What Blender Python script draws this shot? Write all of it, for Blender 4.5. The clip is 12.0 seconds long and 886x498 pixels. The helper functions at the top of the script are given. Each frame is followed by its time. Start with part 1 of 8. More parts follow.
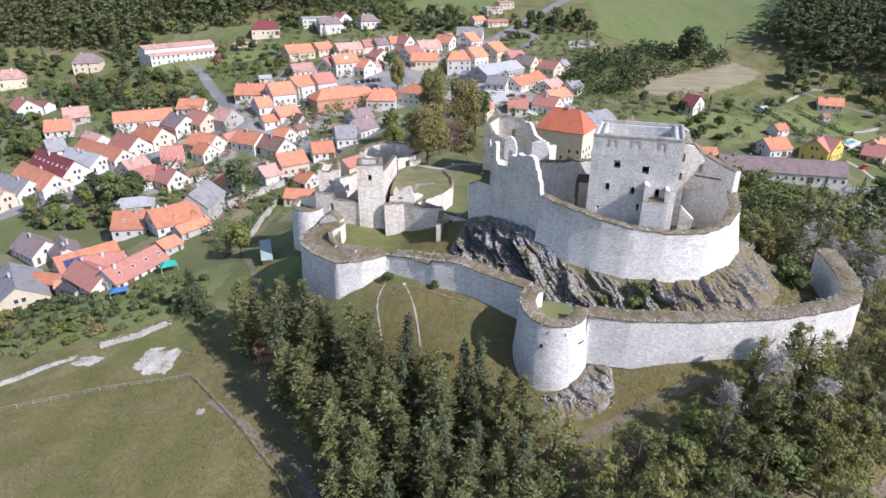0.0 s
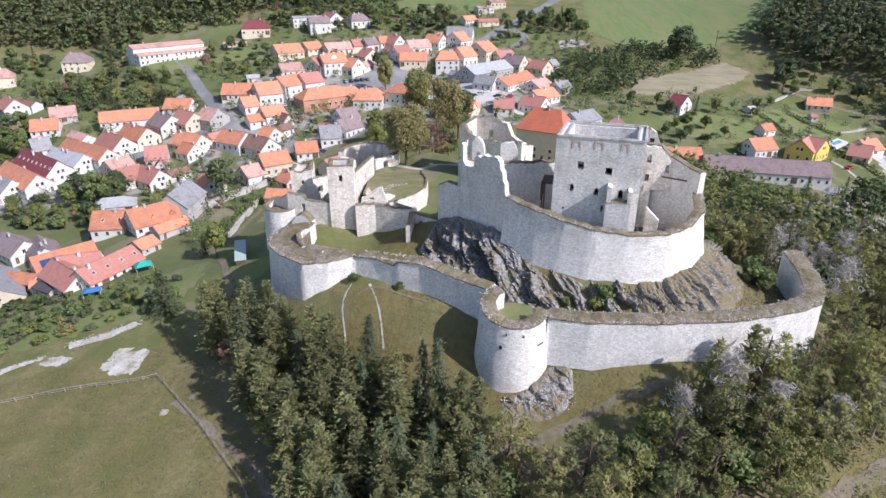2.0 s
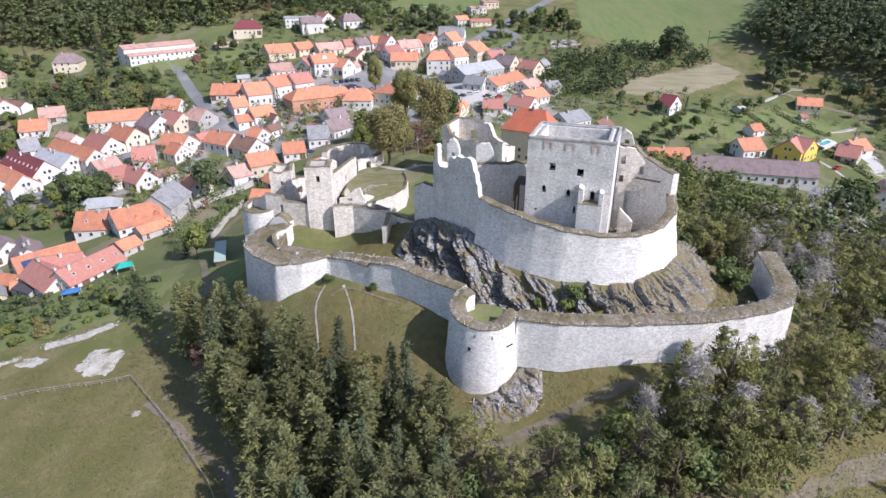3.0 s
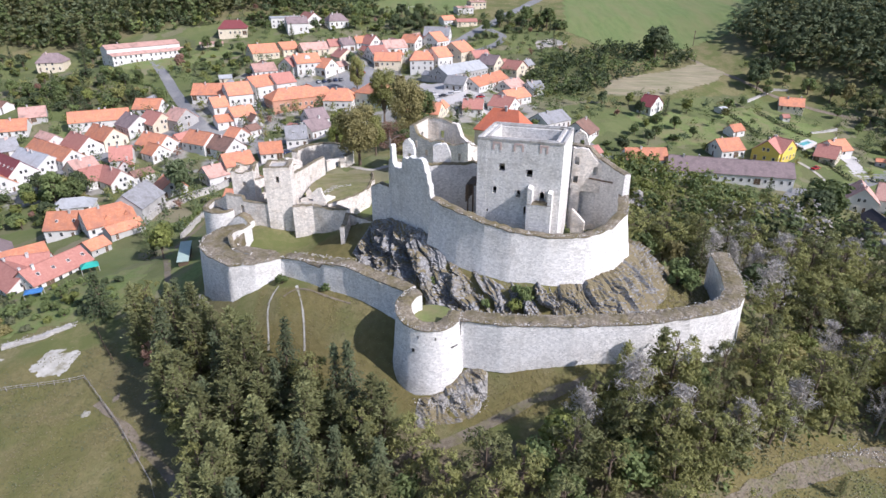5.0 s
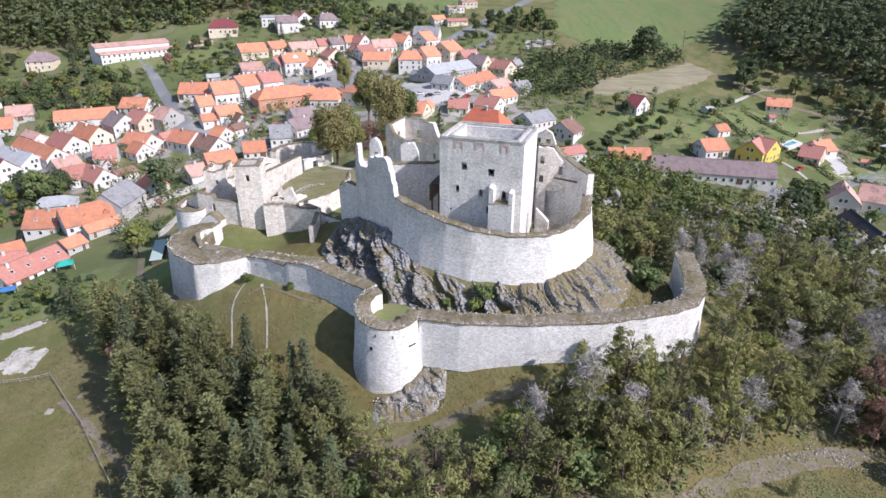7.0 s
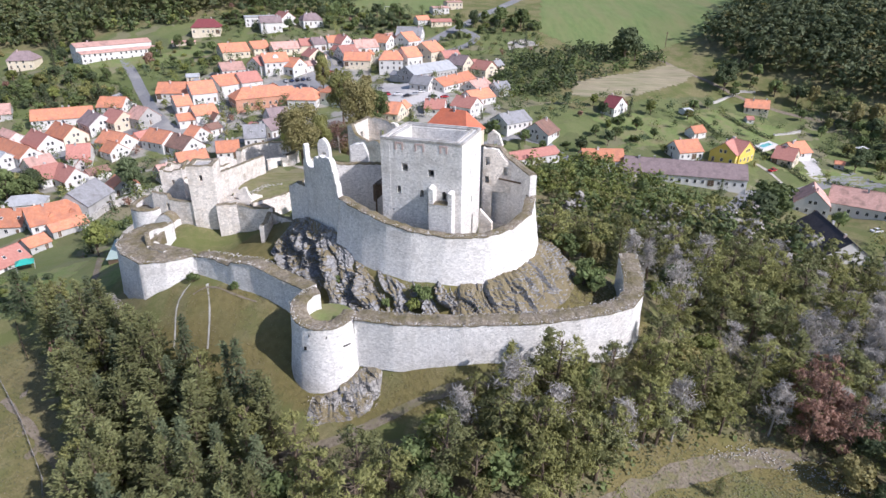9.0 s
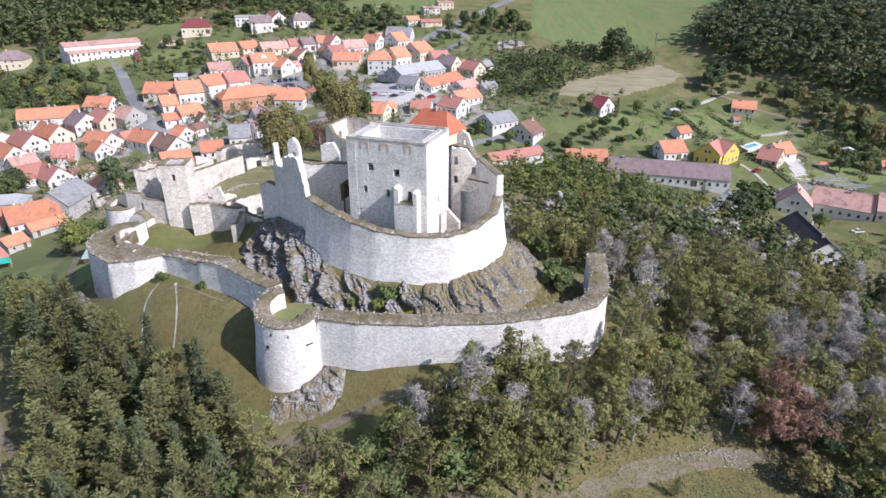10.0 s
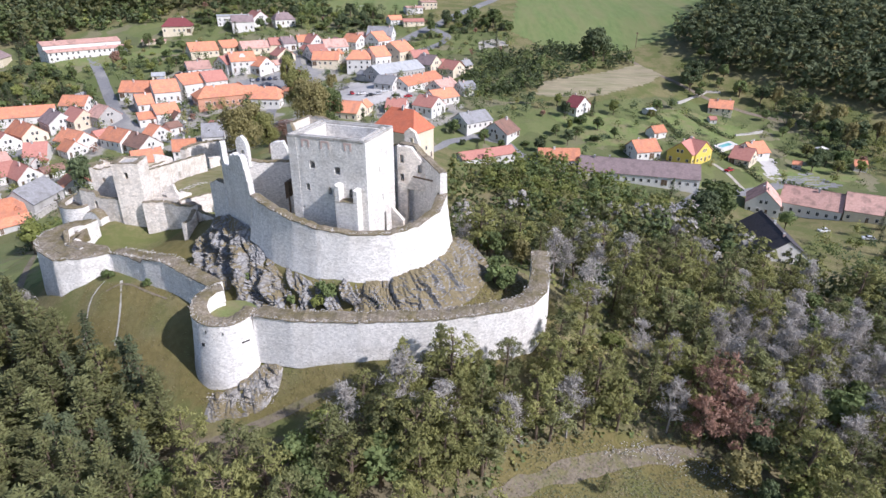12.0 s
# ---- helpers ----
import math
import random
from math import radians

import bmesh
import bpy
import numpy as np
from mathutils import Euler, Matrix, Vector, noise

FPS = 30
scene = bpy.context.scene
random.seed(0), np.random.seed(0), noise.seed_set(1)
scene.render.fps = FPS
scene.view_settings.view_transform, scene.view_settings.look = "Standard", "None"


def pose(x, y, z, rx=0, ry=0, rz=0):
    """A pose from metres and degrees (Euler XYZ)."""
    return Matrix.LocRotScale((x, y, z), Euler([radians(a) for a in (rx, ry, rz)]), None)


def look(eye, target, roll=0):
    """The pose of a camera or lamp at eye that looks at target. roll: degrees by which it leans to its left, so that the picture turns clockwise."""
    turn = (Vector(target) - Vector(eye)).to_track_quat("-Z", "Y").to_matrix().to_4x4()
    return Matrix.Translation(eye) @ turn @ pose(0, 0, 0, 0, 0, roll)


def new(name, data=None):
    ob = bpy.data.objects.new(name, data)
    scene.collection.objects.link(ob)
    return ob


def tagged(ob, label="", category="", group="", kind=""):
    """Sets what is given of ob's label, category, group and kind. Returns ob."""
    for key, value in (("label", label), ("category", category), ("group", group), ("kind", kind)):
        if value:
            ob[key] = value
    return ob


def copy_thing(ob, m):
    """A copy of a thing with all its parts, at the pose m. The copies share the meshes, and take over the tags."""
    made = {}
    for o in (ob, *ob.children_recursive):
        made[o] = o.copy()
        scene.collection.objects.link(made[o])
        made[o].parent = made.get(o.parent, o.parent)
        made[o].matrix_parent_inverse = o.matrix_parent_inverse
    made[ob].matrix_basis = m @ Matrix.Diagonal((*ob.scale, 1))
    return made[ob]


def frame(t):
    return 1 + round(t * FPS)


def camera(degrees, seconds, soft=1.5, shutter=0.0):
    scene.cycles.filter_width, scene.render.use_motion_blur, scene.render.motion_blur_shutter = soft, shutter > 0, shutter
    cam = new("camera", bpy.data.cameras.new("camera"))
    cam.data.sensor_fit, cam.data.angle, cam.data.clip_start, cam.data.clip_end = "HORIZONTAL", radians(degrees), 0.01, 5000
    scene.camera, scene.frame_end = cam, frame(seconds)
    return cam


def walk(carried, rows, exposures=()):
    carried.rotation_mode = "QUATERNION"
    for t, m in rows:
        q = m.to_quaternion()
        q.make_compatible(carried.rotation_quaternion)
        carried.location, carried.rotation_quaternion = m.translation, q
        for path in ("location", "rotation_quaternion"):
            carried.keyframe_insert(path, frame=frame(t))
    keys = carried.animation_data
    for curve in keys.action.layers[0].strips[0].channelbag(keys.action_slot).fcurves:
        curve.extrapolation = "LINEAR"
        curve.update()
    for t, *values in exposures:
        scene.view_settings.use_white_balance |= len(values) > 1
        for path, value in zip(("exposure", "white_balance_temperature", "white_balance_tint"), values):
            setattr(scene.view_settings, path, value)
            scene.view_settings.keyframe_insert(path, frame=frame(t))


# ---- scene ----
cam = camera(74.0, 12.0)
METRES, EYE = 60.0, 90.0
ROWS = [
    (0.0, 0.0, 0.0, 0.0, -0.04, -25.16, 0.09),
    (0.5, 0.0216, 0.0006, 0.0007, 0.01, -25.18, 0.08),
    (1.0, 0.0506, 0.0017, 0.0015, 0.04, -25.2, 0.07),
    (1.5, 0.0862, 0.0034, 0.0028, 0.09, -25.22, 0.07),
    (2.0, 0.1242, 0.0044, 0.0054, 0.11, -25.25, 0.08),
    (2.5, 0.1724, 0.0062, 0.0077, 0.14, -25.27, 0.1),
    (3.0, 0.2177, 0.008, 0.0095, 0.15, -25.28, 0.11),
    (5.0, 0.3831, 0.0118, 0.0103, 0.21, -25.29, 0.09),
    (5.5, 0.4068, 0.0109, 0.0096, 0.25, -25.29, 0.1),
    (6.0, 0.4327, 0.0102, 0.0093, 0.27, -25.3, 0.07),
    (6.5, 0.4687, 0.0094, 0.009, 0.32, -25.32, 0.04),
    (8.5, 0.6497, 0.0059, 0.0127, 0.41, -25.31, -0.14),
    (9.0, 0.7025, 0.0049, 0.0131, 0.44, -25.3, -0.19),
    (9.5, 0.7572, 0.0038, 0.013, 0.45, -25.29, -0.25),
    (10.0, 0.8133, 0.0026, 0.0123, 0.45, -25.27, -0.27),
    (10.5, 0.8709, 0.0014, 0.0113, 0.46, -25.26, -0.29),
    (11.0, 0.9281, -0.0001, 0.0105, 0.4, -25.27, -0.34),
    (11.5, 0.9722, -0.0021, 0.0098, 0.35, -25.26, -0.35),
    (12.0, 0.9992, -0.0037, 0.0082, 0.31, -25.26, -0.36),
]
walk(cam, [(t, pose(METRES * x, METRES * y, EYE + METRES * z, 90 + pitch, roll, yaw)) for t, x, y, z, yaw, pitch, roll in ROWS], [(0.0, 0.12, 5960.0, 18.0), (12.0, 0.12, 5960.0, 18.0)])
# ---- light: clear September midday, sun from the right and slightly behind the camera ----
SUN_AZ, SUN_EL = 121.0, 40.0
world = bpy.data.worlds.new("sky")
scene.world = world
world.use_nodes = True
wn = world.node_tree.nodes
sky = wn.new("ShaderNodeTexSky")
sky.sky_type, sky.sun_disc = "NISHITA", False
sky.sun_elevation, sky.sun_rotation = radians(SUN_EL), radians(SUN_AZ)
sky.air_density, sky.dust_density = 1.0, 1.0
wn["Background"].inputs["Strength"].default_value = 0.135
world.node_tree.links.new(sky.outputs["Color"], wn["Background"].inputs["Color"])
sun_dir = Vector((math.sin(radians(SUN_AZ)) * math.cos(radians(SUN_EL)), math.cos(radians(SUN_AZ)) * math.cos(radians(SUN_EL)), math.sin(radians(SUN_EL))))
sun = new("sun", bpy.data.lights.new("sun", "SUN"))
sun.data.energy, sun.data.angle, sun.data.color = 5.0, radians(0.6), (1.0, 0.95, 0.885)
sun.matrix_world = look(sun_dir * 300, (0, 0, 0))
# ---- materials ----
def surface(name, a, b, scale=1.0, rough=0.9, bump=0.0, stain=None, stain_scale=0.06, stain_at=(0.5, 0.7), vary=0.0, stretch=(1, 1, 1), island=0.0, metallic=0.0, bump_scale=None, blocks=0.0, pits=0.0, streaks=0.0):
    """Two tones in fine grain, a third tone in larger stains, and a shift from object to object or piece to piece."""
    m = bpy.data.materials.new(name)
    m.use_nodes = True
    n, l = m.node_tree.nodes, m.node_tree.links
    bsdf = n["Principled BSDF"]
    bsdf.inputs["Roughness"].default_value, bsdf.inputs["Metallic"].default_value = rough, metallic
    bsdf.inputs["Specular IOR Level"].default_value = 0.25
    co = n.new("ShaderNodeTexCoord")
    mp = n.new("ShaderNodeMapping")
    mp.inputs["Scale"].default_value = stretch
    l.new(co.outputs["Object"], mp.inputs["Vector"])
    def grain(s, detail):
        t = n.new("ShaderNodeTexNoise")
        t.inputs["Scale"].default_value, t.inputs["Detail"].default_value, t.inputs["Roughness"].default_value = s, detail, 0.65
        l.new(mp.outputs["Vector"], t.inputs["Vector"])
        return t.outputs["Fac"]
    def ramp(v, lo, hi):
        r = n.new("ShaderNodeMapRange")
        r.inputs["From Min"].default_value, r.inputs["From Max"].default_value = lo, hi
        l.new(v, r.inputs["Value"])
        return r.outputs["Result"]
    def blend(f, x, y):
        k = n.new("ShaderNodeMix")
        k.data_type = "RGBA"
        l.new(f, k.inputs["Factor"])
        for v, s in ((x, k.inputs["A"]), (y, k.inputs["B"])):
            if isinstance(v, tuple):
                s.default_value = (*v, 1)
            else:
                l.new(v, s)
        return k.outputs["Result"]
    fine = grain(scale, 6)
    col = blend(ramp(fine, 0.3, 0.7), a, b)
    if stain:
        col = blend(ramp(grain(stain_scale, 5), *stain_at), col, stain)
    if blocks:
        vo = n.new("ShaderNodeTexVoronoi")
        vo.inputs["Scale"].default_value = blocks
        l.new(mp.outputs["Vector"], vo.inputs["Vector"])
        bw = n.new("ShaderNodeRGBToBW")
        l.new(vo.outputs["Color"], bw.inputs["Color"])
        tone = n.new("ShaderNodeMapRange")
        tone.inputs["To Min"].default_value, tone.inputs["To Max"].default_value = 0.74, 1.17
        l.new(bw.outputs["Val"], tone.inputs["Value"])
        hv = n.new("ShaderNodeHueSaturation")
        l.new(tone.outputs["Result"], hv.inputs["Value"])
        l.new(col, hv.inputs["Color"])
        col = hv.outputs["Color"]
    if pits:
        hole = ramp(grain(3.4, 3), 0.60, 0.68)
        part_ = n.new("ShaderNodeMath")
        part_.operation = "MULTIPLY"
        part_.inputs[1].default_value = pits
        l.new(hole, part_.inputs[0])
        col = blend(part_.outputs["Value"], col, (0.16, 0.15, 0.135))
    if streaks:
        run = n.new("ShaderNodeMapping")
        run.inputs["Scale"].default_value = (0.9, 0.9, 0.10)
        l.new(co.outputs["Object"], run.inputs["Vector"])
        wash = n.new("ShaderNodeTexNoise")
        wash.inputs["Scale"].default_value, wash.inputs["Detail"].default_value = 1.0, 5
        l.new(run.outputs["Vector"], wash.inputs["Vector"])
        part_ = n.new("ShaderNodeMath")
        part_.operation = "MULTIPLY"
        part_.inputs[1].default_value = streaks
        l.new(ramp(wash.outputs["Fac"], 0.50, 0.72), part_.inputs[0])
        col = blend(part_.outputs["Value"], col, (0.44, 0.41, 0.37))
    for amount, kind in ((vary, "obj"), (island, "isl")):
        if amount:
            src = n.new("ShaderNodeObjectInfo").outputs["Random"] if kind == "obj" else n.new("ShaderNodeNewGeometry").outputs["Random Per Island"]
            r = n.new("ShaderNodeMapRange")
            r.inputs["To Min"].default_value, r.inputs["To Max"].default_value = 1 - amount, 1 + amount
            l.new(src, r.inputs["Value"])
            h = n.new("ShaderNodeHueSaturation")
            l.new(r.outputs["Result"], h.inputs["Value"])
            l.new(col, h.inputs["Color"])
            col = h.outputs["Color"]
    l.new(col, bsdf.inputs["Base Color"])
    if bump:
        bp = n.new("ShaderNodeBump")
        bp.inputs["Strength"].default_value, bp.inputs["Distance"].default_value = min(bump, 1.0), 0.15
        l.new(grain(bump_scale or scale * 1.5, 6), bp.inputs["Height"])
        l.new(bp.outputs["Normal"], bsdf.inputs["Normal"])
    return m


def leafy(name, a, b, vary=0.24, island=0.10):
    """Foliage: leaves that let some light through, each clump and each tree a little different."""
    m = surface(name, a, b, 0.5, 0.75, 0, vary=vary, island=island)
    n, l = m.node_tree.nodes, m.node_tree.links
    bsdf, outp = n["Principled BSDF"], n["Material Output"]
    tr = n.new("ShaderNodeBsdfTranslucent")
    l.new(bsdf.inputs["Base Color"].links[0].from_socket, tr.inputs["Color"])
    mx = n.new("ShaderNodeMixShader")
    mx.inputs["Fac"].default_value = 0.32
    l.new(bsdf.outputs["BSDF"], mx.inputs[1])
    l.new(tr.outputs["BSDF"], mx.inputs[2])
    l.new(mx.outputs["Shader"], outp.inputs["Surface"])
    return m


STONE = surface("limestone_wall", (0.69, 0.662, 0.62), (0.86, 0.837, 0.80), 4.0, 0.95, 0.8, (0.56, 0.53, 0.49), 0.16, (0.5, 0.8), stretch=(1, 1, 1.6), bump_scale=4.2, blocks=2.3, pits=0.55, streaks=0.3)
STONE_RUIN = surface("weathered_ruin_wall", (0.70, 0.635, 0.56), (0.89, 0.83, 0.75), 3.2, 0.95, 0.9, (0.52, 0.44, 0.35), 0.22, (0.50, 0.75), stretch=(1, 1, 1.5), bump_scale=3.6, blocks=1.9, pits=0.6, streaks=0.5)
RUBBLE = surface("broken_stone", (0.32, 0.30, 0.27), (0.54, 0.52, 0.49), 1.2, 0.95, 0.8, island=0.3)
CAP = surface("rubble_wall_top", (0.145, 0.115, 0.078), (0.37, 0.322, 0.25), 2.6, 0.95, 1.0, (0.165, 0.138, 0.070), 0.30, (0.40, 0.62), blocks=2.6, pits=0.5)


def crag_rock(name, lo, hi, tones=((0.145, 0.144, 0.145), (0.43, 0.428, 0.425))):
    """Grey limestone with dark joints; dry grass and soil lie on the ledges, where it is flat enough."""
    m = surface(name, *tones, 2.2, 0.9, 1.0, (0.26, 0.245, 0.225), 0.3, (0.48, 0.66), stretch=(1, 1, 0.7), pits=0.4)
    n, l = m.node_tree.nodes, m.node_tree.links
    geo, sep, ledge = n.new("ShaderNodeNewGeometry"), n.new("ShaderNodeSeparateXYZ"), n.new("ShaderNodeMapRange")
    turf, tmix, patchy, total = n.new("ShaderNodeTexNoise"), n.new("ShaderNodeMix"), n.new("ShaderNodeMix"), n.new("ShaderNodeMath")
    joint, turn_, gap, jmix, fine = n.new("ShaderNodeTexVoronoi"), n.new("ShaderNodeMapping"), n.new("ShaderNodeMapRange"), n.new("ShaderNodeMix"), n.new("ShaderNodeTexNoise")
    bsdf = n["Principled BSDF"]
    base = bsdf.inputs["Base Color"].links[0].from_socket
    # joints of the beds, which lean
    turn_.inputs["Rotation"].default_value, turn_.inputs["Scale"].default_value = (0.3, 0.75, 0.2), (0.5, 0.5, 1.5)
    l.new(geo.outputs["Position"], turn_.inputs["Vector"])
    joint.feature = "DISTANCE_TO_EDGE"
    joint.inputs["Scale"].default_value = 0.75
    l.new(turn_.outputs["Vector"], joint.inputs["Vector"])
    gap.inputs["From Min"].default_value, gap.inputs["From Max"].default_value = 0.10, 0.0
    gap.inputs["To Max"].default_value = 0.6
    l.new(joint.outputs["Distance"], gap.inputs["Value"])
    jmix.data_type = tmix.data_type = patchy.data_type = "RGBA"
    l.new(gap.outputs["Result"], jmix.inputs["Factor"])
    l.new(base, jmix.inputs["A"])
    jmix.inputs["B"].default_value = (0.055, 0.053, 0.055, 1)
    # turf
    l.new(geo.outputs["Normal"], sep.inputs["Vector"])
    turf.inputs["Scale"].default_value, turf.inputs["Detail"].default_value = 0.28, 6
    fine.inputs["Scale"].default_value, fine.inputs["Detail"].default_value = 1.7, 5
    l.new(geo.outputs["Position"], turf.inputs["Vector"])
    l.new(geo.outputs["Position"], fine.inputs["Vector"])
    total.operation = "ADD"
    l.new(sep.outputs["Z"], total.inputs[0])
    l.new(turf.outputs["Fac"], total.inputs[1])
    ledge.inputs["From Min"].default_value, ledge.inputs["From Max"].default_value = lo, hi
    l.new(total.outputs["Value"], ledge.inputs["Value"])
    patchy.inputs["A"].default_value, patchy.inputs["B"].default_value = (0.105, 0.090, 0.040, 1), (0.30, 0.245, 0.155, 1)
    l.new(fine.outputs["Fac"], patchy.inputs["Factor"])
    l.new(ledge.outputs["Result"], tmix.inputs["Factor"])
    l.new(jmix.outputs["Result"], tmix.inputs["A"])
    l.new(patchy.outputs["Result"], tmix.inputs["B"])
    l.new(tmix.outputs["Result"], bsdf.inputs["Base Color"])
    return m


ROCK = crag_rock("grey_crag", 1.28, 1.42)
ROCK_GRASSY = crag_rock("grassy_crag", 1.02, 1.16)
ROCK_PALE = crag_rock("pale_broken_rock", 1.26, 1.42, ((0.20, 0.19, 0.175), (0.50, 0.48, 0.45)))
RIM_STONE = surface("weathered_rim", (0.36, 0.345, 0.325), (0.58, 0.56, 0.53), 3.0, 0.95, 0.8, (0.27, 0.255, 0.22), 0.4, (0.48, 0.66), pits=0.5)
BRICK = surface("red_brick", (0.52, 0.37, 0.33), (0.66, 0.53, 0.48), 2.0, 0.9, 0.5)
DARK = surface("dark_interior", (0.025, 0.024, 0.022), (0.05, 0.047, 0.042), 1.0)
GLASS = surface("window_glass", (0.03, 0.035, 0.04), (0.06, 0.065, 0.07), 0.5, 0.12)
FRAME = surface("painted_frame", (0.62, 0.60, 0.56), (0.75, 0.73, 0.70), 3.0, 0.6, vary=0.1)
TIMBER = surface("old_timber", (0.09, 0.06, 0.04), (0.18, 0.13, 0.09), 2.0, 0.85, 0.4, vary=0.2)
ASPHALT = surface("asphalt", (0.17, 0.17, 0.175), (0.25, 0.25, 0.255), 1.2, 0.9, 0.2, (0.30, 0.295, 0.28), 0.07)
GRAVEL = surface("pale_gravel", (0.34, 0.31, 0.27), (0.52, 0.49, 0.44), 1.2, 0.95, 0.4, (0.24, 0.22, 0.15), 0.15)
PAVING = surface("light_paving", (0.42, 0.40, 0.38), (0.56, 0.54, 0.52), 1.0, 0.9, 0.2, (0.36, 0.35, 0.33), 0.08)
TRACK = surface("sandy_track", (0.13, 0.108, 0.078), (0.27, 0.23, 0.172), 1.4, 0.95, 0.7, (0.17, 0.155, 0.08), 0.35, (0.48, 0.60))
DIRT = surface("bare_earth", (0.16, 0.13, 0.098), (0.28, 0.235, 0.18), 0.9, 0.95, 0.5, (0.16, 0.135, 0.08), 0.12)
CHALK = surface("pale_scree", (0.36, 0.34, 0.29), (0.58, 0.56, 0.51), 0.8, 0.95, 0.8, (0.27, 0.25, 0.18), 0.35, (0.48, 0.62))
LAWN = surface("green_lawn", (0.120, 0.165, 0.050), (0.195, 0.235, 0.085), 1.1, 0.95, 0.6, (0.215, 0.195, 0.10), 0.14, (0.44, 0.68))
DRY_LAWN = surface("dry_lawn", (0.135, 0.140, 0.055), (0.225, 0.215, 0.095), 1.1, 0.95, 0.6, (0.25, 0.215, 0.125), 0.2, (0.46, 0.66))
FIELD = surface("mown_field", (0.120, 0.165, 0.056), (0.170, 0.215, 0.078), 0.22, 0.95, 0.3, (0.190, 0.195, 0.085), 0.05, (0.42, 0.7), stretch=(1.6, 0.22, 1))
STUBBLE = surface("stubble_field", (0.22, 0.19, 0.125), (0.36, 0.315, 0.21), 0.5, 0.95, 0.4, (0.20, 0.20, 0.11), 0.12, (0.5, 0.7), stretch=(0.2, 2.4, 1))
ROOFS = {
    "o": surface("orange_tile", (0.52, 0.20, 0.105), (0.68, 0.31, 0.185), 1.3, 0.8, 0.4, (0.40, 0.19, 0.14), 0.3, (0.45, 0.75), vary=0.18),
    "r": surface("red_tile", (0.37, 0.16, 0.125), (0.49, 0.24, 0.195), 1.3, 0.8, 0.4, (0.38, 0.17, 0.14), 0.3, (0.5, 0.8), vary=0.16),
    "e": surface("church_tile", (0.50, 0.135, 0.07), (0.62, 0.20, 0.115), 1.6, 0.8, 0.4, (0.42, 0.14, 0.09), 0.3, (0.45, 0.75)),
    "p": surface("faded_pink_tile", (0.46, 0.27, 0.22), (0.60, 0.38, 0.32), 1.3, 0.85, 0.4, (0.27, 0.18, 0.15), 0.3, vary=0.15),
    "m": surface("mauve_tile", (0.22, 0.165, 0.165), (0.31, 0.24, 0.235), 1.3, 0.85, 0.4, (0.18, 0.14, 0.135), 0.3, vary=0.12),
    "b": surface("brown_tile", (0.21, 0.12, 0.09), (0.31, 0.19, 0.15), 1.3, 0.85, 0.4, (0.16, 0.11, 0.09), 0.3, vary=0.12),
    "x": surface("dark_red_sheet", (0.20, 0.055, 0.06), (0.28, 0.085, 0.085), 1.0, 0.6, 0.2, vary=0.1),
    "g": surface("grey_slate", (0.24, 0.24, 0.245), (0.35, 0.35, 0.36), 1.3, 0.8, 0.4, (0.20, 0.195, 0.19), 0.3, vary=0.12),
    "l": surface("light_grey_sheet", (0.38, 0.39, 0.40), (0.50, 0.51, 0.52), 0.8, 0.6, 0.2, (0.33, 0.33, 0.32), 0.3, vary=0.1),
    "d": surface("dark_slate", (0.06, 0.055, 0.06), (0.10, 0.09, 0.095), 1.3, 0.8, 0.4, vary=0.1),
}
WALLS = {
    "w": surface("white_render", (0.61, 0.595, 0.56), (0.72, 0.705, 0.675), 0.6, 0.9, 0.15, (0.52, 0.495, 0.45), 0.3, (0.55, 0.8), vary=0.06),
    "c": surface("cream_render", (0.60, 0.52, 0.39), (0.72, 0.64, 0.50), 0.6, 0.9, 0.15, (0.52, 0.45, 0.35), 0.3, (0.55, 0.8), vary=0.1),
    "y": surface("yellow_render", (0.66, 0.50, 0.10), (0.74, 0.58, 0.14), 0.6, 0.9, 0.1, vary=0.05),
    "v": surface("pale_green_render", (0.50, 0.55, 0.46), (0.60, 0.64, 0.56), 0.6, 0.9, 0.1, vary=0.05),
    "u": surface("grey_render", (0.40, 0.39, 0.37), (0.52, 0.51, 0.49), 0.6, 0.9, 0.15, (0.34, 0.33, 0.31), 0.3, vary=0.1),
    "k": surface("brick_render", (0.48, 0.24, 0.15), (0.60, 0.34, 0.24), 1.2, 0.9, 0.2, vary=0.05),
}
BARK = surface("bark", (0.10, 0.075, 0.055), (0.20, 0.15, 0.11), 3.0, 0.9, 0.5, vary=0.2)
BARK_GREY = surface("dead_bark", (0.26, 0.24, 0.22), (0.42, 0.39, 0.36), 3.0, 0.9, 0.4, vary=0.2)
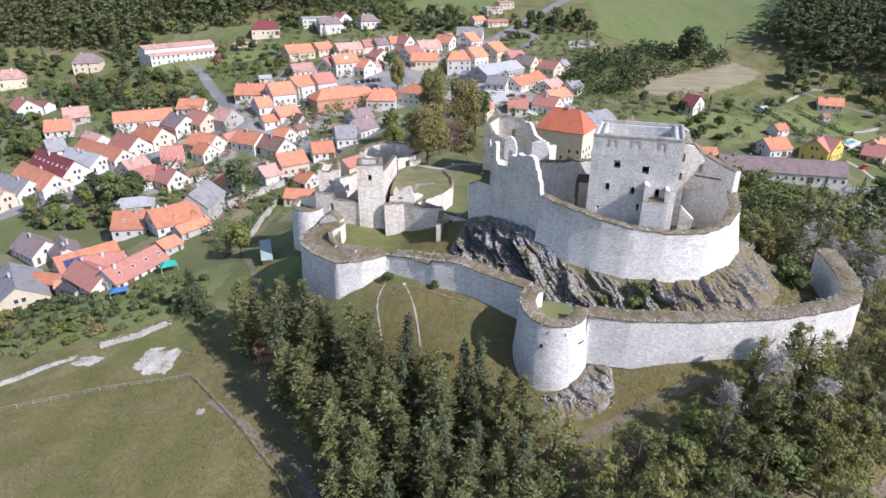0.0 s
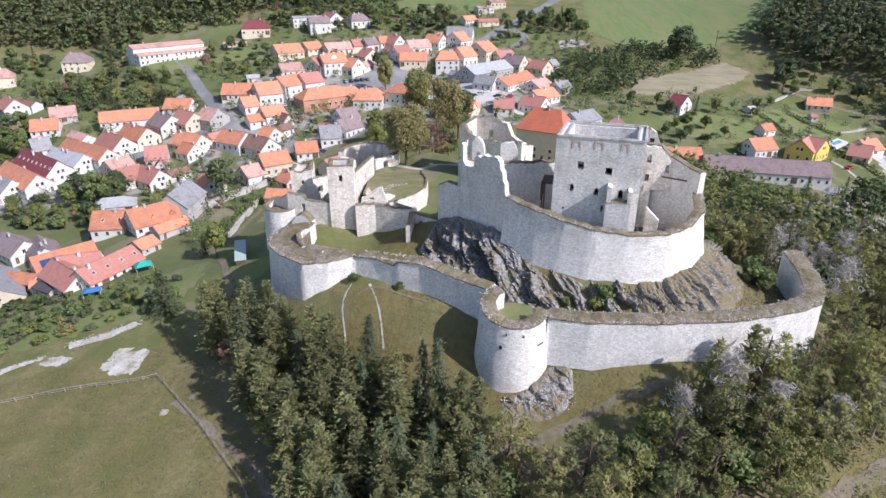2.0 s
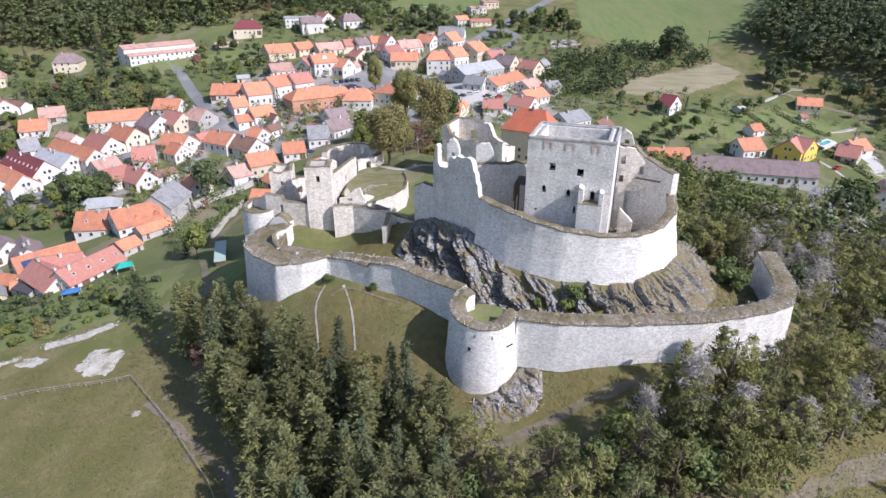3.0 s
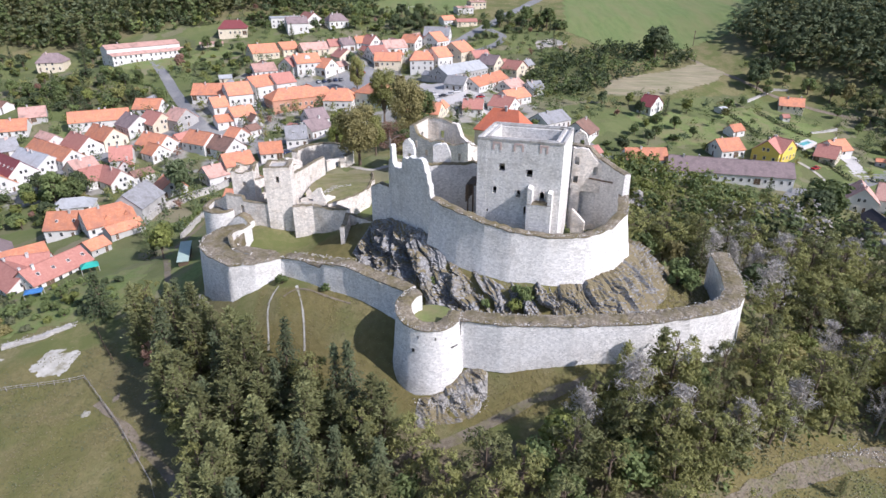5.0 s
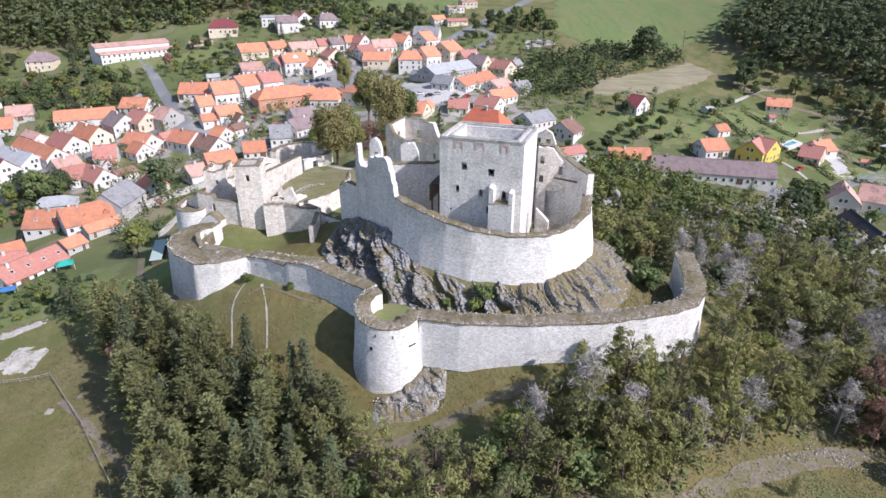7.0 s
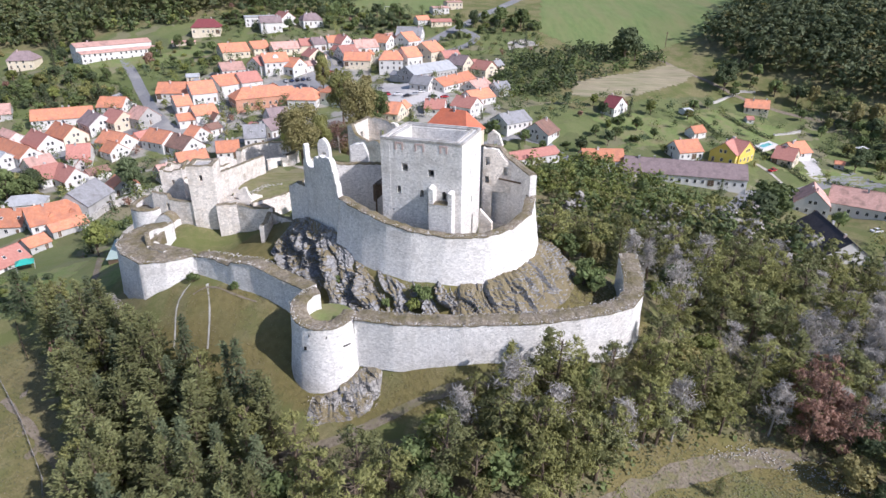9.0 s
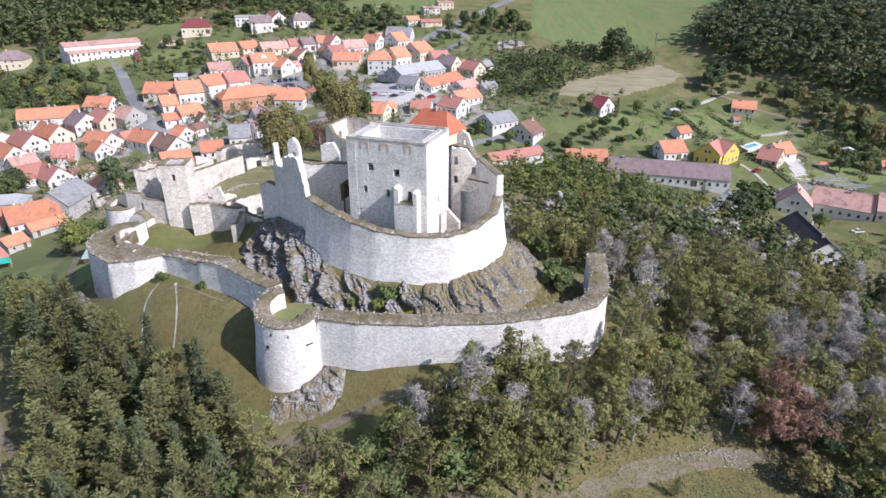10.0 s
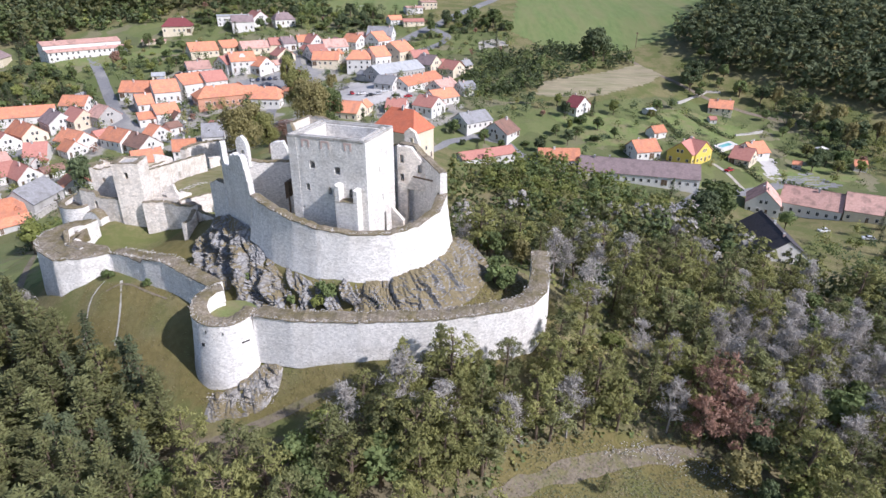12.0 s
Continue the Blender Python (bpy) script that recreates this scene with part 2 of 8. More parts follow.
LEAF = {
    "pine": leafy("pine_needles", (0.150, 0.162, 0.068), (0.250, 0.258, 0.112)),
    "spruce": leafy("spruce_needles", (0.10, 0.125, 0.065), (0.18, 0.205, 0.108)),
    "olive": leafy("olive_pine_needles", (0.195, 0.202, 0.070), (0.315, 0.310, 0.118)),
    "green": leafy("green_leaves", (0.13, 0.17, 0.062), (0.215, 0.265, 0.105)),
    "lime": leafy("yellow_green_leaves", (0.170, 0.200, 0.055), (0.270, 0.290, 0.091)),
    "autumn": leafy("autumn_leaves", (0.245, 0.225, 0.092), (0.37, 0.325, 0.145)),
    "rust": leafy("rust_brown_leaves", (0.27, 0.155, 0.112), (0.40, 0.25, 0.185)),
    "grey": leafy("bare_twigs", (0.36, 0.335, 0.305), (0.52, 0.49, 0.45)),
    "dark": leafy("dark_leaves", (0.085, 0.112, 0.055), (0.150, 0.185, 0.090)),
    "straw": leafy("dry_grass", (0.20, 0.172, 0.10), (0.30, 0.26, 0.155)),
    "turf": leafy("green_grass", (0.135, 0.150, 0.079), (0.205, 0.215, 0.122)),
}
# the lie of the land: a profile that climbs from the valley to the far fields,
# and rounded rises and hollows (x, y, reach, height)
CLIMB = [(-60, 10), (60, 9), (150, 7), (200, 8), (240, 11), (262, 15), (300, 25), (325, 31), (345, 37), (400, 49), (455, 63), (520, 74), (800, 110), (2500, 240)]
CASTLE_HILL = [
    (40, 113, 26, 21.8), (40, 113, 13, 5.6), (20, 118, 14, 6.9), (50, 98, 16, 0.6), (75, 102, 14, 4.7),
    (72, 118, 20, 6.9), (20, 93, 12, 2.2), (0, 104, 12, 10.2), (-20, 114, 13, 13.7), (-16, 134, 10, 10.5),
    (0, 145, 18, 13.6), (-5, 168, 18, 10.6), (20, 172, 22, 19.2), (-45, 140, 16, 7.5), (-38, 170, 14, 6.3),
]
CASTLE_SPURS = [
    (30, 84, 10, -2.9), (62, 88, 12, 1), (40, 70, 20, 4.9), (75, 68, 16, 0.1), (-40, 92, 18, 1.6),
    (105, 125, 26, 6.8), (115, 170, 26, 6.7), (20, 105, 10, -0.2), (8, 122, 9, -2.2), (-20, 190, 14, 12.1),
    (-14, 132, 7, -8.2), (-28, 136, 8, 6.5), (10, 130, 8, 6.8), (98, 78, 15, 1.6), (100, 30, 40, 2.9),
    (8, 112, 7, -2.1),
]
TOWN_SLOPES = [
    (45, 208, 25, 13.1), (95, 225, 30, 4), (-10, 275, 28, -6.1), (-90, 300, 35, 5.5), (-120, 180, 35, 1),
    (190, 225, 28, 0.8), (130, 290, 32, -0.4), (255, 275, 35, -7.6), (-85, 150, 25, 3.3), (150, 140, 25, 3.6),
    (0, 250, 30, 20.3), (-70, 120, 25, 4.4), (-86, 186, 16, 4.2), (-150, 240, 30, 2.5), (182, 262, 16, 1.7),
    (220, 150, 35, -3.1), (-200, 160, 50, -3), (-125, 150, 22, -3.3), (195, 222, 16, -5.8), (-60, 230, 25, 3),
    (83, 287, 18, 2.5), (-136, 298, 18, -2),
]
FAR_SLOPES = [
    (30, 320, 28, 8.5), (-150, 345, 40, 0.2), (215, 320, 35, -8), (55, 345, 25, -7.3), (300, 380, 70, 14),
    (-250, 420, 70, -0.3), (183, 400, 40, -3.9), (-225, 385, 40, -7.8), (-200, 520, 80, 6.5), (-420, 520, 110, 10.7),
    (200, 520, 70, -5.2), (0, 340, 18, -5.9), (-163, 345, 18, 5.7), (330, 520, 80, 3.5),
]
def lie(x, y):
    """Height of the natural ground at x, y (numbers or arrays)."""
    x, y = np.asarray(x, float), np.asarray(y, float)
    z = np.interp(y, [k[0] for k in CLIMB], [k[1] for k in CLIMB])
    for hx, hy, r, h in CASTLE_HILL + CASTLE_SPURS + TOWN_SLOPES + FAR_SLOPES:
        z = z + h * np.exp(-((x - hx) ** 2 + (y - hy) ** 2) / (2 * r * r))
    # the castle yard is trodden level
    k = np.clip((1.25 - np.sqrt(((x - 2.5) / 12.5) ** 2 + ((y - 172) / 34) ** 2)) / 0.4, 0, 1)
    k = k * k * (3 - 2 * k)
    return z * (1 - k) + 33.0 * k


def steps(knots):
    """Coordinates from knot to knot with the step given for each stretch."""
    c = [knots[0][0]]
    for (a, s), (b, _) in zip(knots, knots[1:]):
        n = max(1, round((b - a) / s))
        c += [a + (b - a) * (i + 1) / n for i in range(n)]
    return np.array(c)


GX = steps([(-2200, 120), (-700, 25), (-320, 6), (-170, 2.5), (-60, 1.3), (110, 2.5), (300, 6), (480, 25), (900, 120), (2400, 0)])
GY = steps([(-700, 60), (-100, 10), (30, 2.5), (60, 1.3), (150, 2), (360, 5), (560, 25), (900, 120), (2700, 0)])
GXX, GYY = np.meshgrid(GX, GY)
GZ = lie(GXX, GYY)
rough_ground = np.array([[noise.noise((x * 0.11, y * 0.11, 3.0)) * 0.45 + noise.noise((x * 0.45, y * 0.45, 9.0)) * 0.18 for x in GX] for y in GY])
GZ = GZ + rough_ground


def gz(x, y):
    """Height of the built ground sheet at x, y."""
    i = int(np.clip(np.searchsorted(GX, x) - 1, 0, len(GX) - 2))
    j = int(np.clip(np.searchsorted(GY, y) - 1, 0, len(GY) - 2))
    u, v = (x - GX[i]) / (GX[i + 1] - GX[i]), (y - GY[j]) / (GY[j + 1] - GY[j])
    return float((GZ[j, i] * (1 - u) + GZ[j, i + 1] * u) * (1 - v) + (GZ[j + 1, i] * (1 - u) + GZ[j + 1, i + 1] * u) * v)


def inside(poly, x, y):
    odd = False
    for (ax, ay), (bx, by) in zip(poly, poly[1:] + poly[:1]):
        if (ay > y) != (by > y) and x < (bx - ax) * (y - ay) / (by - ay) + ax:
            odd = not odd
    return odd


def mesh_object(name, verts, faces, mats, parent=None, slots=None, smooth=False):
    me = bpy.data.meshes.new(name)
    me.from_pydata([tuple(v) for v in verts], [], faces)
    for m in mats if isinstance(mats, (list, tuple)) else [mats]:
        me.materials.append(m)
    if slots:
        me.polygons.foreach_set("material_index", slots)
    if smooth:
        me.polygons.foreach_set("use_smooth", [True] * len(me.polygons))
    me.update()
    ob = new(name, me)
    if parent is not None:
        ob.parent = parent
    return ob


# woods stand on needle litter; their outlines are used for the floor and for the trees
PINEWOOD = [(-47, 117), (-42.5, 105), (-28, 88), (-20, 75.5), (-17, 50), (60, 50), (62, 60), (50, 70), (40, 75), (22, 75.5), (12, 82), (2, 86), (-10, 93), (-18, 98), (-25, 104.5), (-35, 112)]
SLOPEWOOD = [(46, 81), (44, 72), (62, 60), (66, 64), (74, 74), (92, 81), (104, 80), (112, 66), (170, 55), (205, 90), (205, 158), (160, 166), (140, 188), (110, 206), (84, 205), (66, 196), (64, 150), (72, 126), (88, 116), (87, 96), (74, 87), (60, 84)]

gm = surface("rough_grass", (0.140, 0.130, 0.056), (0.240, 0.210, 0.105), 1.3, 0.95, 1.0, (0.122, 0.135, 0.046), 0.09, (0.42, 0.58))
n, l = gm.node_tree.nodes, gm.node_tree.links
att = n.new("ShaderNodeAttribute")
att.attribute_name = "litter"
mixn = n.new("ShaderNodeMix")
mixn.data_type = "RGBA"
tn = n.new("ShaderNodeTexNoise")
tn.inputs["Scale"].default_value, tn.inputs["Detail"].default_value = 0.6, 6
cr = n.new("ShaderNodeMix")
cr.data_type = "RGBA"
cr.inputs["A"].default_value, cr.inputs["B"].default_value = (0.12, 0.095, 0.065, 1), (0.25, 0.205, 0.14, 1)
l.new(tn.outputs["Fac"], cr.inputs["Factor"])
old = n["Principled BSDF"].inputs["Base Color"].links[0].from_socket
l.new(att.outputs["Fac"], mixn.inputs["Factor"])
l.new(old, mixn.inputs["A"])
l.new(cr.outputs["Result"], mixn.inputs["B"])
l.new(mixn.outputs["Result"], n["Principled BSDF"].inputs["Base Color"])
# gardens of the town: plots of lawn, beds and trodden earth
plot, plot_bw, plot_mix, plot_col = n.new("ShaderNodeTexVoronoi"), n.new("ShaderNodeRGBToBW"), n.new("ShaderNodeMix"), n.new("ShaderNodeValToRGB")
plot.inputs["Scale"].default_value = 0.085
geo = n.new("ShaderNodeNewGeometry")
wave, shift, wide = n.new("ShaderNodeTexNoise"), n.new("ShaderNodeVectorMath"), n.new("ShaderNodeVectorMath")
wave.inputs["Scale"].default_value, wave.inputs["Detail"].default_value = 0.25, 5
shift.operation, wide.operation = "ADD", "SCALE"
wide.inputs["Scale"].default_value = 7.0
l.new(geo.outputs["Position"], wave.inputs["Vector"])
l.new(wave.outputs["Color"], wide.inputs[0])
l.new(geo.outputs["Position"], shift.inputs[0])
l.new(wide.outputs["Vector"], shift.inputs[1])
l.new(shift.outputs["Vector"], plot.inputs["Vector"])
l.new(plot.outputs["Color"], plot_bw.inputs["Color"])
ramp_ = plot_col.color_ramp
ramp_.elements[0].color, ramp_.elements[1].color = (0.098, 0.128, 0.046, 1), (0.125, 0.122, 0.062, 1)
for at, c_ in ((0.40, (0.145, 0.178, 0.066, 1)), (0.55, (0.078, 0.105, 0.040, 1)), (0.68, (0.24, 0.215, 0.145, 1)), (0.78, (0.108, 0.142, 0.052, 1))):
    ramp_.elements.new(at).color = c_
l.new(plot_bw.outputs["Val"], plot_col.inputs["Fac"])
plot_mix.data_type = "RGBA"
lush_at, lush_f = n.new("ShaderNodeAttribute"), n.new("ShaderNodeMath")
lush_at.attribute_name = "lush"
lush_f.operation = "MULTIPLY"
lush_f.inputs[1].default_value = 0.7
l.new(lush_at.outputs["Fac"], lush_f.inputs[0])
l.new(lush_f.outputs["Value"], plot_mix.inputs["Factor"])
l.new(mixn.outputs["Result"], plot_mix.inputs["A"])
l.new(plot_col.outputs["Color"], plot_mix.inputs["B"])


def overlay(name, under, amount, tones, scale, lo, hi):
    """Another ground cover, laid over in patches where its attribute says so."""
    at_, tx, mr, mul, pair_, mix_ = n.new("ShaderNodeAttribute"), n.new("ShaderNodeTexNoise"), n.new("ShaderNodeMapRange"), n.new("ShaderNodeMath"), n.new("ShaderNodeMix"), n.new("ShaderNodeMix")
    fine_ = n.new("ShaderNodeTexNoise")
    at_.attribute_name = name
    tx.inputs["Scale"].default_value, tx.inputs["Detail"].default_value = scale, 5
    fine_.inputs["Scale"].default_value, fine_.inputs["Detail"].default_value = 0.8, 6
    for t_ in (tx, fine_):
        l.new(geo.outputs["Position"], t_.inputs["Vector"])
    mr.inputs["From Min"].default_value, mr.inputs["From Max"].default_value, mr.inputs["To Max"].default_value = lo, hi, amount
    l.new(tx.outputs["Fac"], mr.inputs["Value"])
    mul.operation = "MULTIPLY"
    l.new(mr.outputs["Result"], mul.inputs[0])
    l.new(at_.outputs["Fac"], mul.inputs[1])
    pair_.data_type = mix_.data_type = "RGBA"
    pair_.inputs["A"].default_value, pair_.inputs["B"].default_value = (*tones[0], 1), (*tones[1], 1)
    l.new(fine_.outputs["Fac"], pair_.inputs["Factor"])
    l.new(mul.outputs["Value"], mix_.inputs["Factor"])
    l.new(under, mix_.inputs["A"])
    l.new(pair_.outputs["Result"], mix_.inputs["B"])
    return mix_.outputs["Result"]


# dry grass on open slopes; in the inner ward also shade put into the colour
cover = overlay("heath_shade", plot_mix.outputs["Result"], 1.0, ((0.080, 0.072, 0.022), (0.240, 0.195, 0.080)), 0.12, 0.25, 0.5)
cover = overlay("paved", cover, 0.9, ((0.24, 0.225, 0.20), (0.42, 0.40, 0.37)), 0.09, 0.44, 0.52)
l.new(cover, n["Principled BSDF"].inputs["Base Color"])
nx, ny = len(GX), len(GY)
gverts = np.stack([GXX, GYY, GZ], -1).reshape(-1, 3)
gfaces = [(j * nx + i, j * nx + i + 1, (j + 1) * nx + i + 1, (j + 1) * nx + i) for j in range(ny - 1) for i in range(nx - 1)]
ground = mesh_object("ground", gverts, gfaces, gm, smooth=True)
litter = ground.data.attributes.new("litter", "FLOAT", "POINT")
WOOD_EDGE = [(-48, 98), (-40, 91), (-31, 83), (-22.5, 73), (-19, 55), (-10, 50), (-12, 80), (-24, 92), (-38, 105), (-46, 112)]
DRY_SLOPE = [(-16, 110), (-18, 100), (-6, 92), (8, 86), (28, 78), (60, 82), (84, 92), (84, 112), (62, 112), (40, 96), (14, 104)]
FAR_WOODS = [[(226, 418), (204, 402), (214, 371), (219, 354), (236, 340), (254, 324), (270, 311), (290, 292), (360, 262), (430, 400), (440, 500), (330, 540), (270, 485)], [(-400, 384), (-300, 388), (-238, 396), (-196, 397), (-183, 420), (-140, 430), (-112, 456), (-60, 470), (-80, 510), (-400, 520)]]
litter.data.foreach_set("value", [0.12 if inside(DRY_SLOPE, x, y) else 0.4 if -50 < x < -8 and 48 < y < 114 and inside(WOOD_EDGE, x, y) else 0.8 if -60 < x < 70 and 40 < y < 120 and inside(PINEWOOD, x, y) else 0.3 if y > 290 and any(inside(w, x, y) for w in FAR_WOODS) else 0.4 if 40 < x < 215 and 40 < y < 215 and inside(SLOPEWOOD, x, y) else 0.0 for x, y, z in gverts])
# the ward's brown-green cover also paints the shade lying between wall and crag
INNER_WARD = [(-12, 117), (-6, 112), (6, 106), (16, 101), (30, 92), (60, 91), (76, 98), (62, 112), (40, 98), (16, 112), (4, 130), (-8, 131), (-13, 124)]
GRAZED = [(-200, 30), (-14, 30), (-24, 74), (-40, 98), (-52, 112), (-70, 108), (-95, 98), (-200, 70)]
CLEARING = [(58, 52), (114, 52), (120, 66), (106, 81), (88, 82), (72, 76)]
heath_shade = ground.data.attributes.new("heath_shade", "FLOAT", "POINT")
heath_shade.data.foreach_set("value", [0.85 if inside(DRY_SLOPE, x, y) or inside(INNER_WARD, x, y) or inside(CLEARING, x, y) else 0.45 if x < -18 and y < 112 and inside(GRAZED, x, y) else 0.0 for x, y, z in gverts])
paved = ground.data.attributes.new("paved", "FLOAT", "POINT")
OLD_STREETS = [(-175, 208), (-150, 205), (-105, 222), (-60, 250), (-20, 265), (40, 264), (70, 290), (62, 372), (0, 392), (-90, 342), (-108, 300), (-165, 282)]
paved.data.foreach_set("value", [1.0 if inside(OLD_STREETS, x, y) else 0.0 for x, y, z in gverts])
lush = ground.data.attributes.new("lush", "FLOAT", "POINT")
GARDENS = [[(-14, 138), (4, 134), (32, 150), (34, 200), (-20, 200)], [(-260, 180), (-60, 118), (-36, 128), (-40, 190), (0, 250), (60, 255), (130, 215), (250, 228), (260, 310), (180, 330), (105, 305), (100, 420), (-20, 450), (-120, 440), (-260, 380)]]
lush.data.foreach_set("value", [1.0 if any(inside(g, x, y) for g in GARDENS) else 0.0 for x, y, z in gverts])
tagged(ground, "rough dry grass and woodland floor on sloping ground", "ground", kind="structure")


ROADS = []


def ribbon(name, path, width, mat, label, lift=0.10, category="road", wobble=0.0):
    """A road or path that lies on the ground along a line."""
    pts = []
    for (ax, ay), (bx, by) in zip(path, path[1:]):
        k = max(1, int(math.hypot(bx - ax, by - ay) / 1.5))
        pts += [(ax + (bx - ax) * i / k, ay + (by - ay) * i / k) for i in range(k)]
    pts.append(path[-1])
    p = np.array(pts)
    for _ in range(4):
        p[1:-1] = (p[:-2] + 2 * p[1:-1] + p[2:]) / 4
    ROADS.extend((a, b, width / 2) for a, b in p[::2])
    d = np.gradient(p, axis=0)
    d /= np.linalg.norm(d, axis=1)[:, None] + 1e-9
    m = max(2, int(width / 1.2))
    verts, faces = [], []
    for i in range(len(p)):
        w = width * (1 + wobble * noise.noise((p[i][0] * 0.3, p[i][1] * 0.3, 1)))
        for k in range(m + 1):
            s = (k / m - 0.5) * w
            x, y = p[i][0] - d[i][1] * s, p[i][1] + d[i][0] * s
            verts.append((x, y, gz(x, y) + lift))
    for i in range(len(p) - 1):
        for k in range(m):
            a = i * (m + 1) + k
            faces.append((a, a + 1, a + m + 2, a + m + 1))
    return tagged(mesh_object(name, verts, faces, mat, smooth=True), label, category, kind="structure")


def patch(name, poly, mat, label, lift=0.10, category="field", step=1.6):
    """A field, yard or square that lies on the ground within an outline."""
    xs, ys = [q[0] for q in poly], [q[1] for q in poly]
    step = max(step, (max(xs) - min(xs)) / 90)
    ca, cb = np.arange(min(xs), max(xs) + step, step), np.arange(min(ys), max(ys) + step, step)
    verts, faces, seen = [], [], {}
    def vert(i, j):
        if (i, j) not in seen:
            x, y = float(ca[i]), float(cb[j])
            x, y = x + noise.noise((x * 0.4, y * 0.4, 5)) * step * 0.6, y + noise.noise((x * 0.4, y * 0.4, 15)) * step * 0.6
            seen[i, j] = len(verts)
            verts.append((x, y, gz(x, y) + lift))
        return seen[i, j]
    for i in range(len(ca) - 1):
        for j in range(len(cb) - 1):
            if inside(poly, ca[i] + step / 2, cb[j] + step / 2):
                faces.append((vert(i, j), vert(i + 1, j), vert(i + 1, j + 1), vert(i, j + 1)))
    return tagged(mesh_object(name, verts, faces, mat, smooth=True), label, category, kind="structure")


def blot(name, c, r, mat, label, seed=0, lift=0.09):
    """A bare patch with a frayed outline on the grass."""
    verts, faces, m = [(c[0], c[1], gz(*c) + lift)], [], 90
    for k in (0.5, 1.0):
        for i in range(m):
            a = 2 * math.pi * i / m
            f = k * (1 + 0.35 * noise.noise((math.cos(a) * 1.5 + c[0], math.sin(a) * 1.5, seed)) + 0.13 * noise.noise((math.cos(a) * 7 + c[0], math.sin(a) * 7, seed)))
            x, y = c[0] + r[0] * f * math.cos(a), c[1] + r[1] * f * math.sin(a)
            verts.append((x, y, gz(x, y) + (lift if k < 1 else 0.0)))
    faces += [(0, 1 + i, 1 + (i + 1) % m) for i in range(m)] + [(1 + i, 1 + m + i, 1 + m + (i + 1) % m, 1 + (i + 1) % m) for i in range(m)]
    return tagged(mesh_object(name, verts, faces, mat, smooth=True), label, "bare ground", kind="structure")


patch("field", [(104, 424), (118, 520), (190, 560), (330, 540), (268, 483), (225, 421), (174, 394), (125, 395)], FIELD, "wide mown green field behind the town", 0.15)
patch("field", [(109, 323), (113, 339), (146, 352), (176, 369), (186, 355), (176, 343), (136, 320)], STUBBLE, "pale stubble field with mown rows", 0.15)
patch("field", [(-40, 448), (27, 455), (48, 505), (-20, 520), (-60, 500)], FIELD, "flat green football pitch", 0.15)
ribbon("road_1", [(-185, 188), (-165, 203), (-157, 211), (-149, 222), (-144, 233), (-137, 247), (-125, 257), (-111, 269), (-93, 279)], 7, ASPHALT, "grey asphalt street between houses")
ribbon("road_2", [(-88, 272), (-93, 279), (-101, 288), (-113, 306), (-130, 333), (-142, 350), (-150, 362)], 5.5, ASPHALT, "grey asphalt street climbing to a long building")
ribbon("road_3", [(-92, 190), (-81, 204), (-75, 214), (-64, 225), (-54, 242), (-41, 256), (-31, 266), (-25, 276), (-28, 300), (-35, 320)], 5, ASPHALT, "narrow grey street under the castle wall")
patch("square_1", [(-57, 330), (-41, 322), (-20, 330), (-12, 355), (-28, 362), (-39, 342)], ASPHALT, "grey car park in the town square", category="square")
patch("square_2", [(0, 312), (10, 296), (19, 290), (35, 301), (44, 309), (30, 322), (7, 340)], PAVING, "pale paved market square", category="square")
ribbon("road_4", [(20, 385), (28, 397), (40, 415), (58, 439), (78, 471), (98, 509), (140, 580)], 7, ASPHALT, "grey country road out of the town", 0.16)
ribbon("road_5", [(36, 378), (44, 388), (57, 400), (62, 412), (52, 424)], 5, ASPHALT, "grey side road with a tight bend", 0.16)
patch("yard", [(81, 403), (93, 409), (103, 400), (81, 390)], GRAVEL, "pale gravel yard", 0.15, "yard")
ribbon("track_1", [(170, 385), (176, 367), (184, 355), (204, 330), (221, 316), (245, 300)], 2.4, DIRT, "pale gravel track along gardens", category="track")
ribbon("road_6", [(215, 246), (177, 230), (164, 226), (151, 210), (136, 198)], 4.5, ASPHALT, "grey lane beside the barn")
ribbon("road_7", [(112, 240), (97, 247), (89, 265), (74, 271), (61, 263), (52, 240)], 4, ASPHALT, "grey lane behind the castle")
ribbon("path_1", [(14, 75), (22, 76.4), (26.9, 77.4), (31.3, 79.5), (35.3, 81.0), (41.2, 82.3), (47, 83.6), (53, 84.6), (60, 85.2)], 1.9, TRACK, "worn stony footpath below the wall", category="path", wobble=0.5)
ribbon("path_2", [(60, 62), (66, 65.5), (71.6, 68.7), (80.8, 72.7), (88, 75.2), (95, 77.0), (103, 78.5), (110, 80)], 3.4, TRACK, "wide bare earth track through the wood", category="path", wobble=0.6)
ribbon("path_9", [(-47, 94), (-43, 91), (-38, 87.4), (-32, 82.2), (-25.5, 77.2), (-21, 71), (-19, 62)], 1.7, DIRT, "worn bare earth along the wood's edge", 0.06, "path", 0.9)
for i, (x, y, r) in enumerate(((-27, 68, 1.0), (-33.5, 81, 1.2), (-37.5, 86.5, 0.9), (-43.5, 95, 0.8))):
    blot("worn_earth", (x, y), (r * 0.8, r * 1.4), DIRT, "worn bare earth at the wood's edge", i, 0.05)
ribbon("path_4", [(-41.5, 117), (-43.5, 122.9), (-46.2, 128.8), (-49.9, 137.4), (-54, 146), (-57.5, 152), (-60, 166), (-60.5, 181), (-59.5, 201)], 1.7, TRACK, "worn gravel footpath up to the castle", category="path")
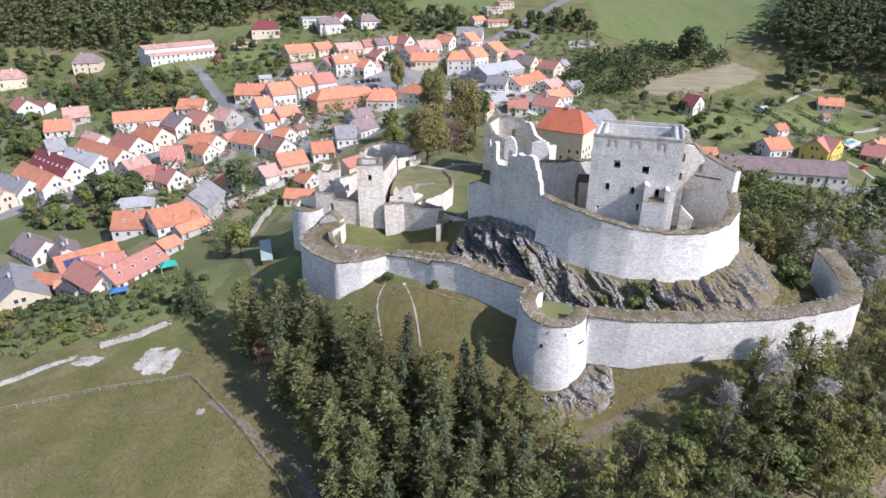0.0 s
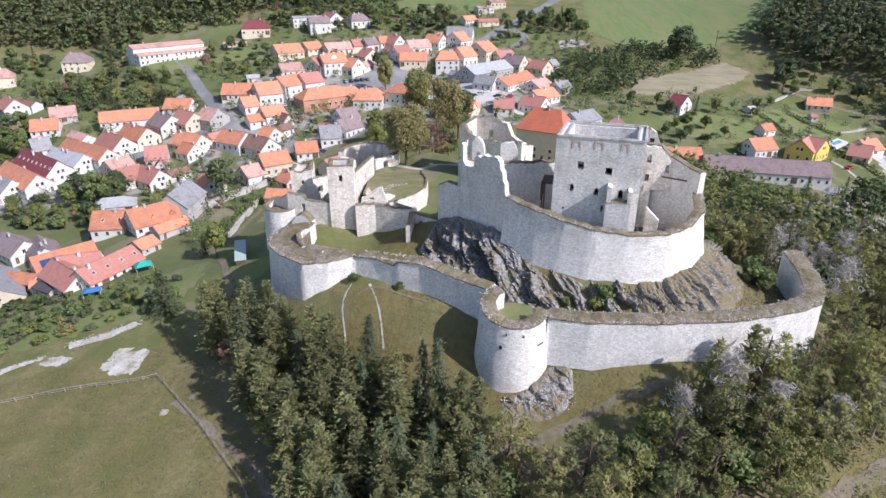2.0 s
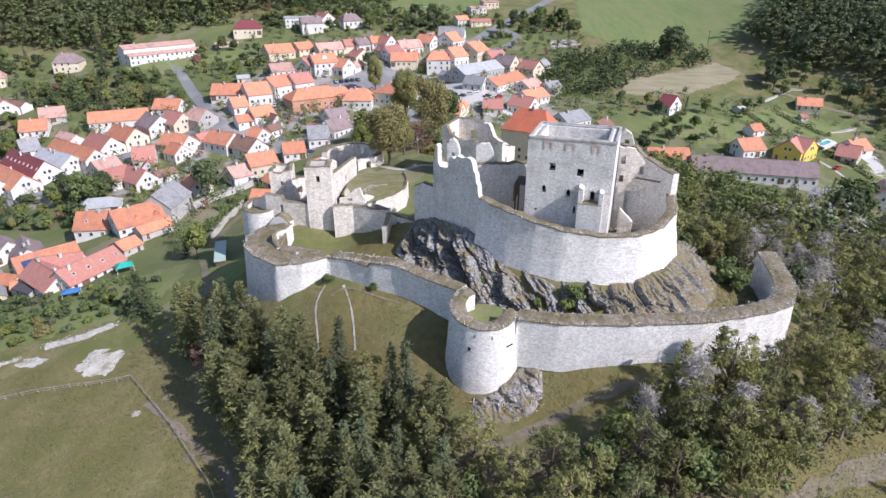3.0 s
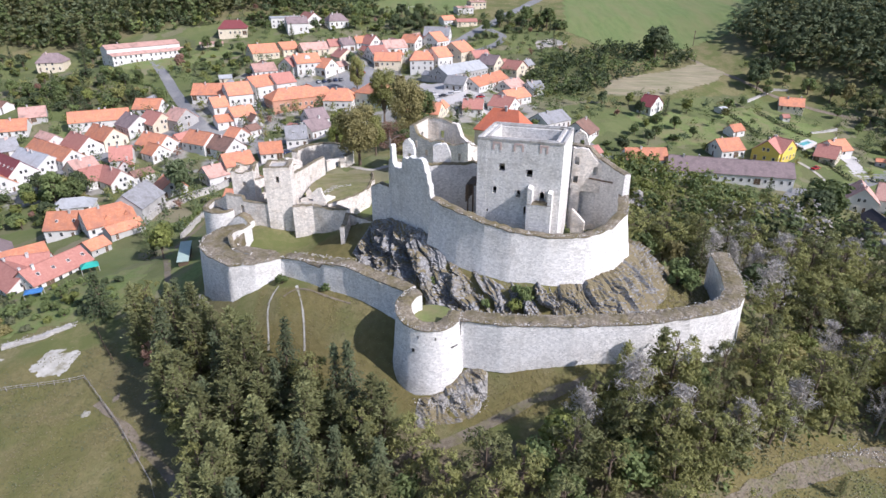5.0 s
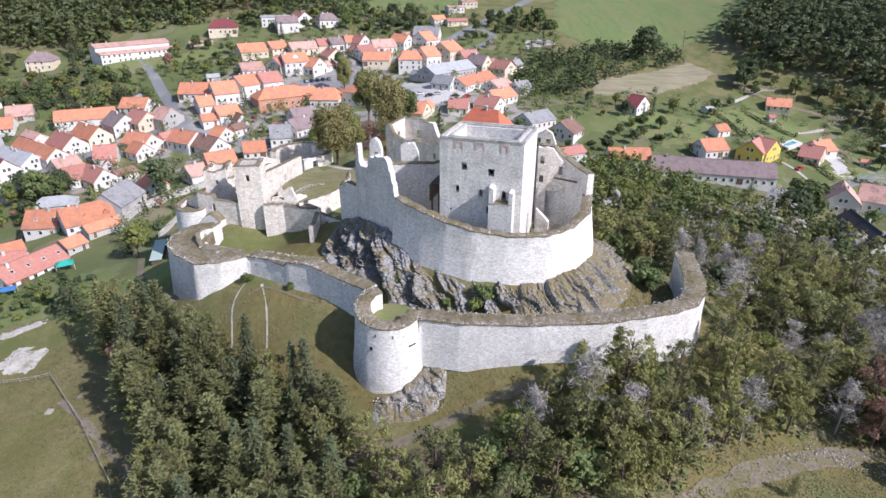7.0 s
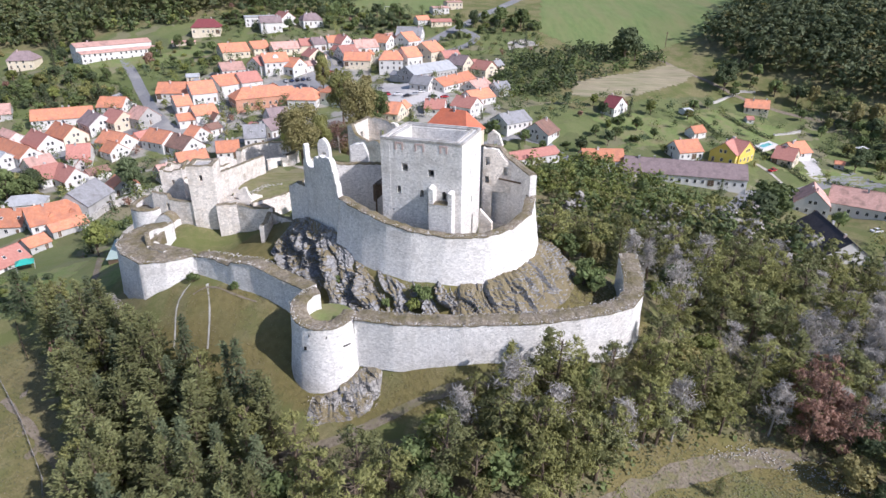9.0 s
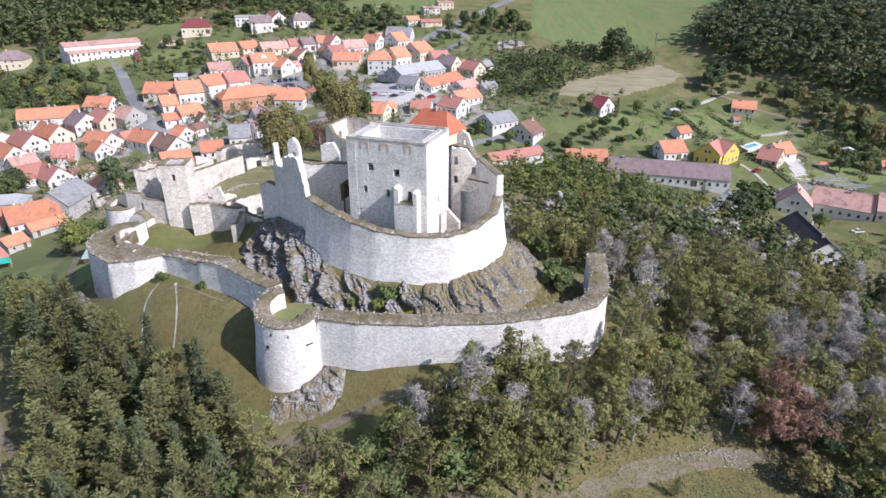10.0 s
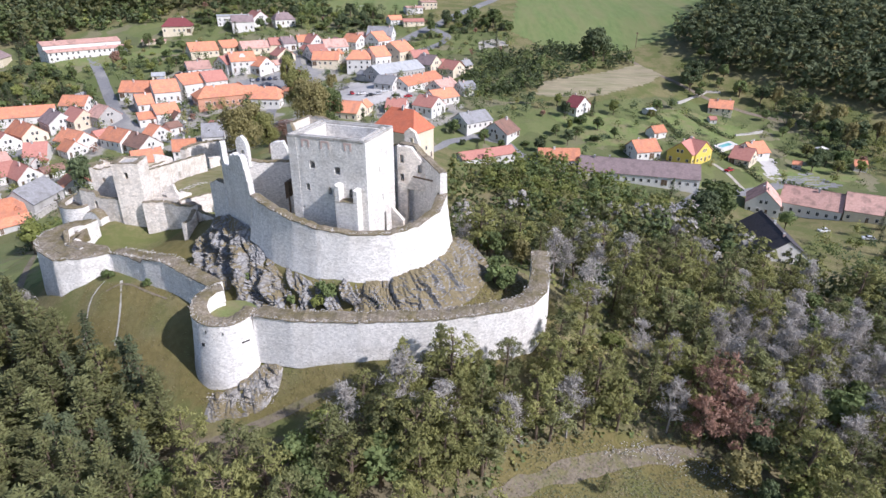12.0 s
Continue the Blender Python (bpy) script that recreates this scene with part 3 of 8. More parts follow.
ribbon("path_5", [(-4.4, 95.6), (-5.2, 98.4), (-4.9, 101), (-6.3, 104), (-6.9, 106.6), (-8.3, 109.0)], 0.42, CHALK, "trodden pale path on the slope", category="path", wobble=0.9)
ribbon("path_6", [(-12.2, 97.6), (-12.4, 101), (-14.2, 104.6), (-13.9, 108), (-12.2, 109.8)], 0.38, CHALK, "trodden pale path on the slope", category="path", wobble=0.9)
ribbon("path_3", [(-10.6, 106.6), (-9.3, 108), (-8.3, 109.0), (-6.2, 108.2), (-3.6, 106.3), (0.2, 104.4), (4.0, 102.7)], 0.34, DIRT, "faint trodden path along the wall", category="path", wobble=0.9)
ribbon("path_10", [(-122, 121), (-108, 127), (-96, 131.5), (-88, 137), (-82, 141)], 1.0, DIRT, "narrow trodden garden path", category="path", wobble=0.6)
ribbon("path_8", [(-9.5, 186), (-6, 183.6), (-0.7, 180.6), (2.5, 183.5), (5.3, 187.6), (9, 186.6), (12.3, 186.4)], 1.9, GRAVEL, "pale gravel path across the castle yard", category="path", wobble=0.5)
blot("scree", (-62.8, 106.4), (4.6, 4.4), CHALK, "patch of bare white chalky ground")
patch("lawn_1", [(-178, 352), (-165, 338), (-138, 346), (-118, 362), (-100, 375), (-118, 388), (-136, 370)], LAWN, "green lawn round the school", category="lawn")
patch("lawn_2", [(112, 300), (136, 304), (162, 292), (150, 272), (128, 268)], LAWN, "mown green garden lawn", category="lawn")
patch("lawn_3", [(160, 300), (186, 316), (214, 300), (222, 280), (196, 276), (176, 284)], LAWN, "mown green garden lawn", category="lawn")
patch("lawn_4", [(185, 252), (205, 250), (222, 262), (246, 268), (246, 250), (214, 236)], LAWN, "mown green garden lawn", category="lawn")
patch("lawn_5", [(-172, 290), (-158, 288), (-150, 272), (-162, 268)], LAWN, "mown green garden lawn", category="lawn")
patch("lawn_6", [(-112, 132), (-92, 137), (-74, 142), (-58, 148), (-56, 132), (-62, 122), (-72, 118), (-90, 112), (-110, 112)], LAWN, "green orchard grass", category="lawn")
patch("lawn_7", [(-62, 160), (-50, 140), (-44, 126), (-36, 130), (-40, 150), (-48, 180)], LAWN, "green grass below the castle", category="lawn")
# ---- the castle ----
def thing(name, label, category, group=""):
    return tagged(new(name), label, category, group)


def wall_run(parent, pts, thick, batter=0.0, rag=0.3, mat=None, inward=1, seed=0, closed=False, cap=True, name="masonry"):
    """A stone wall along a line of (x, y, foot, top): outer face leaning in, broken top edge, weathered cap of rubble and moss."""
    mat = mat or STONE
    line = pts + [pts[0]] if closed else pts
    s = [line[0]]
    for a, b in zip(line, line[1:]):
        k = max(1, int(math.hypot(b[0] - a[0], b[1] - a[1]) / 0.7))
        s += [tuple(a[c] + (b[c] - a[c]) * (i + 1) / k for c in range(4)) for i in range(k)]
    if closed:
        s = s[:-1]
    p = np.array(s)
    N = len(p)
    d = (np.roll(p, -1, 0) - np.roll(p, 1, 0))[:, :2]
    if not closed:
        d[0], d[-1] = (p[1] - p[0])[:2], (p[-1] - p[-2])[:2]
    d /= np.linalg.norm(d, axis=1)[:, None] + 1e-9
    nrm = np.stack([d[:, 1], -d[:, 0]], 1) * inward
    NV, NI = 9, 5
    verts, faces = [], []
    tops = []
    for i in range(N):
        x, y, zb, zt = p[i]
        zt = zt + rag * (noise.noise((x * 0.5, y * 0.5, seed)) + 0.6 * noise.noise((x * 1.7, y * 1.7, seed + 7)))
        tops.append(zt)
        for k in range(NV):
            f = k / (NV - 1)
            z = zb + (zt - zb) * f
            o = batter * (1 - f) ** 1.3 + 0.10 * noise.noise((x * 0.6, y * 0.6, z * 0.6 + seed))
            verts.append((x + nrm[i][0] * o, y + nrm[i][1] * o, z))
        for k in range(NI):
            f = 1 - k / (NI - 1)
            z = zb + (zt - zb) * f
            o = thick + 0.15 * noise.noise((x * 0.6 + 40, y * 0.6, z * 0.6))
            verts.append((x - nrm[i][0] * o, y - nrm[i][1] * o, z))
    M = NV + NI
    for i in range(N if closed else N - 1):
        a, b = i * M, ((i + 1) % N) * M
        for k in range(M - 1):
            faces.append((a + k, b + k, b + k + 1, a + k + 1))
    if not closed:
        faces += [tuple(range(M))[::-1], tuple(range((N - 1) * M, N * M))]
    if inward < 0:
        faces = [f[::-1] for f in faces]
    ob = mesh_object(name, verts, faces, mat, parent)
    ob.data.polygons.foreach_set("use_smooth", [i % (M - 1) < NV - 2 and i < (N if closed else N - 1) * (M - 1) for i in range(len(faces))])
    if cap:
        cv, cf = [], []
        K = max(2, int(thick / 0.6))
        for i in range(N):
            o, q = verts[i * M + NV - 1], verts[i * M + NV]
            for k in range(K + 1):
                f = -0.04 + 1.08 * k / K
                x, y = o[0] + (q[0] - o[0]) * f, o[1] + (q[1] - o[1]) * f
                bulge = 0.22 * math.sin(math.pi * min(1, max(0, f))) + 0.16 * noise.noise((x * 1.3, y * 1.3, seed + 3))
                cv.append((x, y, tops[i] + 0.10 + bulge))
        for i in range(N if closed else N - 1):
            a, b = i * (K + 1), ((i + 1) % N) * (K + 1)
            cf += [(a + k, b + k, b + k + 1, a + k + 1) for k in range(K)]
        base = len(cv)
        for i in range(N):
            for k in (0, K):
                v = cv[i * (K + 1) + k]
                cv.append((v[0], v[1], tops[i] - 0.12))
        for i in range(N if closed else N - 1):
            a, b = i * (K + 1), ((i + 1) % N) * (K + 1)
            e, g = base + 2 * i, base + 2 * ((i + 1) % N)
            cf += [(a, e, g, b), (a + K, b + K, g + 1, e + 1)]
        mesh_object("wall_top", cv, cf, CAP, parent)
    return ob


def panel(parent, p0, p1, foot, top, thick, openings=(), mat=None, rag=0.0, seed=0, name="masonry", cap=False, side=1):
    """A straight wall from p0 to p1 that goes through its openings (u, z, width, height); top: one height or (u, z) pairs."""
    mat = mat or STONE
    (ax, ay), (bx, by) = p0, p1
    L = math.hypot(bx - ax, by - ay)
    dx, dy = (bx - ax) / L, (by - ay) / L
    nx_, ny_ = dy * side, -dx * side
    us = {0.0, L}
    k = max(1, int(L / 0.8))
    us |= {L * i / k for i in range(k + 1)}
    zs = {foot}
    for u, z, w, h in openings:
        us |= {u - w / 2, u + w / 2}
        zs |= {z, z + h}
    prof = [(0, top), (L, top)] if isinstance(top, (int, float)) else top
    for u, z in prof:
        if 0 < u < L:
            us.add(u)
    us = sorted(us)
    us = [u for i, u in enumerate(us) if i == 0 or u - us[i - 1] > 1e-4]
    tz = [float(np.interp(u, [q[0] for q in prof], [q[1] for q in prof])) + rag * (noise.noise((u * 0.7, seed, 1)) + 0.7 * noise.noise((u * 2.1, seed, 5))) for u in us]
    hi = max(tz)
    kz = max(1, int((hi - foot) / 1.2))
    zs |= {foot + (hi - foot) * i / kz for i in range(kz + 1)}
    zs = sorted(zs)
    zs = [z for i, z in enumerate(zs) if i == 0 or z - zs[i - 1] > 1e-4]
    verts, index, faces = [], {}, []
    def vert(i, z, back):
        key = (i, round(z, 3), back)
        if key not in index:
            o = (-thick if back else 0) + 0.05 * noise.noise((us[i] * 0.7 + ax, z * 0.7, seed + back))
            index[key] = len(verts)
            verts.append((ax + dx * us[i] + nx_ * o, ay + dy * us[i] + ny_ * o, z))
        return index[key]
    def solid(i, zl, zh):
        um, zm = (us[i] + us[i + 1]) / 2, (zl + zh) / 2
        return not any(abs(um - u) < w / 2 and z < zm < z + h for u, z, w, h in openings)
    cols = []
    for i in range(len(us) - 1):
        lim = min(tz[i], tz[i + 1])
        lv = [z for z in zs if z < lim - 0.15]
        cells = [(a, a, b, b) for a, b in zip(lv, lv[1:])] + [(lv[-1], lv[-1], tz[i], tz[i + 1])]
        cols.append(cells)
        for a, a2, b, b2 in cells:
            if solid(i, a, min(b, b2)):
                f = (vert(i, a, 0), vert(i + 1, a2, 0), vert(i + 1, b2, 0), vert(i, b, 0))
                g = (vert(i, a, 1), vert(i, b, 1), vert(i + 1, b2, 1), vert(i + 1, a2, 1))
                faces += [f, g]
        a, a2, b, b2 = cells[-1]
        faces.append((vert(i, b, 0), vert(i + 1, b2, 0), vert(i + 1, b2, 1), vert(i, b, 1)))
    for e, cells in ((0, cols[0]), (len(us) - 1, cols[-1])):
        for a, a2, b, b2 in cells:
            zz = b if e == 0 else b2
            faces.append((vert(e, a, 0), vert(e, zz, 0), vert(e, zz, 1), vert(e, a, 1)))
    for u, z, w, h in openings:
        i0 = min(range(len(us)), key=lambda i: abs(us[i] - (u - w / 2)))
        i1 = min(range(len(us)), key=lambda i: abs(us[i] - (u + w / 2)))
        rows = [q for q in zs if z - 1e-3 <= q <= z + h + 1e-3]
        for i in range(i0, i1):
            faces.append((vert(i, rows[0], 0), vert(i, rows[0], 1), vert(i + 1, rows[0], 1), vert(i + 1, rows[0], 0)))
            faces.append((vert(i, rows[-1], 0), vert(i + 1, rows[-1], 0), vert(i + 1, rows[-1], 1), vert(i, rows[-1], 1)))
        for a, b in zip(rows, rows[1:]):
            for i in (i0, i1):
                faces.append((vert(i, a, 0), vert(i, b, 0), vert(i, b, 1), vert(i, a, 1)))
    ob = mesh_object(name, verts, faces, mat, parent)
    bm = bmesh.new()
    bm.from_mesh(ob.data)
    bmesh.ops.recalc_face_normals(bm, faces=bm.faces)
    bm.to_mesh(ob.data)
    bm.free()
    if cap:
        cv, cf = [], []
        for i, u in enumerate(us):
            for k in range(4):
                o = 0.06 - (thick + 0.12) * k / 3
                x, y = ax + dx * u + nx_ * o, ay + dy * u + ny_ * o
                cv.append((x, y, tz[i] + 0.05 + (0.18 if k in (1, 2) else 0.0) + 0.12 * noise.noise((x * 1.5, y * 1.5, 2))))
        for i in range(len(us) - 1):
            cf += [(i * 4 + k, i * 4 + 4 + k, i * 4 + 5 + k, i * 4 + 1 + k) for k in range(3)]
        mesh_object("wall_top", cv, cf, CAP, parent)
    return ob


def slab(parent, name, poly, z, mat, drop=0.4):
    """A flat floor with thickness within an outline."""
    k = len(poly)
    verts = [(x, y, z) for x, y in poly] + [(x, y, z - drop) for x, y in poly]
    faces = [tuple(range(k)), tuple(range(2 * k - 1, k - 1, -1))] + [(i, i + k, (i + 1) % k + k, (i + 1) % k) for i in range(k)]
    return mesh_object(name, verts, faces, mat, parent)


def box(parent, name, c, size, mat, yaw=0.0):
    bm = bmesh.new()
    bmesh.ops.create_cube(bm, size=1.0)
    for v in bm.verts:
        v.co = Vector((v.co.x * size[0], v.co.y * size[1], v.co.z * size[2]))
    bmesh.ops.bevel(bm, geom=bm.edges[:], offset=min(0.04, min(size) * 0.1), segments=1, affect="EDGES")
    me = bpy.data.meshes.new(name)
    bm.to_mesh(me)
    bm.free()
    me.materials.append(mat)
    ob = new(name, me)
    ob.parent = parent
    ob.matrix_basis = pose(*c, 0, 0, yaw)
    return ob


# the keep: a tall roofless square tower
keep = thing("castle_keep", "tall roofless square keep of pale limestone", "tower")
KFL, KFR, KBR, KBL = Vector((29.2, 112.2)), Vector((45.0, 107.2)), Vector((49.2, 119.6)), Vector((33.6, 124.8))
KT = 61.4
front_holes = [(5.0, 55.4, 1.2, 1.6), (10.4, 54.7, 1.25, 1.5), (3.7, 50.8, 0.8, 1.5), (8.5, 50.4, 0.8, 1.5), (2.3, 46.8, 0.5, 0.5), (9.9, 47.0, 0.45, 1.5), (13.1, 50.0, 0.9, 2.0)]
panel(keep, tuple(KFL), tuple(KFR), 38.5, KT, 1.9, front_holes, rag=0.10, seed=1, name="front_wall")
panel(keep, tuple(KFR), tuple(KBR), 38.5, KT, 1.9, [(6.0, 54.0, 0.4, 1.3), (7.0, 48.0, 0.4, 1.2)], rag=0.10, seed=2, name="side_wall")
panel(keep, tuple(KBR), tuple(KBL), 38.5, KT, 1.9, rag=0.10, seed=3, name="back_wall")
panel(keep, tuple(KBL), tuple(KFL), 38.5, KT, 1.9, [(7, 52, 0.9, 1.6)], rag=0.10, seed=4, name="side_wall")
slab(keep, "inner_floor", [tuple(KFL + Vector((1.5, 0.6))), tuple(KFR + Vector((-0.6, 1.5))), tuple(KBR + Vector((-1.5, -0.6))), tuple(KBL + Vector((0.6, -1.5)))], 56.6, RUBBLE)


def coping(a, b, z, w, h):
    """A narrow raised course on top of the keep's wall."""
    m, d = (a + b) / 2, b - a
    box(keep, "coping", (m.x, m.y, z), (d.length, w, h), RIM_STONE, math.degrees(math.atan2(d.y, d.x)))


kc = (KFL + KFR + KBR + KBL) / 4
for a, b in ((KFL, KFR), (KFR, KBR), (KBR, KBL), (KBL, KFL)):
    coping(a.lerp(kc, 0.025), b.lerp(kc, 0.025), KT + 0.22, 0.5, 0.5)
    coping(a.lerp(kc, 0.19), b.lerp(kc, 0.19), KT + 0.2, 0.45, 0.45)
kd, kn = (KFR - KFL).normalized(), Vector((-0.302, -0.953))
for u in (3.2, 4.6, 7.3, 8.9, 12.3, 13.5):
    q = KFL + kd * u + kn * 0.02
    box(keep, "brick_patch", (q.x, q.y, 60.2), (0.36, 0.10, 1.2), BRICK, math.degrees(math.atan2(kd.y, kd.x)))
for u in (3.9, 8.1, 12.9):
    q = KFL + kd * u + kn * 0.02
    box(keep, "brick_patch", (q.x, q.y, 60.95), (1.7, 0.12, 0.35), BRICK, math.degrees(math.atan2(kd.y, kd.x)))
for u, z, w, h in front_holes[2:4] + front_holes[6:]:
    q, lay = KFL + kd * u + kn * 0.03, math.degrees(math.atan2(kd.y, kd.x))
    box(keep, "lintel", (q.x, q.y, z + h + 0.13), (w + 0.5, 0.06, 0.20), STONE, lay)
    box(keep, "window_sill", (q.x, q.y, z - 0.1), (w + 0.4, 0.08, 0.14), STONE, lay)
    for e in (-1, 1):
        j = q + kd * e * (w / 2 + 0.08)
        box(keep, "jamb", (j.x, j.y, z + h / 2), (0.16, 0.06, h), STONE, lay)
    if w < 1.0:
        for e in (-1, 1):
            j = q + kd * e * (w / 2 - 0.09)
            box(keep, "arch_stone", (j.x, j.y, z + h - 0.12), (0.2, 0.12, 0.26), STONE, lay)
a, b = KFL + kd * 10.6 + kn * 2.2, KFL + kd * 15.3 + kn * 2.2
panel(keep, tuple(a), tuple(b), 39.0, 50.0, 2.25, rag=0.2, seed=9, name="buttress", cap=True)
for u, w, zt in ((11.05, 0.9, 53.3), (14.9, 0.8, 52.6)):
    a = KFL + kd * (u - w / 2) + kn * 2.15
    b = KFL + kd * (u + w / 2) + kn * 2.15
    panel(keep, tuple(a), tuple(b), 49.6, [(0, zt), (w, zt - 0.3)], 2.2, rag=0.2, seed=u, name="buttress_cheek")

# the inner ring wall round the keep
ring = thing("inner_ring_wall", "high curved limestone ring wall, broken and moss-topped", "castle wall")
panel(ring, (11.0, 124.4), (20.1, 113.3), 37.5, [(0, 56.8), (0.3, 57.3), (0.75, 56.9), (0.85, 53.4), (1.6, 52.4), (3.4, 52.2), (4.3, 52.8), (4.5, 55.0), (5.3, 55.4), (6.2, 55.2), (7.4, 56.0), (9.0, 55.8), (10.2, 56.4), (11.4, 56.2), (12.0, 55.6), (12.4, 54.0), (12.9, 53.6), (13.2, 51.8), (13.7, 51.2), (13.9, 49.4), (14.35, 48.6)], 1.15, [(7.2, 50.8, 0.3, 0.4)], STONE, 0.30, 11, "masonry")
wall_run(ring, [(20.1, 113.3, 39.2, 48.7), (22.5, 110.9, 38, 48.2), (25.5, 108.0, 36.8, 47.8), (30.5, 104.5, 36, 46.9), (35.5, 102.2, 35.6, 46.2), (42.0, 101.0, 34.8, 45.6), (46, 101.0, 35.4, 45.4), (50, 101.6, 36.2, 45.5), (55, 104.0, 37.2, 46.2), (59.0, 108.7, 38, 47.4), (60.4, 114.2, 38.4, 49.2)], 1.9, 1.4, 0.28, seed=15)
wall_run(ring, [(60.4, 114.3, 38.4, 53.4), (58.9, 117.5, 38.6, 53.9), (56.3, 121.6, 38.8, 54.9), (54.1, 123.1, 39, 57.0), (51.0, 124.5, 39, 57.2), (46.0, 128.0, 39, 54.5), (40.0, 130.2, 39, 53.0), (33, 130.4, 39, 51.6), (24.0, 129.6, 39, 51.3), (17, 128.8, 39, 51.6), (11.0, 127.5, 38, 53.0), (10.6, 125.0, 38, 53.4)], 1.5, 0.4, 0.35, seed=12)
panel(ring, (49.8, 120.9), (56.6, 119.4), 39, [(0, 57.3), (3, 57.0), (4.4, 55.2), (6.9, 53.4)], 1.2, [(4.2, 40.2, 4.2, 7.6), (1.0, 53.6, 0.9, 1.8), (1.0, 49.6, 0.9, 1.6), (4.9, 51.6, 0.9, 1.8)], STONE_RUIN, 0.3, 6, "cross_wall")
panel(ring, (51.0, 126.4), (54.2, 125.4), 50, [(0, 58.8), (1.0, 59.6), (2.4, 59.0), (3.3, 56.6)], 1.2, [(1.7, 55.8, 1.0, 1.8)], STONE_RUIN, 0.3, 16, "turret_stub")
panel(ring, (48.9, 113.2), (51.4, 112.0), 39, [(0, 46.5), (2.8, 44.0)], 0.8, (), STONE_RUIN, 0.3, 8, "stair_wall")
box(ring, "timber_beam", (55.3, 117.5, 51.2), (5.2, 0.3, 0.3), TIMBER, -35)
# flat slab in place of the vault, added to keep the arch below it dark
slab(ring, "vault", [(49.9, 121.2), (56.5, 119.8), (57.6, 120.2), (54.6, 122.6), (50.4, 124.0)], 49.4, STONE_RUIN, 0.5)
gal = thing("timber_gallery", "dark timber gallery beside the keep", "gallery")
box(gal, "deck", (29.3, 117.2, 51.2), (2.6, 5.0, 0.3), TIMBER, -17)
box(gal, "wall_board", (27.9, 116.6, 49.5), (0.2, 5.0, 3.6), TIMBER, -17)
for dx_, dy_ in ((27.6, 114.8), (28.9, 119.6)):
    box(gal, "post", (dx_, dy_, 45.8), (0.3, 0.3, 10.6), TIMBER, -17)
merlon = thing("ruined_pillar", "lone pale stub of a ruined wall", "ruin", "wall stubs")
panel(merlon, (13.6, 127.0), (16.2, 126.2), 50.5, [(0, 56.4), (0.5, 57.3), (1.3, 57.5), (2.0, 57.1), (2.4, 56.3), (2.7, 55.0)], 1.2, [(1.5, 53.4, 0.8, 1.1)], STONE, 0.35, 3)
merlon2 = thing("ruined_pillar", "lone pale stub of a ruined wall", "ruin", "wall stubs")
panel(merlon2, (20.2, 130.4), (24.2, 130.0), 50.5, [(0, 54.9), (0.8, 55.6), (2.0, 55.2), (3.0, 55.5), (3.6, 54.4), (4, 53.0)], 1.3, (), STONE, 0.4, 4)
annex = thing("ruined_annex", "low broken pale annex against the ring wall", "ruin")
panel(annex, (6.0, 128.0), (11.0, 124.8), 36.5, [(0, 46.2), (2.5, 47.4), (5.9, 47.0)], 1.4, (), STONE, 0.3, 5, cap=True)
panel(annex, (6.0, 134.0), (6.0, 128.0), 36.5, [(0, 44.0), (6, 46.2)], 1.2, (), STONE, 0.3, 6)

# the outer wall with its round tower
tower = thing("round_tower", "squat round limestone tower with a mossy top", "tower")
TC, TR = (20.2, 92.6), 6.2
RIM = ((118, 36.5), (140, 36.4), (165, 36.1), (195, 35.5), (225, 34.8), (260, 34.4), (300, 34.4), (330, 34.9), (346, 35.2))
TURN = list(range(118, 347, 6))
wall_run(tower, [(TC[0] + TR * math.cos(radians(a)), TC[1] + TR * math.sin(radians(a)), 20.0, float(np.interp(a, [q[0] for q in RIM], [q[1] for q in RIM]))) for a in TURN], 2.7, 1.5, 0.22, seed=21)
slab(tower, "earth_fill", [(TC[0] + 5.2 * math.cos(2 * math.pi * i / 20), TC[1] + 5.2 * math.sin(2 * math.pi * i / 20)) for i in range(20)], 33.0, LAWN, 2)
# loopholes are not cut: solid dark boxes paint the shade inside them
for a, z, w, h in ((-116, 30.3, 0.55, 0.65), (-108, 33.0, 0.14, 0.5), (-80, 32.8, 0.14, 0.5), (-48, 30.4, 1.5, 0.22)):
    c, s_ = math.cos(radians(a)), math.sin(radians(a))
    box(tower, "loophole", (TC[0] + (6.2 + 1.5 * ((34.5 - z) / 14.5) ** 1.3) * c, TC[1] + (6.2 + 1.5 * ((34.5 - z) / 14.5) ** 1.3) * s_, z), (w, 0.3, h), DARK, a + 90)

outer = thing("outer_curtain_wall", "long thick limestone curtain wall with a broad mossy top", "castle wall")
wall_run(outer, [(25.8, 89.4, 25, 34.7), (33, 87.5, 25.2, 34.9), (45, 86.8, 25.2, 35.1), (58, 87.4, 24.8, 35.3), (66, 88.8, 24, 35.6), (72, 90.6, 23.5, 35.6), (76.5, 93.2, 23, 35.4), (79.4, 97.2, 23, 35.7), (80.9, 103, 23.5, 36.5), (81.8, 111, 24, 37.5)], 3.5, 0.5, 0.22, seed=31)
west = thing("west_curtain_wall", "limestone curtain wall stepping down to the round tower", "castle wall")
wall_run(west, [(-12.0, 113.3, 29, 35.3), (-7, 110.8, 29, 35.9), (-2.9, 108.3, 28.6, 35.6), (-2, 107.7, 28.5, 36.7), (3.1, 105.5, 28, 37.3), (8.5, 102, 27, 36.5), (13.4, 98.6, 26, 36.3), (15.6, 97.0, 25, 36.3)], 2.9, 0.5, 0.2, seed=32)
bastion = thing("corner_bastion", "polygonal limestone bastion with a wide mossy platform", "bastion")
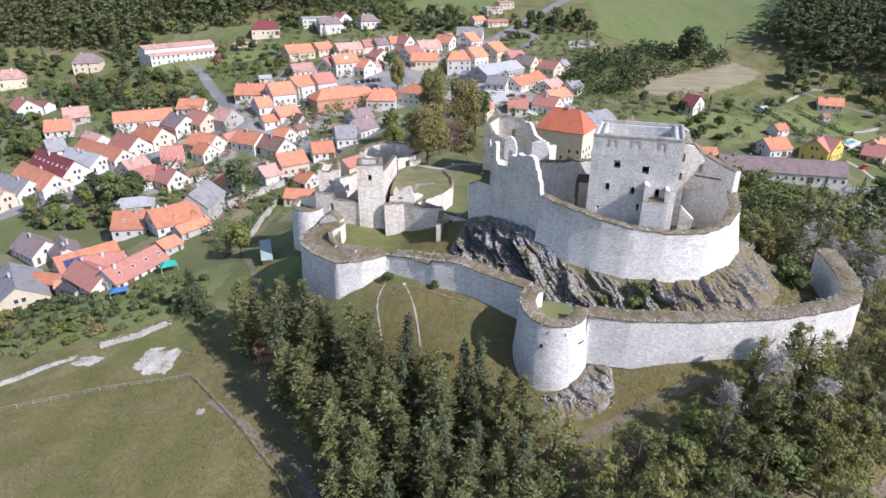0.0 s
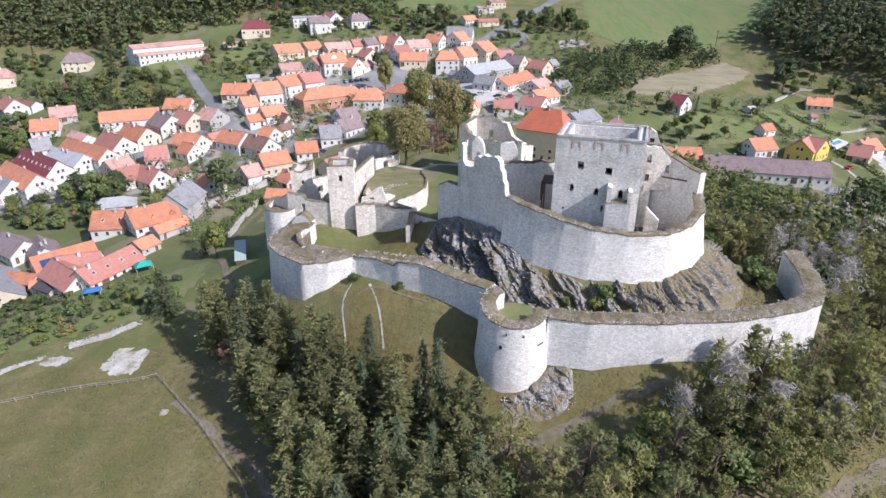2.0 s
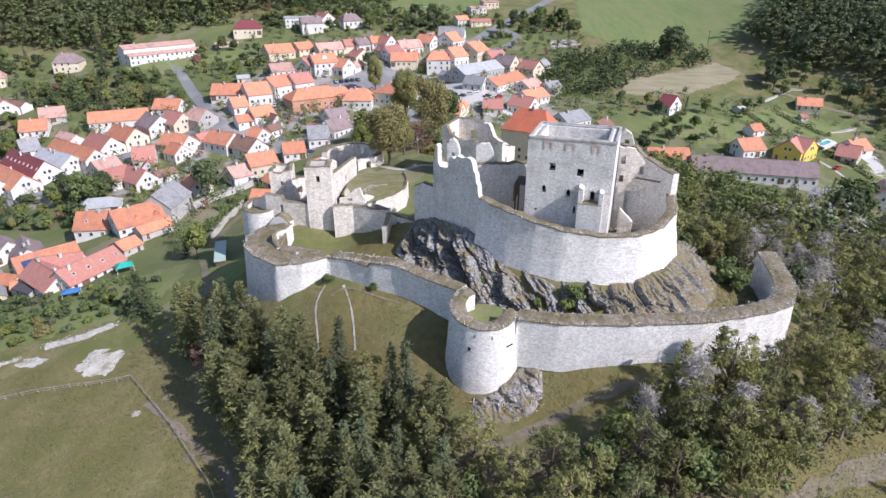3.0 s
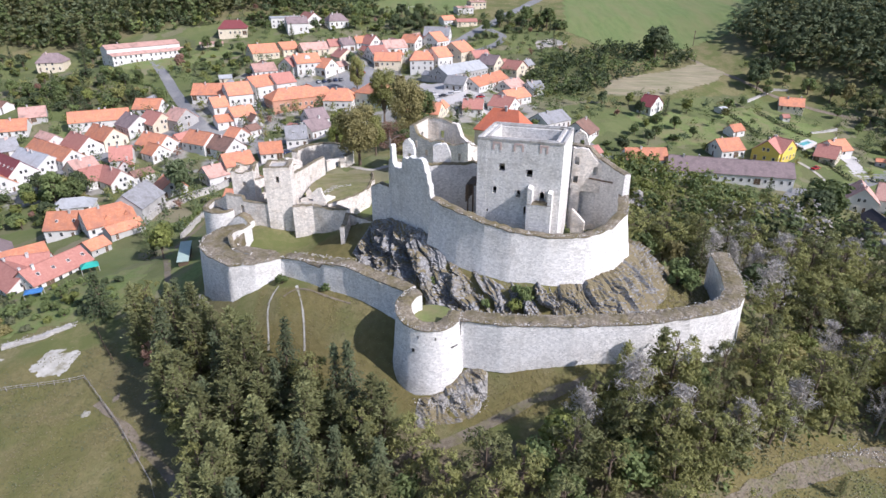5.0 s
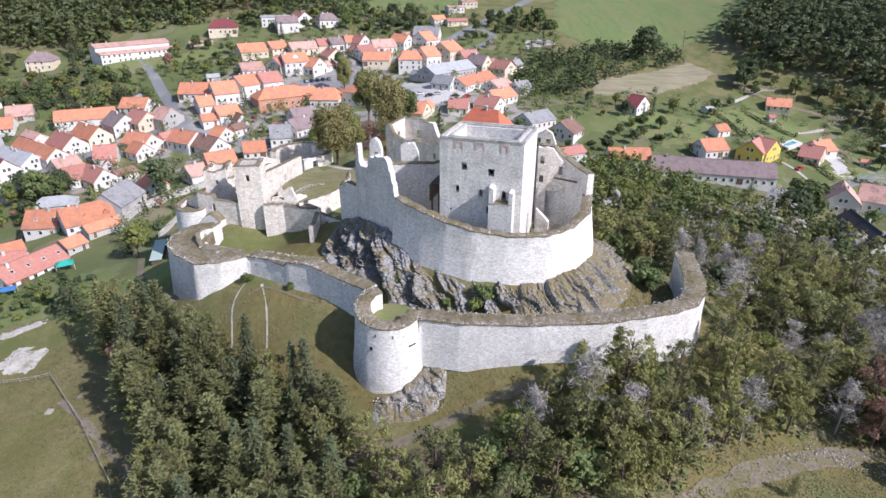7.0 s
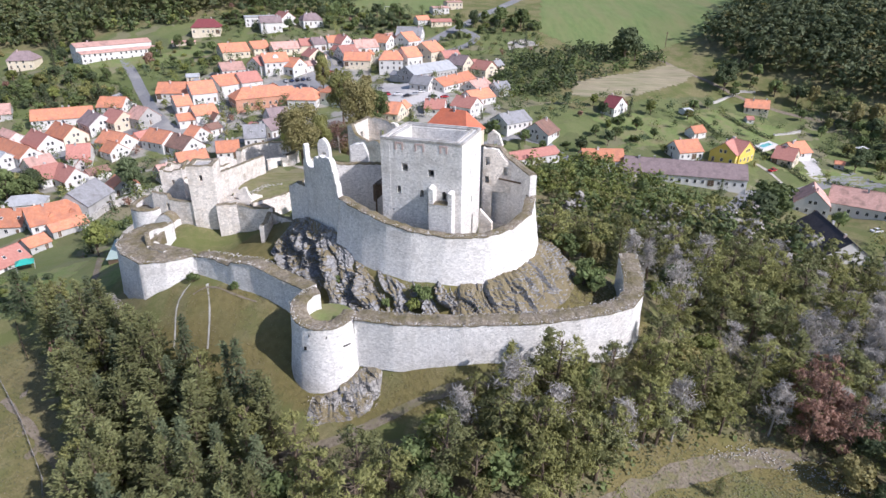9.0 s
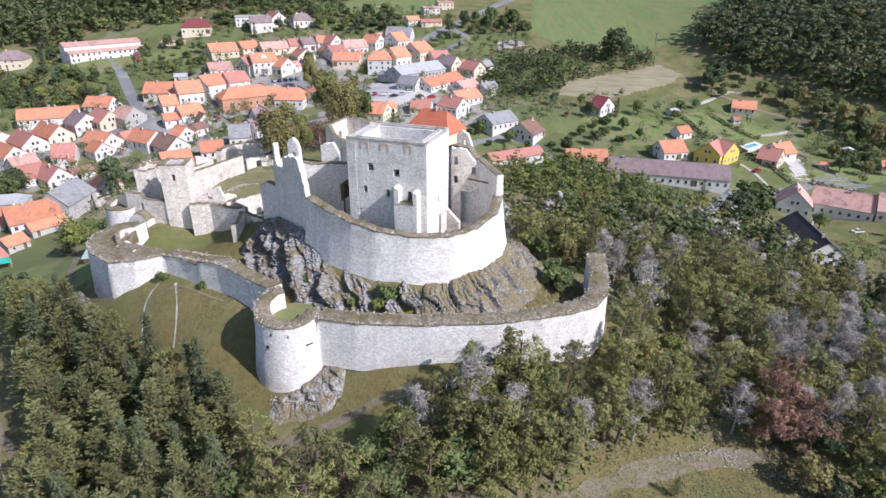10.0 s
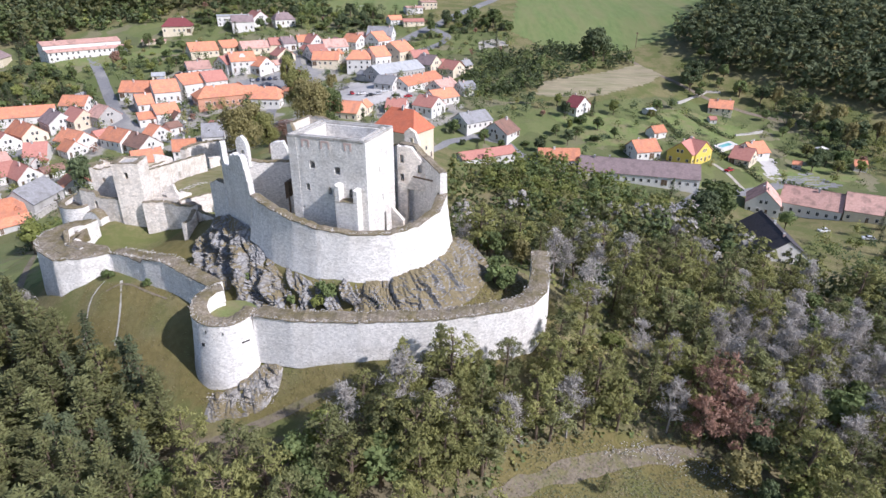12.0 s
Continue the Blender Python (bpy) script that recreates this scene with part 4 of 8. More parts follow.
wall_run(bastion, [(-25.5, 131.6, 26, 35.5), (-30.2, 129.6, 24, 35.5), (-32.6, 124, 22, 35.5), (-31.6, 118.6, 22, 35.5), (-28.2, 114.2, 22.5, 35.3), (-22.4, 110.2, 23.5, 35.0), (-17.0, 110.6, 25, 35.2), (-12.0, 113.4, 27, 35.3)], 3.0, 0.9, 0.18, seed=33)


def mound(parent, name, poly, z, mat, rise=0.3, drop=3.0):
    """A filled platform with an uneven top within an outline."""
    n_, cx, cy = len(poly), sum(q[0] for q in poly) / len(poly), sum(q[1] for q in poly) / len(poly)
    R = 9
    verts, faces = [], []
    for x, y in poly:
        for k in range(R):
            f = k / (R - 1)
            px_, py_ = x + (cx - x) * f, y + (cy - y) * f
            verts.append((px_, py_, z + rise * math.sin(f * 1.57) + 0.22 * noise.noise((px_ * 0.5, py_ * 0.5, 4)) + 0.1 * noise.noise((px_ * 1.8, py_ * 1.8, 4)) if k else z - drop))
    for i in range(n_):
        j = (i + 1) % n_
        faces += [(i * R + k, j * R + k, j * R + k + 1, i * R + k + 1) for k in range(R - 1)]
    return mesh_object(name, verts, faces, mat, parent)


def dense(poly, step=1.0):
    out = []
    for (ax, ay), (bx, by) in zip(poly, poly[1:] + poly[:1]):
        k = max(1, int(math.hypot(bx - ax, by - ay) / step))
        out += [(ax + (bx - ax) * i / k, ay + (by - ay) * i / k) for i in range(k)]
    return out


mound(bastion, "platform", dense([(-12.0, 114.6), (-17.0, 112.2), (-22.0, 111.8), (-27.2, 115.2), (-30.3, 119.2), (-31.2, 124.2), (-28.8, 129.6), (-24.6, 130.6), (-23.9, 126.0), (-25.2, 121.4), (-23.4, 117.8), (-20.4, 116.2), (-17.0, 114.8), (-12.6, 116.0)]), 35.45, CAP, 0.2)
panel(bastion, (-18.6, 115.2), (-22.9, 117.3), 29.0, 35.7, 0.9, (), STONE, 0.2, 34, "inner_wall", cap=True)
panel(bastion, (-22.9, 117.3), (-24.9, 121.0), 29.0, [(0, 35.7), (2.4, 36.4), (4.2, 37.2)], 0.9, (), STONE, 0.2, 35, "inner_wall", cap=True)
panel(bastion, (-24.9, 121.0), (-23.4, 130.0), 29.0, [(0, 37.2), (1.6, 37.4), (5.0, 36.4), (9.1, 36.0)], 0.9, [(2.2, 34.8, 1.2, 1.4)], STONE, 0.2, 36, "inner_wall", cap=True)
panel(bastion, (-30.6, 135.6), (-25.6, 134.6), 27.0, [(0, 34.2), (1.2, 35.4), (2.8, 36.0), (4.0, 35.6), (5.1, 34.2)], 2.8, (), STONE, 0.3, 37, "wall_stub", cap=True)

# the gate buildings in ruins
gate = thing("gate_tower", "square pale gate tower in ruins", "tower")
for i, (a, b, op) in enumerate((((-20.8, 136.2), (-14.6, 136.8), [(3.1, 44.2, 0.8, 1.6)]), ((-14.6, 136.8), (-15.2, 143.2), []), ((-15.2, 143.2), (-21.4, 142.6), []), ((-21.4, 142.6), (-20.8, 136.2), [(3, 43, 0.8, 1.4)]))):
    panel(gate, a, b, 28.5, 48.0, 1.2, op, STONE_RUIN, 0.25, 40 + i, cap=True)
slab(gate, "floor", [(-20.6, 136.5), (-14.8, 137.0), (-15.4, 143.0), (-21.1, 142.4)], 47.75, RUBBLE)
block = thing("gatehouse_ruin", "pale roofless gatehouse block", "ruin")
for i, (a, b) in enumerate((((-32.4, 146), (-27.0, 146.8)), ((-27.0, 146.8), (-28.0, 155)), ((-28.0, 155), (-33.4, 154)), ((-33.4, 154), (-32.4, 146)))):
    panel(block, a, b, 26, [(0, 43.6), (3, 43.2), (5.4, 44.0)], 1.0, [(3, 40, 0.7, 1.2)] if i == 0 else (), STONE_RUIN, 0.35, 50 + i, cap=True)
panel(block, (-27.4, 147.2), (-18.6, 161.0), 28, [(0, 41.2), (5, 40.6), (10, 41.0), (16.4, 41.4)], 1.1, [(3.2, 36.6, 1.5, 2.0)], STONE_RUIN, 0.25, 55, cap=True)
panel(block, (-21.4, 159.0), (-17.6, 161.6), 28, [(0, 43.6), (2.2, 43.2), (4.6, 42.0)], 1.0, (), STONE_RUIN, 0.3, 57, "wall_stub")
west_ruin = thing("ruined_gate_wall", "ragged tan wall with a doorway", "ruin")
panel(west_ruin, (-37.0, 144.0), (-32.0, 139.2), 24, [(0, 36.8), (4, 38.4), (6.9, 39.8)], 1.2, (), STONE_RUIN, 0.4, 61, cap=True)
panel(west_ruin, (-32.0, 139.2), (-20.9, 136.6), 28, [(0, 40.3), (4.4, 40.0), (4.8, 38.8), (11.4, 38.6)], 1.2, [(4.2, 35.2, 0.9, 2.6)], STONE_RUIN, 0.3, 62, cap=True)
turret = thing("round_turret", "low round corner turret with a mossy top", "turret")
wall_run(turret, [(-34.2 + 4.6 * math.cos(radians(a)), 141.4 + 4.6 * math.sin(radians(a)), 25, 36.6 + 0.5 * math.sin(radians(a))) for a in range(110, 342, 8)], 1.3, 0.5, 0.25, STONE, seed=59)
mound(turret, "earth_fill", [(-34.2 + 3.5 * math.cos(radians(a)), 141.4 + 3.5 * math.sin(radians(a))) for a in range(0, 360, 15)], 35.4, CAP, 0.3)
hall = thing("ruined_hall", "big roofless hall wall of pale stone", "ruin")
panel(hall, (-14.3, 134.6), (-9.6, 135.6), 26.5, 38.6, 1.6, (), STONE_RUIN, 0.3, 63, cap=True)
panel(hall, (-9.6, 135.6), (-0.6, 131.6), 28, [(0, 38.6), (5, 38.3), (9.8, 38.9)], 1.4, (), STONE_RUIN, 0.4, 64, cap=True)
panel(hall, (-0.9, 131.6), (-1.6, 126.4), 28, [(0, 38.2), (3, 36.6), (5.2, 36.9)], 1.0, (), STONE_RUIN, 0.3, 65, cap=True)
panel(hall, (-13.4, 139.4), (-7.0, 139.0), 36.5, [(0, 38.9), (1.6, 39.2), (4.4, 41.6), (5.3, 41.9), (5.7, 40.2), (6.4, 39.0)], 1.0, [(2.6, 38.4, 1.3, 0.9)], STONE_RUIN, 0.25, 66, "gable_stub")
panel(hall, (-12.6, 142.6), (-9.8, 143.4), 36.5, [(0, 39.6), (0.9, 40.4), (1.6, 39.0), (2.9, 40.0)], 0.8, (), STONE_RUIN, 0.3, 67, "wall_stub")
panel(hall, (-7.0, 139.0), (-5.2, 142.4), 36.5, [(0, 39.0), (1.4, 39.6), (3.8, 38.6)], 0.9, (), STONE_RUIN, 0.3, 69, "wall_stub")
slab(hall, "inner_floor", [(-13.4, 136.2), (-9.4, 137), (-7, 136.4), (-7.6, 142), (-13.4, 141.4)], 38.2, GRAVEL, 2)
slab(hall, "upper_floor", [(-7.2, 136.0), (-1.2, 132.6), (-0.6, 136.6), (-6.0, 141.4)], 37.4, DIRT, 2)
court = thing("courtyard_wall", "long pale courtyard wall with a window", "castle wall")
panel(court, (-15.0, 142.6), (-14.3, 176.5), 33, [(0, 44.5), (12, 42.5), (24, 40.6), (33.9, 38.9)], 1.2, [(15.5, 37.0, 1.6, 2.2)], STONE_RUIN, 0.25, 68, cap=True, side=1)
back = thing("back_bastion", "round roofless bastion with a dark arched niche", "bastion")
wall_run(back, [(-17.5 + 10.0 * math.cos(radians(a)), 190.0 + 11.0 * math.sin(radians(a)), 22, 36.9) for a in range(-36, 190, 8)], 1.6, 0.5, 0.25, STONE_RUIN, 1, 70)
panel(back, (-14.2, 178.6), (-8.8, 184.0), 31, [(0, 37.0), (7.6, 36.6)], 1.2, [(4.2, 33.6, 1.9, 2.3)], STONE_RUIN, 0.3, 71)
low = thing("terrace_wall", "low retaining wall of the grassy terrace", "wall")
terrace = [(-6.2, 137.6), (-0.5, 143.5), (2.6, 149.4), (2.8, 156.0), (-1.0, 166.0), (-6.0, 174.0), (-13.4, 175.5), (-13.6, 144.0), (-7.0, 143.0)]
rows_, tv, tf = 24, [], []
for i in range(rows_ + 1):
    y = 138.2 + (175.5 - 138.2) * i / rows_
    xa = float(np.interp(y, [138, 143, 144, 176], [-6.6, -7.0, -13.8, -13.6]))
    xb = float(np.interp(y, [138, 143.5, 149.4, 156, 166, 176], [-6.0, -0.5, 2.6, 2.8, 2.0, 0.5]))
    for k in range(9):
        x = xa + (xb - xa) * k / 8
        tv.append((x, y, 38.0 - max(0.0, y - 154) * 0.19 + 0.25 * noise.noise((x * 0.4, y * 0.4, 3))))
tf = [(i * 9 + k, i * 9 + k + 1, i * 9 + k + 10, i * 9 + k + 9) for i in range(rows_) for k in range(8)]
edge_ = [8 + 9 * i for i in range(rows_ + 1)]
base_ = len(tv)
tv += [(tv[i][0] - 0.3, tv[i][1], 31.5) for i in edge_]
tf += [(edge_[i], base_ + i, base_ + i + 1, edge_[i + 1]) for i in range(rows_)]
mesh_object("terrace_lawn", tv, tf, DRY_LAWN, low)
for i, (p_, q_) in enumerate(zip(terrace[:3], terrace[1:4])):
    panel(low, p_, q_, 32, 38.15, 0.7, (), STONE_RUIN, 0.15, 72 + i, cap=True)
wall_run(low, [(2.9, 156, 31.5, 37.9), (2.6, 160, 31.5, 37.0), (2.1, 166, 31.5, 35.9), (1.3, 171, 31.5, 35.0), (0.6, 175.6, 31.5, 34.3)], 0.7, 0.1, 0.2, STONE_RUIN, seed=78)
low2 = thing("lower_gate_wall", "low dark-mouthed wall on the rock", "ruin")
panel(low2, (-0.4, 132.5), (6.6, 128.2), 32, [(0, 37.6), (8.2, 37.0)], 1.0, [(2.4, 33.5, 1.2, 2.6), (4.8, 33.5, 1.2, 2.6)], STONE_RUIN, 0.4, 74, cap=True)

palace = thing("ruined_palace", "roofless palace ruin with window openings", "ruin")
panel(palace, (12.3, 175.0), (21.0, 169.6), 35, [(0, 48.8), (1.5, 49.2), (3, 46.4), (7, 45.0), (10.2, 45.6)], 1.2, [(2.2, 42.4, 1.0, 2.4), (6, 40.5, 1.0, 2.0)], STONE_RUIN, 0.5, 81, cap=True)
panel(palace, (21.0, 169.6), (29.4, 163.6), 35, [(0, 45.6), (5, 45.0), (10.3, 46.6)], 1.2, [(7.5, 41, 1.0, 2.2)], STONE_RUIN, 0.5, 82, cap=True)
panel(palace, (17.0, 184.5), (12.3, 175.0), 35, [(0, 49.4), (10.6, 48.8)], 1.2, [(5, 44, 1.4, 2.0)], STONE_RUIN, 0.4, 83, cap=True)
panel(palace, (26.0, 180.0), (17.0, 184.5), 35, [(0, 48.6), (4, 49.6), (10, 49.4)], 1.2, [(4, 43.5, 1.6, 2.6)], STONE_RUIN, 0.5, 84, cap=True)
panel(palace, (32.0, 171.0), (26.0, 180.0), 35, [(0, 44), (6, 45.5), (8, 48.6), (10.8, 48.6)], 1.2, (), STONE_RUIN, 0.6, 85)
panel(palace, (29.4, 163.6), (34.0, 172.0), 35, [(0, 46.6), (3, 45.0), (9.6, 43.4)], 1.2, [(3, 40, 0.8, 1.8)], STONE_RUIN, 0.6, 86, cap=True)

# bare rock under the ring wall
crag = thing("limestone_crag", "rugged grey limestone crag under the ring wall", "rock")


def crag_sheet(name, edge, reach, amp, seed, fall=1.25, mat=None):
    """Broken rock that falls from the foot of a wall: leaning beds that step out one over the other, split into blocks."""
    pts = []
    for a, b in zip(edge, edge[1:]):
        k = max(1, int(math.hypot(b[0] - a[0], b[1] - a[1]) / 0.27))
        pts += [tuple(a[c] + (b[c] - a[c]) * i / k for c in range(len(a))) for i in range(k)]
    pts.append(edge[-1])
    p = np.array(pts)
    d = np.gradient(p, axis=0)[:, :2]
    for _ in range(30):
        d[1:-1] = (d[:-2] + d[1:-1] * 2 + d[2:]) / 4
    d /= np.linalg.norm(d, axis=1)[:, None]
    V = 52
    verts, faces = [], []
    lean = Vector((0.62, -0.22, 0.75)).normalized()
    cross = Vector((0.70, 0.60, -0.38)).normalized()
    for i, (x, y, z, *more) in enumerate(p):
        nx_, ny_ = d[i][1], -d[i][0]
        fade = min(1, i / 10, (len(p) - 1 - i) / 10)
        far = more[0] if more else reach
        for k in range(V):
            f = k / (V - 1)
            o = -1.2 + (far * (1 + 0.3 * noise.noise((x * 0.25, y * 0.25, seed + 1.5))) + 1.2) * f
            q = Vector((x + nx_ * o, y + ny_ * o, 0))
            zg = gz(q.x, q.y)
            steep = z + 0.3 - (z - zg + 0.3) * (f ** fall)
            pos = Vector((q.x, q.y, steep))
            skew = Vector((pos.dot(lean) * 1.5, pos.dot(cross), pos.z * 0.6)) + Vector((noise.noise(pos * 0.2), noise.noise(pos * 0.2 + Vector((9, 0, 0))), 0)) * 1.6
            up = 0.0
            for scale_, deep in ((0.21, 1.5), (0.55, 0.75), (1.3, 0.34)):
                far_, homes = noise.voronoi(skew * scale_ + Vector((seed, 0, 0)))
                home = homes[0]
                off = skew * scale_ - home + Vector((seed, 0, 0))
                face = Vector((noise.cell(home * 7.1) - 0.5, noise.cell(home * 3.3) - 0.5, noise.cell(home * 5.7) - 0.5))
                up += deep * (noise.cell(home * 13.7) * 0.8 + 2.6 * face.dot(off) - 0.35 - (0.5 if far_[1] - far_[0] < 0.05 else 0.0))
            up = amp * (up + 0.6 * noise.noise(pos * 0.12 + Vector((seed, 0, 0))) + 0.14 * noise.noise(pos * 1.9))
            h = steep + up * 0.75 * fade * math.sin(math.pi * min(1, 0.08 + f * 0.92)) ** 0.6 - (0.5 if k == V - 1 else 0)
            h = zg - 0.7 + (h - zg + 0.7) * min(1, fade * 1.6) ** 0.5
            push = up * 0.9 * fade * math.sin(math.pi * f)
            verts.append((q.x + nx_ * push, q.y + ny_ * push, h))
    for i in range(len(p) - 1):
        for k in range(V - 1):
            a = i * V + k
            faces.append((a, a + V, a + V + 1, a + 1))
    return mesh_object(name, verts, faces, mat or ROCK, crag)


crag_sheet("rock_face", [(4.5, 127.5, 37.5, 7.0), (10.0, 123.6, 39.8, 9.0), (14, 118.0, 40.6, 10.5), (18.2, 113.6, 40.8, 11), (21, 110.2, 39.2, 11), (24.4, 106.6, 37.4, 10), (29.8, 102.9, 36.8, 9.5), (35.0, 100.7, 36.2, 9.5), (41.0, 99.5, 35.6, 9.5), (46, 99.5, 36, 9.5)], 9.5, 0.46, 5, 0.8)
crag_sheet("rock_face", [(43.0, 99.3, 35.7), (46, 99.5, 36), (50.8, 100.4, 37), (56, 102.8, 38), (60.4, 108, 38.4), (62, 114.5, 39), (60.5, 118, 39)], 9.0, 0.22, 8, 1.15, ROCK_GRASSY)
footrock = thing("rock_outcrop", "jagged pale rock under the round tower", "rock")
crag = footrock
crag_sheet("rock_face", [(17.5, 85.6, 21.0), (20.0, 85.2, 21.2), (22.5, 85.4, 22.2), (25.0, 86.4, 23.4), (28.5, 88.0, 25.2), (31.0, 87.8, 25.6)], 5.2, 0.17, 12, mat=ROCK_PALE)

# loose stones along the broken wall tops and on the terrace
def edge_stones(parent, line, z_of, count, seed, spread=0.32):
    """Many small broken stones along a wall's top edge."""
    rng = random.Random(seed)
    v, f = [], []
    seg = [(a, b, math.hypot(b[0] - a[0], b[1] - a[1])) for a, b in zip(line, line[1:])]
    for _ in range(count):
        a, b, _w = rng.choices(seg, [q[2] for q in seg])[0]
        t = rng.random()
        x, y, z = (a[i] + (b[i] - a[i]) * t for i in range(3))
        x, y = x + rng.gauss(0, spread), y + rng.gauss(0, spread)
        s, base = rng.uniform(0.08, 0.22), len(v)
        for dx, dy, dz in ((1, 0, 0), (-0.4, 0.9, 0), (-0.5, -0.8, 0), (0.1, 0, 0.9), (0, 0, -0.8)):
            v.append((x + s * dx * rng.uniform(0.7, 1.2), y + s * dy * rng.uniform(0.7, 1.2) + s * 0.1, z + z_of + s * dz * rng.uniform(0.6, 1.1)))
        f += [tuple(base + i for i in q) for q in ((0, 1, 3), (1, 2, 3), (2, 0, 3), (1, 0, 4), (2, 1, 4), (0, 2, 4))]
    ob = mesh_object("rubble", v, f, RUBBLE, parent)
    tagged(ob, kind="stuff")


edge_stones(low, [(-9, 144.6, 38.1), (-7.5, 150, 38.1), (-3, 153, 38.0)], 0.1, 160, 17, 0.6)
edge_stones(outer, [(25.8, 89.5, 34.7), (33, 87.7, 34.9), (45, 87.0, 35.1), (58, 87.6, 35.3), (66, 89.0, 35.6), (72, 90.8, 35.6), (76.4, 93.5, 35.4), (79.1, 97.3, 35.7), (80.6, 103, 36.5), (81.5, 111, 37.5)], 0.18, 420, 1)
edge_stones(outer, [(27, 92.6, 34.8), (33, 90.8, 34.9), (45, 90.1, 35.1), (57.6, 90.7, 35.3), (65, 92.0, 35.6), (71, 93.8, 35.6), (74.4, 96.0, 35.4), (76.4, 98.8, 35.7), (77.6, 103.6, 36.5), (78.4, 111, 37.5)], 0.18, 260, 2)
edge_stones(west, [(-12.0, 113.5, 35.3), (-7, 111, 35.9), (-2, 108, 36.7), (3.2, 105.7, 37.3), (8.6, 102.2, 36.3), (13.7, 98.6, 35.6)], 0.18, 220, 3)
edge_stones(west, [(-10.5, 116.0, 35.3), (-5.6, 113.4, 35.9), (-0.5, 110.3, 36.7), (4.6, 108.1, 37.3), (10, 104.6, 36.3)], 0.18, 140, 4)
edge_stones(ring, [(20.7, 113.2, 48.6), (25.7, 108.3, 47.8), (30.7, 104.8, 46.9), (35.6, 102.5, 46.2), (42, 101.3, 45.6), (50, 101.9, 45.5), (54.8, 104.3, 46.2), (58.7, 108.9, 47.4), (60.1, 114, 49.2)], 0.15, 300, 5)
edge_stones(bastion, [(-12.0, 113.6, 35.3), (-17.0, 110.9, 35.2), (-22.4, 110.5, 35.0), (-28.0, 114.5, 35.3), (-31.3, 118.8, 35.5), (-32.3, 124, 35.5), (-29.5, 128.4, 35.5)], 0.18, 220, 6)
edge_stones(tower, [(TC[0] + 5.9 * math.cos(radians(a)), TC[1] + 5.9 * math.sin(radians(a)), float(np.interp(a, [q[0] for q in RIM], [q[1] for q in RIM]))) for a in TURN], 0.2, 200, 7)
edge_stones(footrock, [(19.0, 84.0, gz(19, 84) + 0.3), (24.0, 83.0, gz(24, 83) + 0.4), (28.0, 82.4, gz(28, 82.4) + 0.3), (29.5, 85.0, gz(29.5, 85) + 0.3)], 0.0, 420, 8, 0.9)
# ---- the town ----
ROOF_WORD = {"o": "orange tiled", "r": "red tiled", "e": "orange-red tiled", "p": "faded pink tiled", "m": "mauve tiled", "b": "brown tiled", "x": "dark red", "g": "grey slate", "l": "light grey sheet", "d": "dark slate"}
WALL_WORD = {"w": "white", "c": "cream", "y": "yellow", "v": "pale green", "u": "grey", "k": "brick-red"}


def cuboid(verts, faces, slots, lo, hi, slot):
    b = len(verts)
    verts += [(x, y, z) for z in (lo[2], hi[2]) for x, y in ((lo[0], lo[1]), (hi[0], lo[1]), (hi[0], hi[1]), (lo[0], hi[1]))]
    faces += [(b + 3, b + 2, b + 1, b), (b + 4, b + 5, b + 6, b + 7)] + [(b + i, b + (i + 1) % 4, b + 4 + (i + 1) % 4, b + 4 + i) for i in range(4)]
    slots += [slot] * 6


def window_mesh(w, h, door=False):
    """The frame of a window or door, a little proud of its wall, and what it holds: two panes or two leaves; looks along -y."""
    k, x, e, g = 0.10, w / 2, -0.07, -0.02
    out = [(-x - k, -k), (x + k, -k), (x + k, h + k), (-x - k, h + k)]
    inn = [(-x, 0), (0, 0), (x, 0), (x, h), (0, h), (-x, h)]
    v = [(a, e, b) for a, b in out] + [(a, e, b) for a, b in inn] + [(a, g, b) for a, b in inn] + [(a, 0.1, b) for a, b in out]
    f = [(0, 1, 6, 5, 4), (1, 2, 7, 6), (2, 3, 9, 8, 7), (3, 0, 4, 9)] + [(4 + i, 4 + (i + 1) % 6, 10 + (i + 1) % 6, 10 + i) for i in range(6)]
    f += [(i, 16 + i, 16 + (i + 1) % 4, (i + 1) % 4) for i in range(4)]
    f += [(4 + 1, 10 + 1, 10 + 4, 4 + 4)]
    frame_ = bpy.data.meshes.new("door" if door else "window")
    frame_.from_pydata(v, [], f)
    frame_.materials.append(FRAME)
    frame_.update()
    fill = bpy.data.meshes.new("door_leaf" if door else "pane")
    q = [(a, c, b) for c in (g - 0.015, g + 0.03) for a, b in ((-x, 0), (-0.03, 0), (-0.03, h), (-x, h), (0.03, 0), (x, 0), (x, h), (0.03, h))]
    fill.from_pydata(q, [], [(0, 1, 2, 3), (4, 5, 6, 7), (11, 10, 9, 8), (15, 14, 13, 12)] + [(b_ + i, b_ + i + 8, b_ + (i + 1) % 4 + 8, b_ + (i + 1) % 4) for b_ in (0, 4) for i in range(4)])
    fill.materials.append(TIMBER if door else GLASS)
    fill.update()
    return frame_, fill


def set_window(name, pair, parent, m):
    """A window or door under its house, with its glass or leaf as a part of its own."""
    ob = new(name, pair[0])
    ob.parent = parent
    ob.matrix_basis = m
    inner = new("pane" if "window" in name else "door_leaf", pair[1])
    inner.parent = ob
    return ob


WINDOW, SMALL_WINDOW, DOOR, GATE = window_mesh(0.95, 1.3), window_mesh(0.7, 0.9), window_mesh(1.0, 2.1, True), window_mesh(2.4, 2.5, True)
SOLAR = surface("solar_glass", (0.03, 0.055, 0.14), (0.05, 0.09, 0.20), 2.0, 0.15)
HOUSES = []


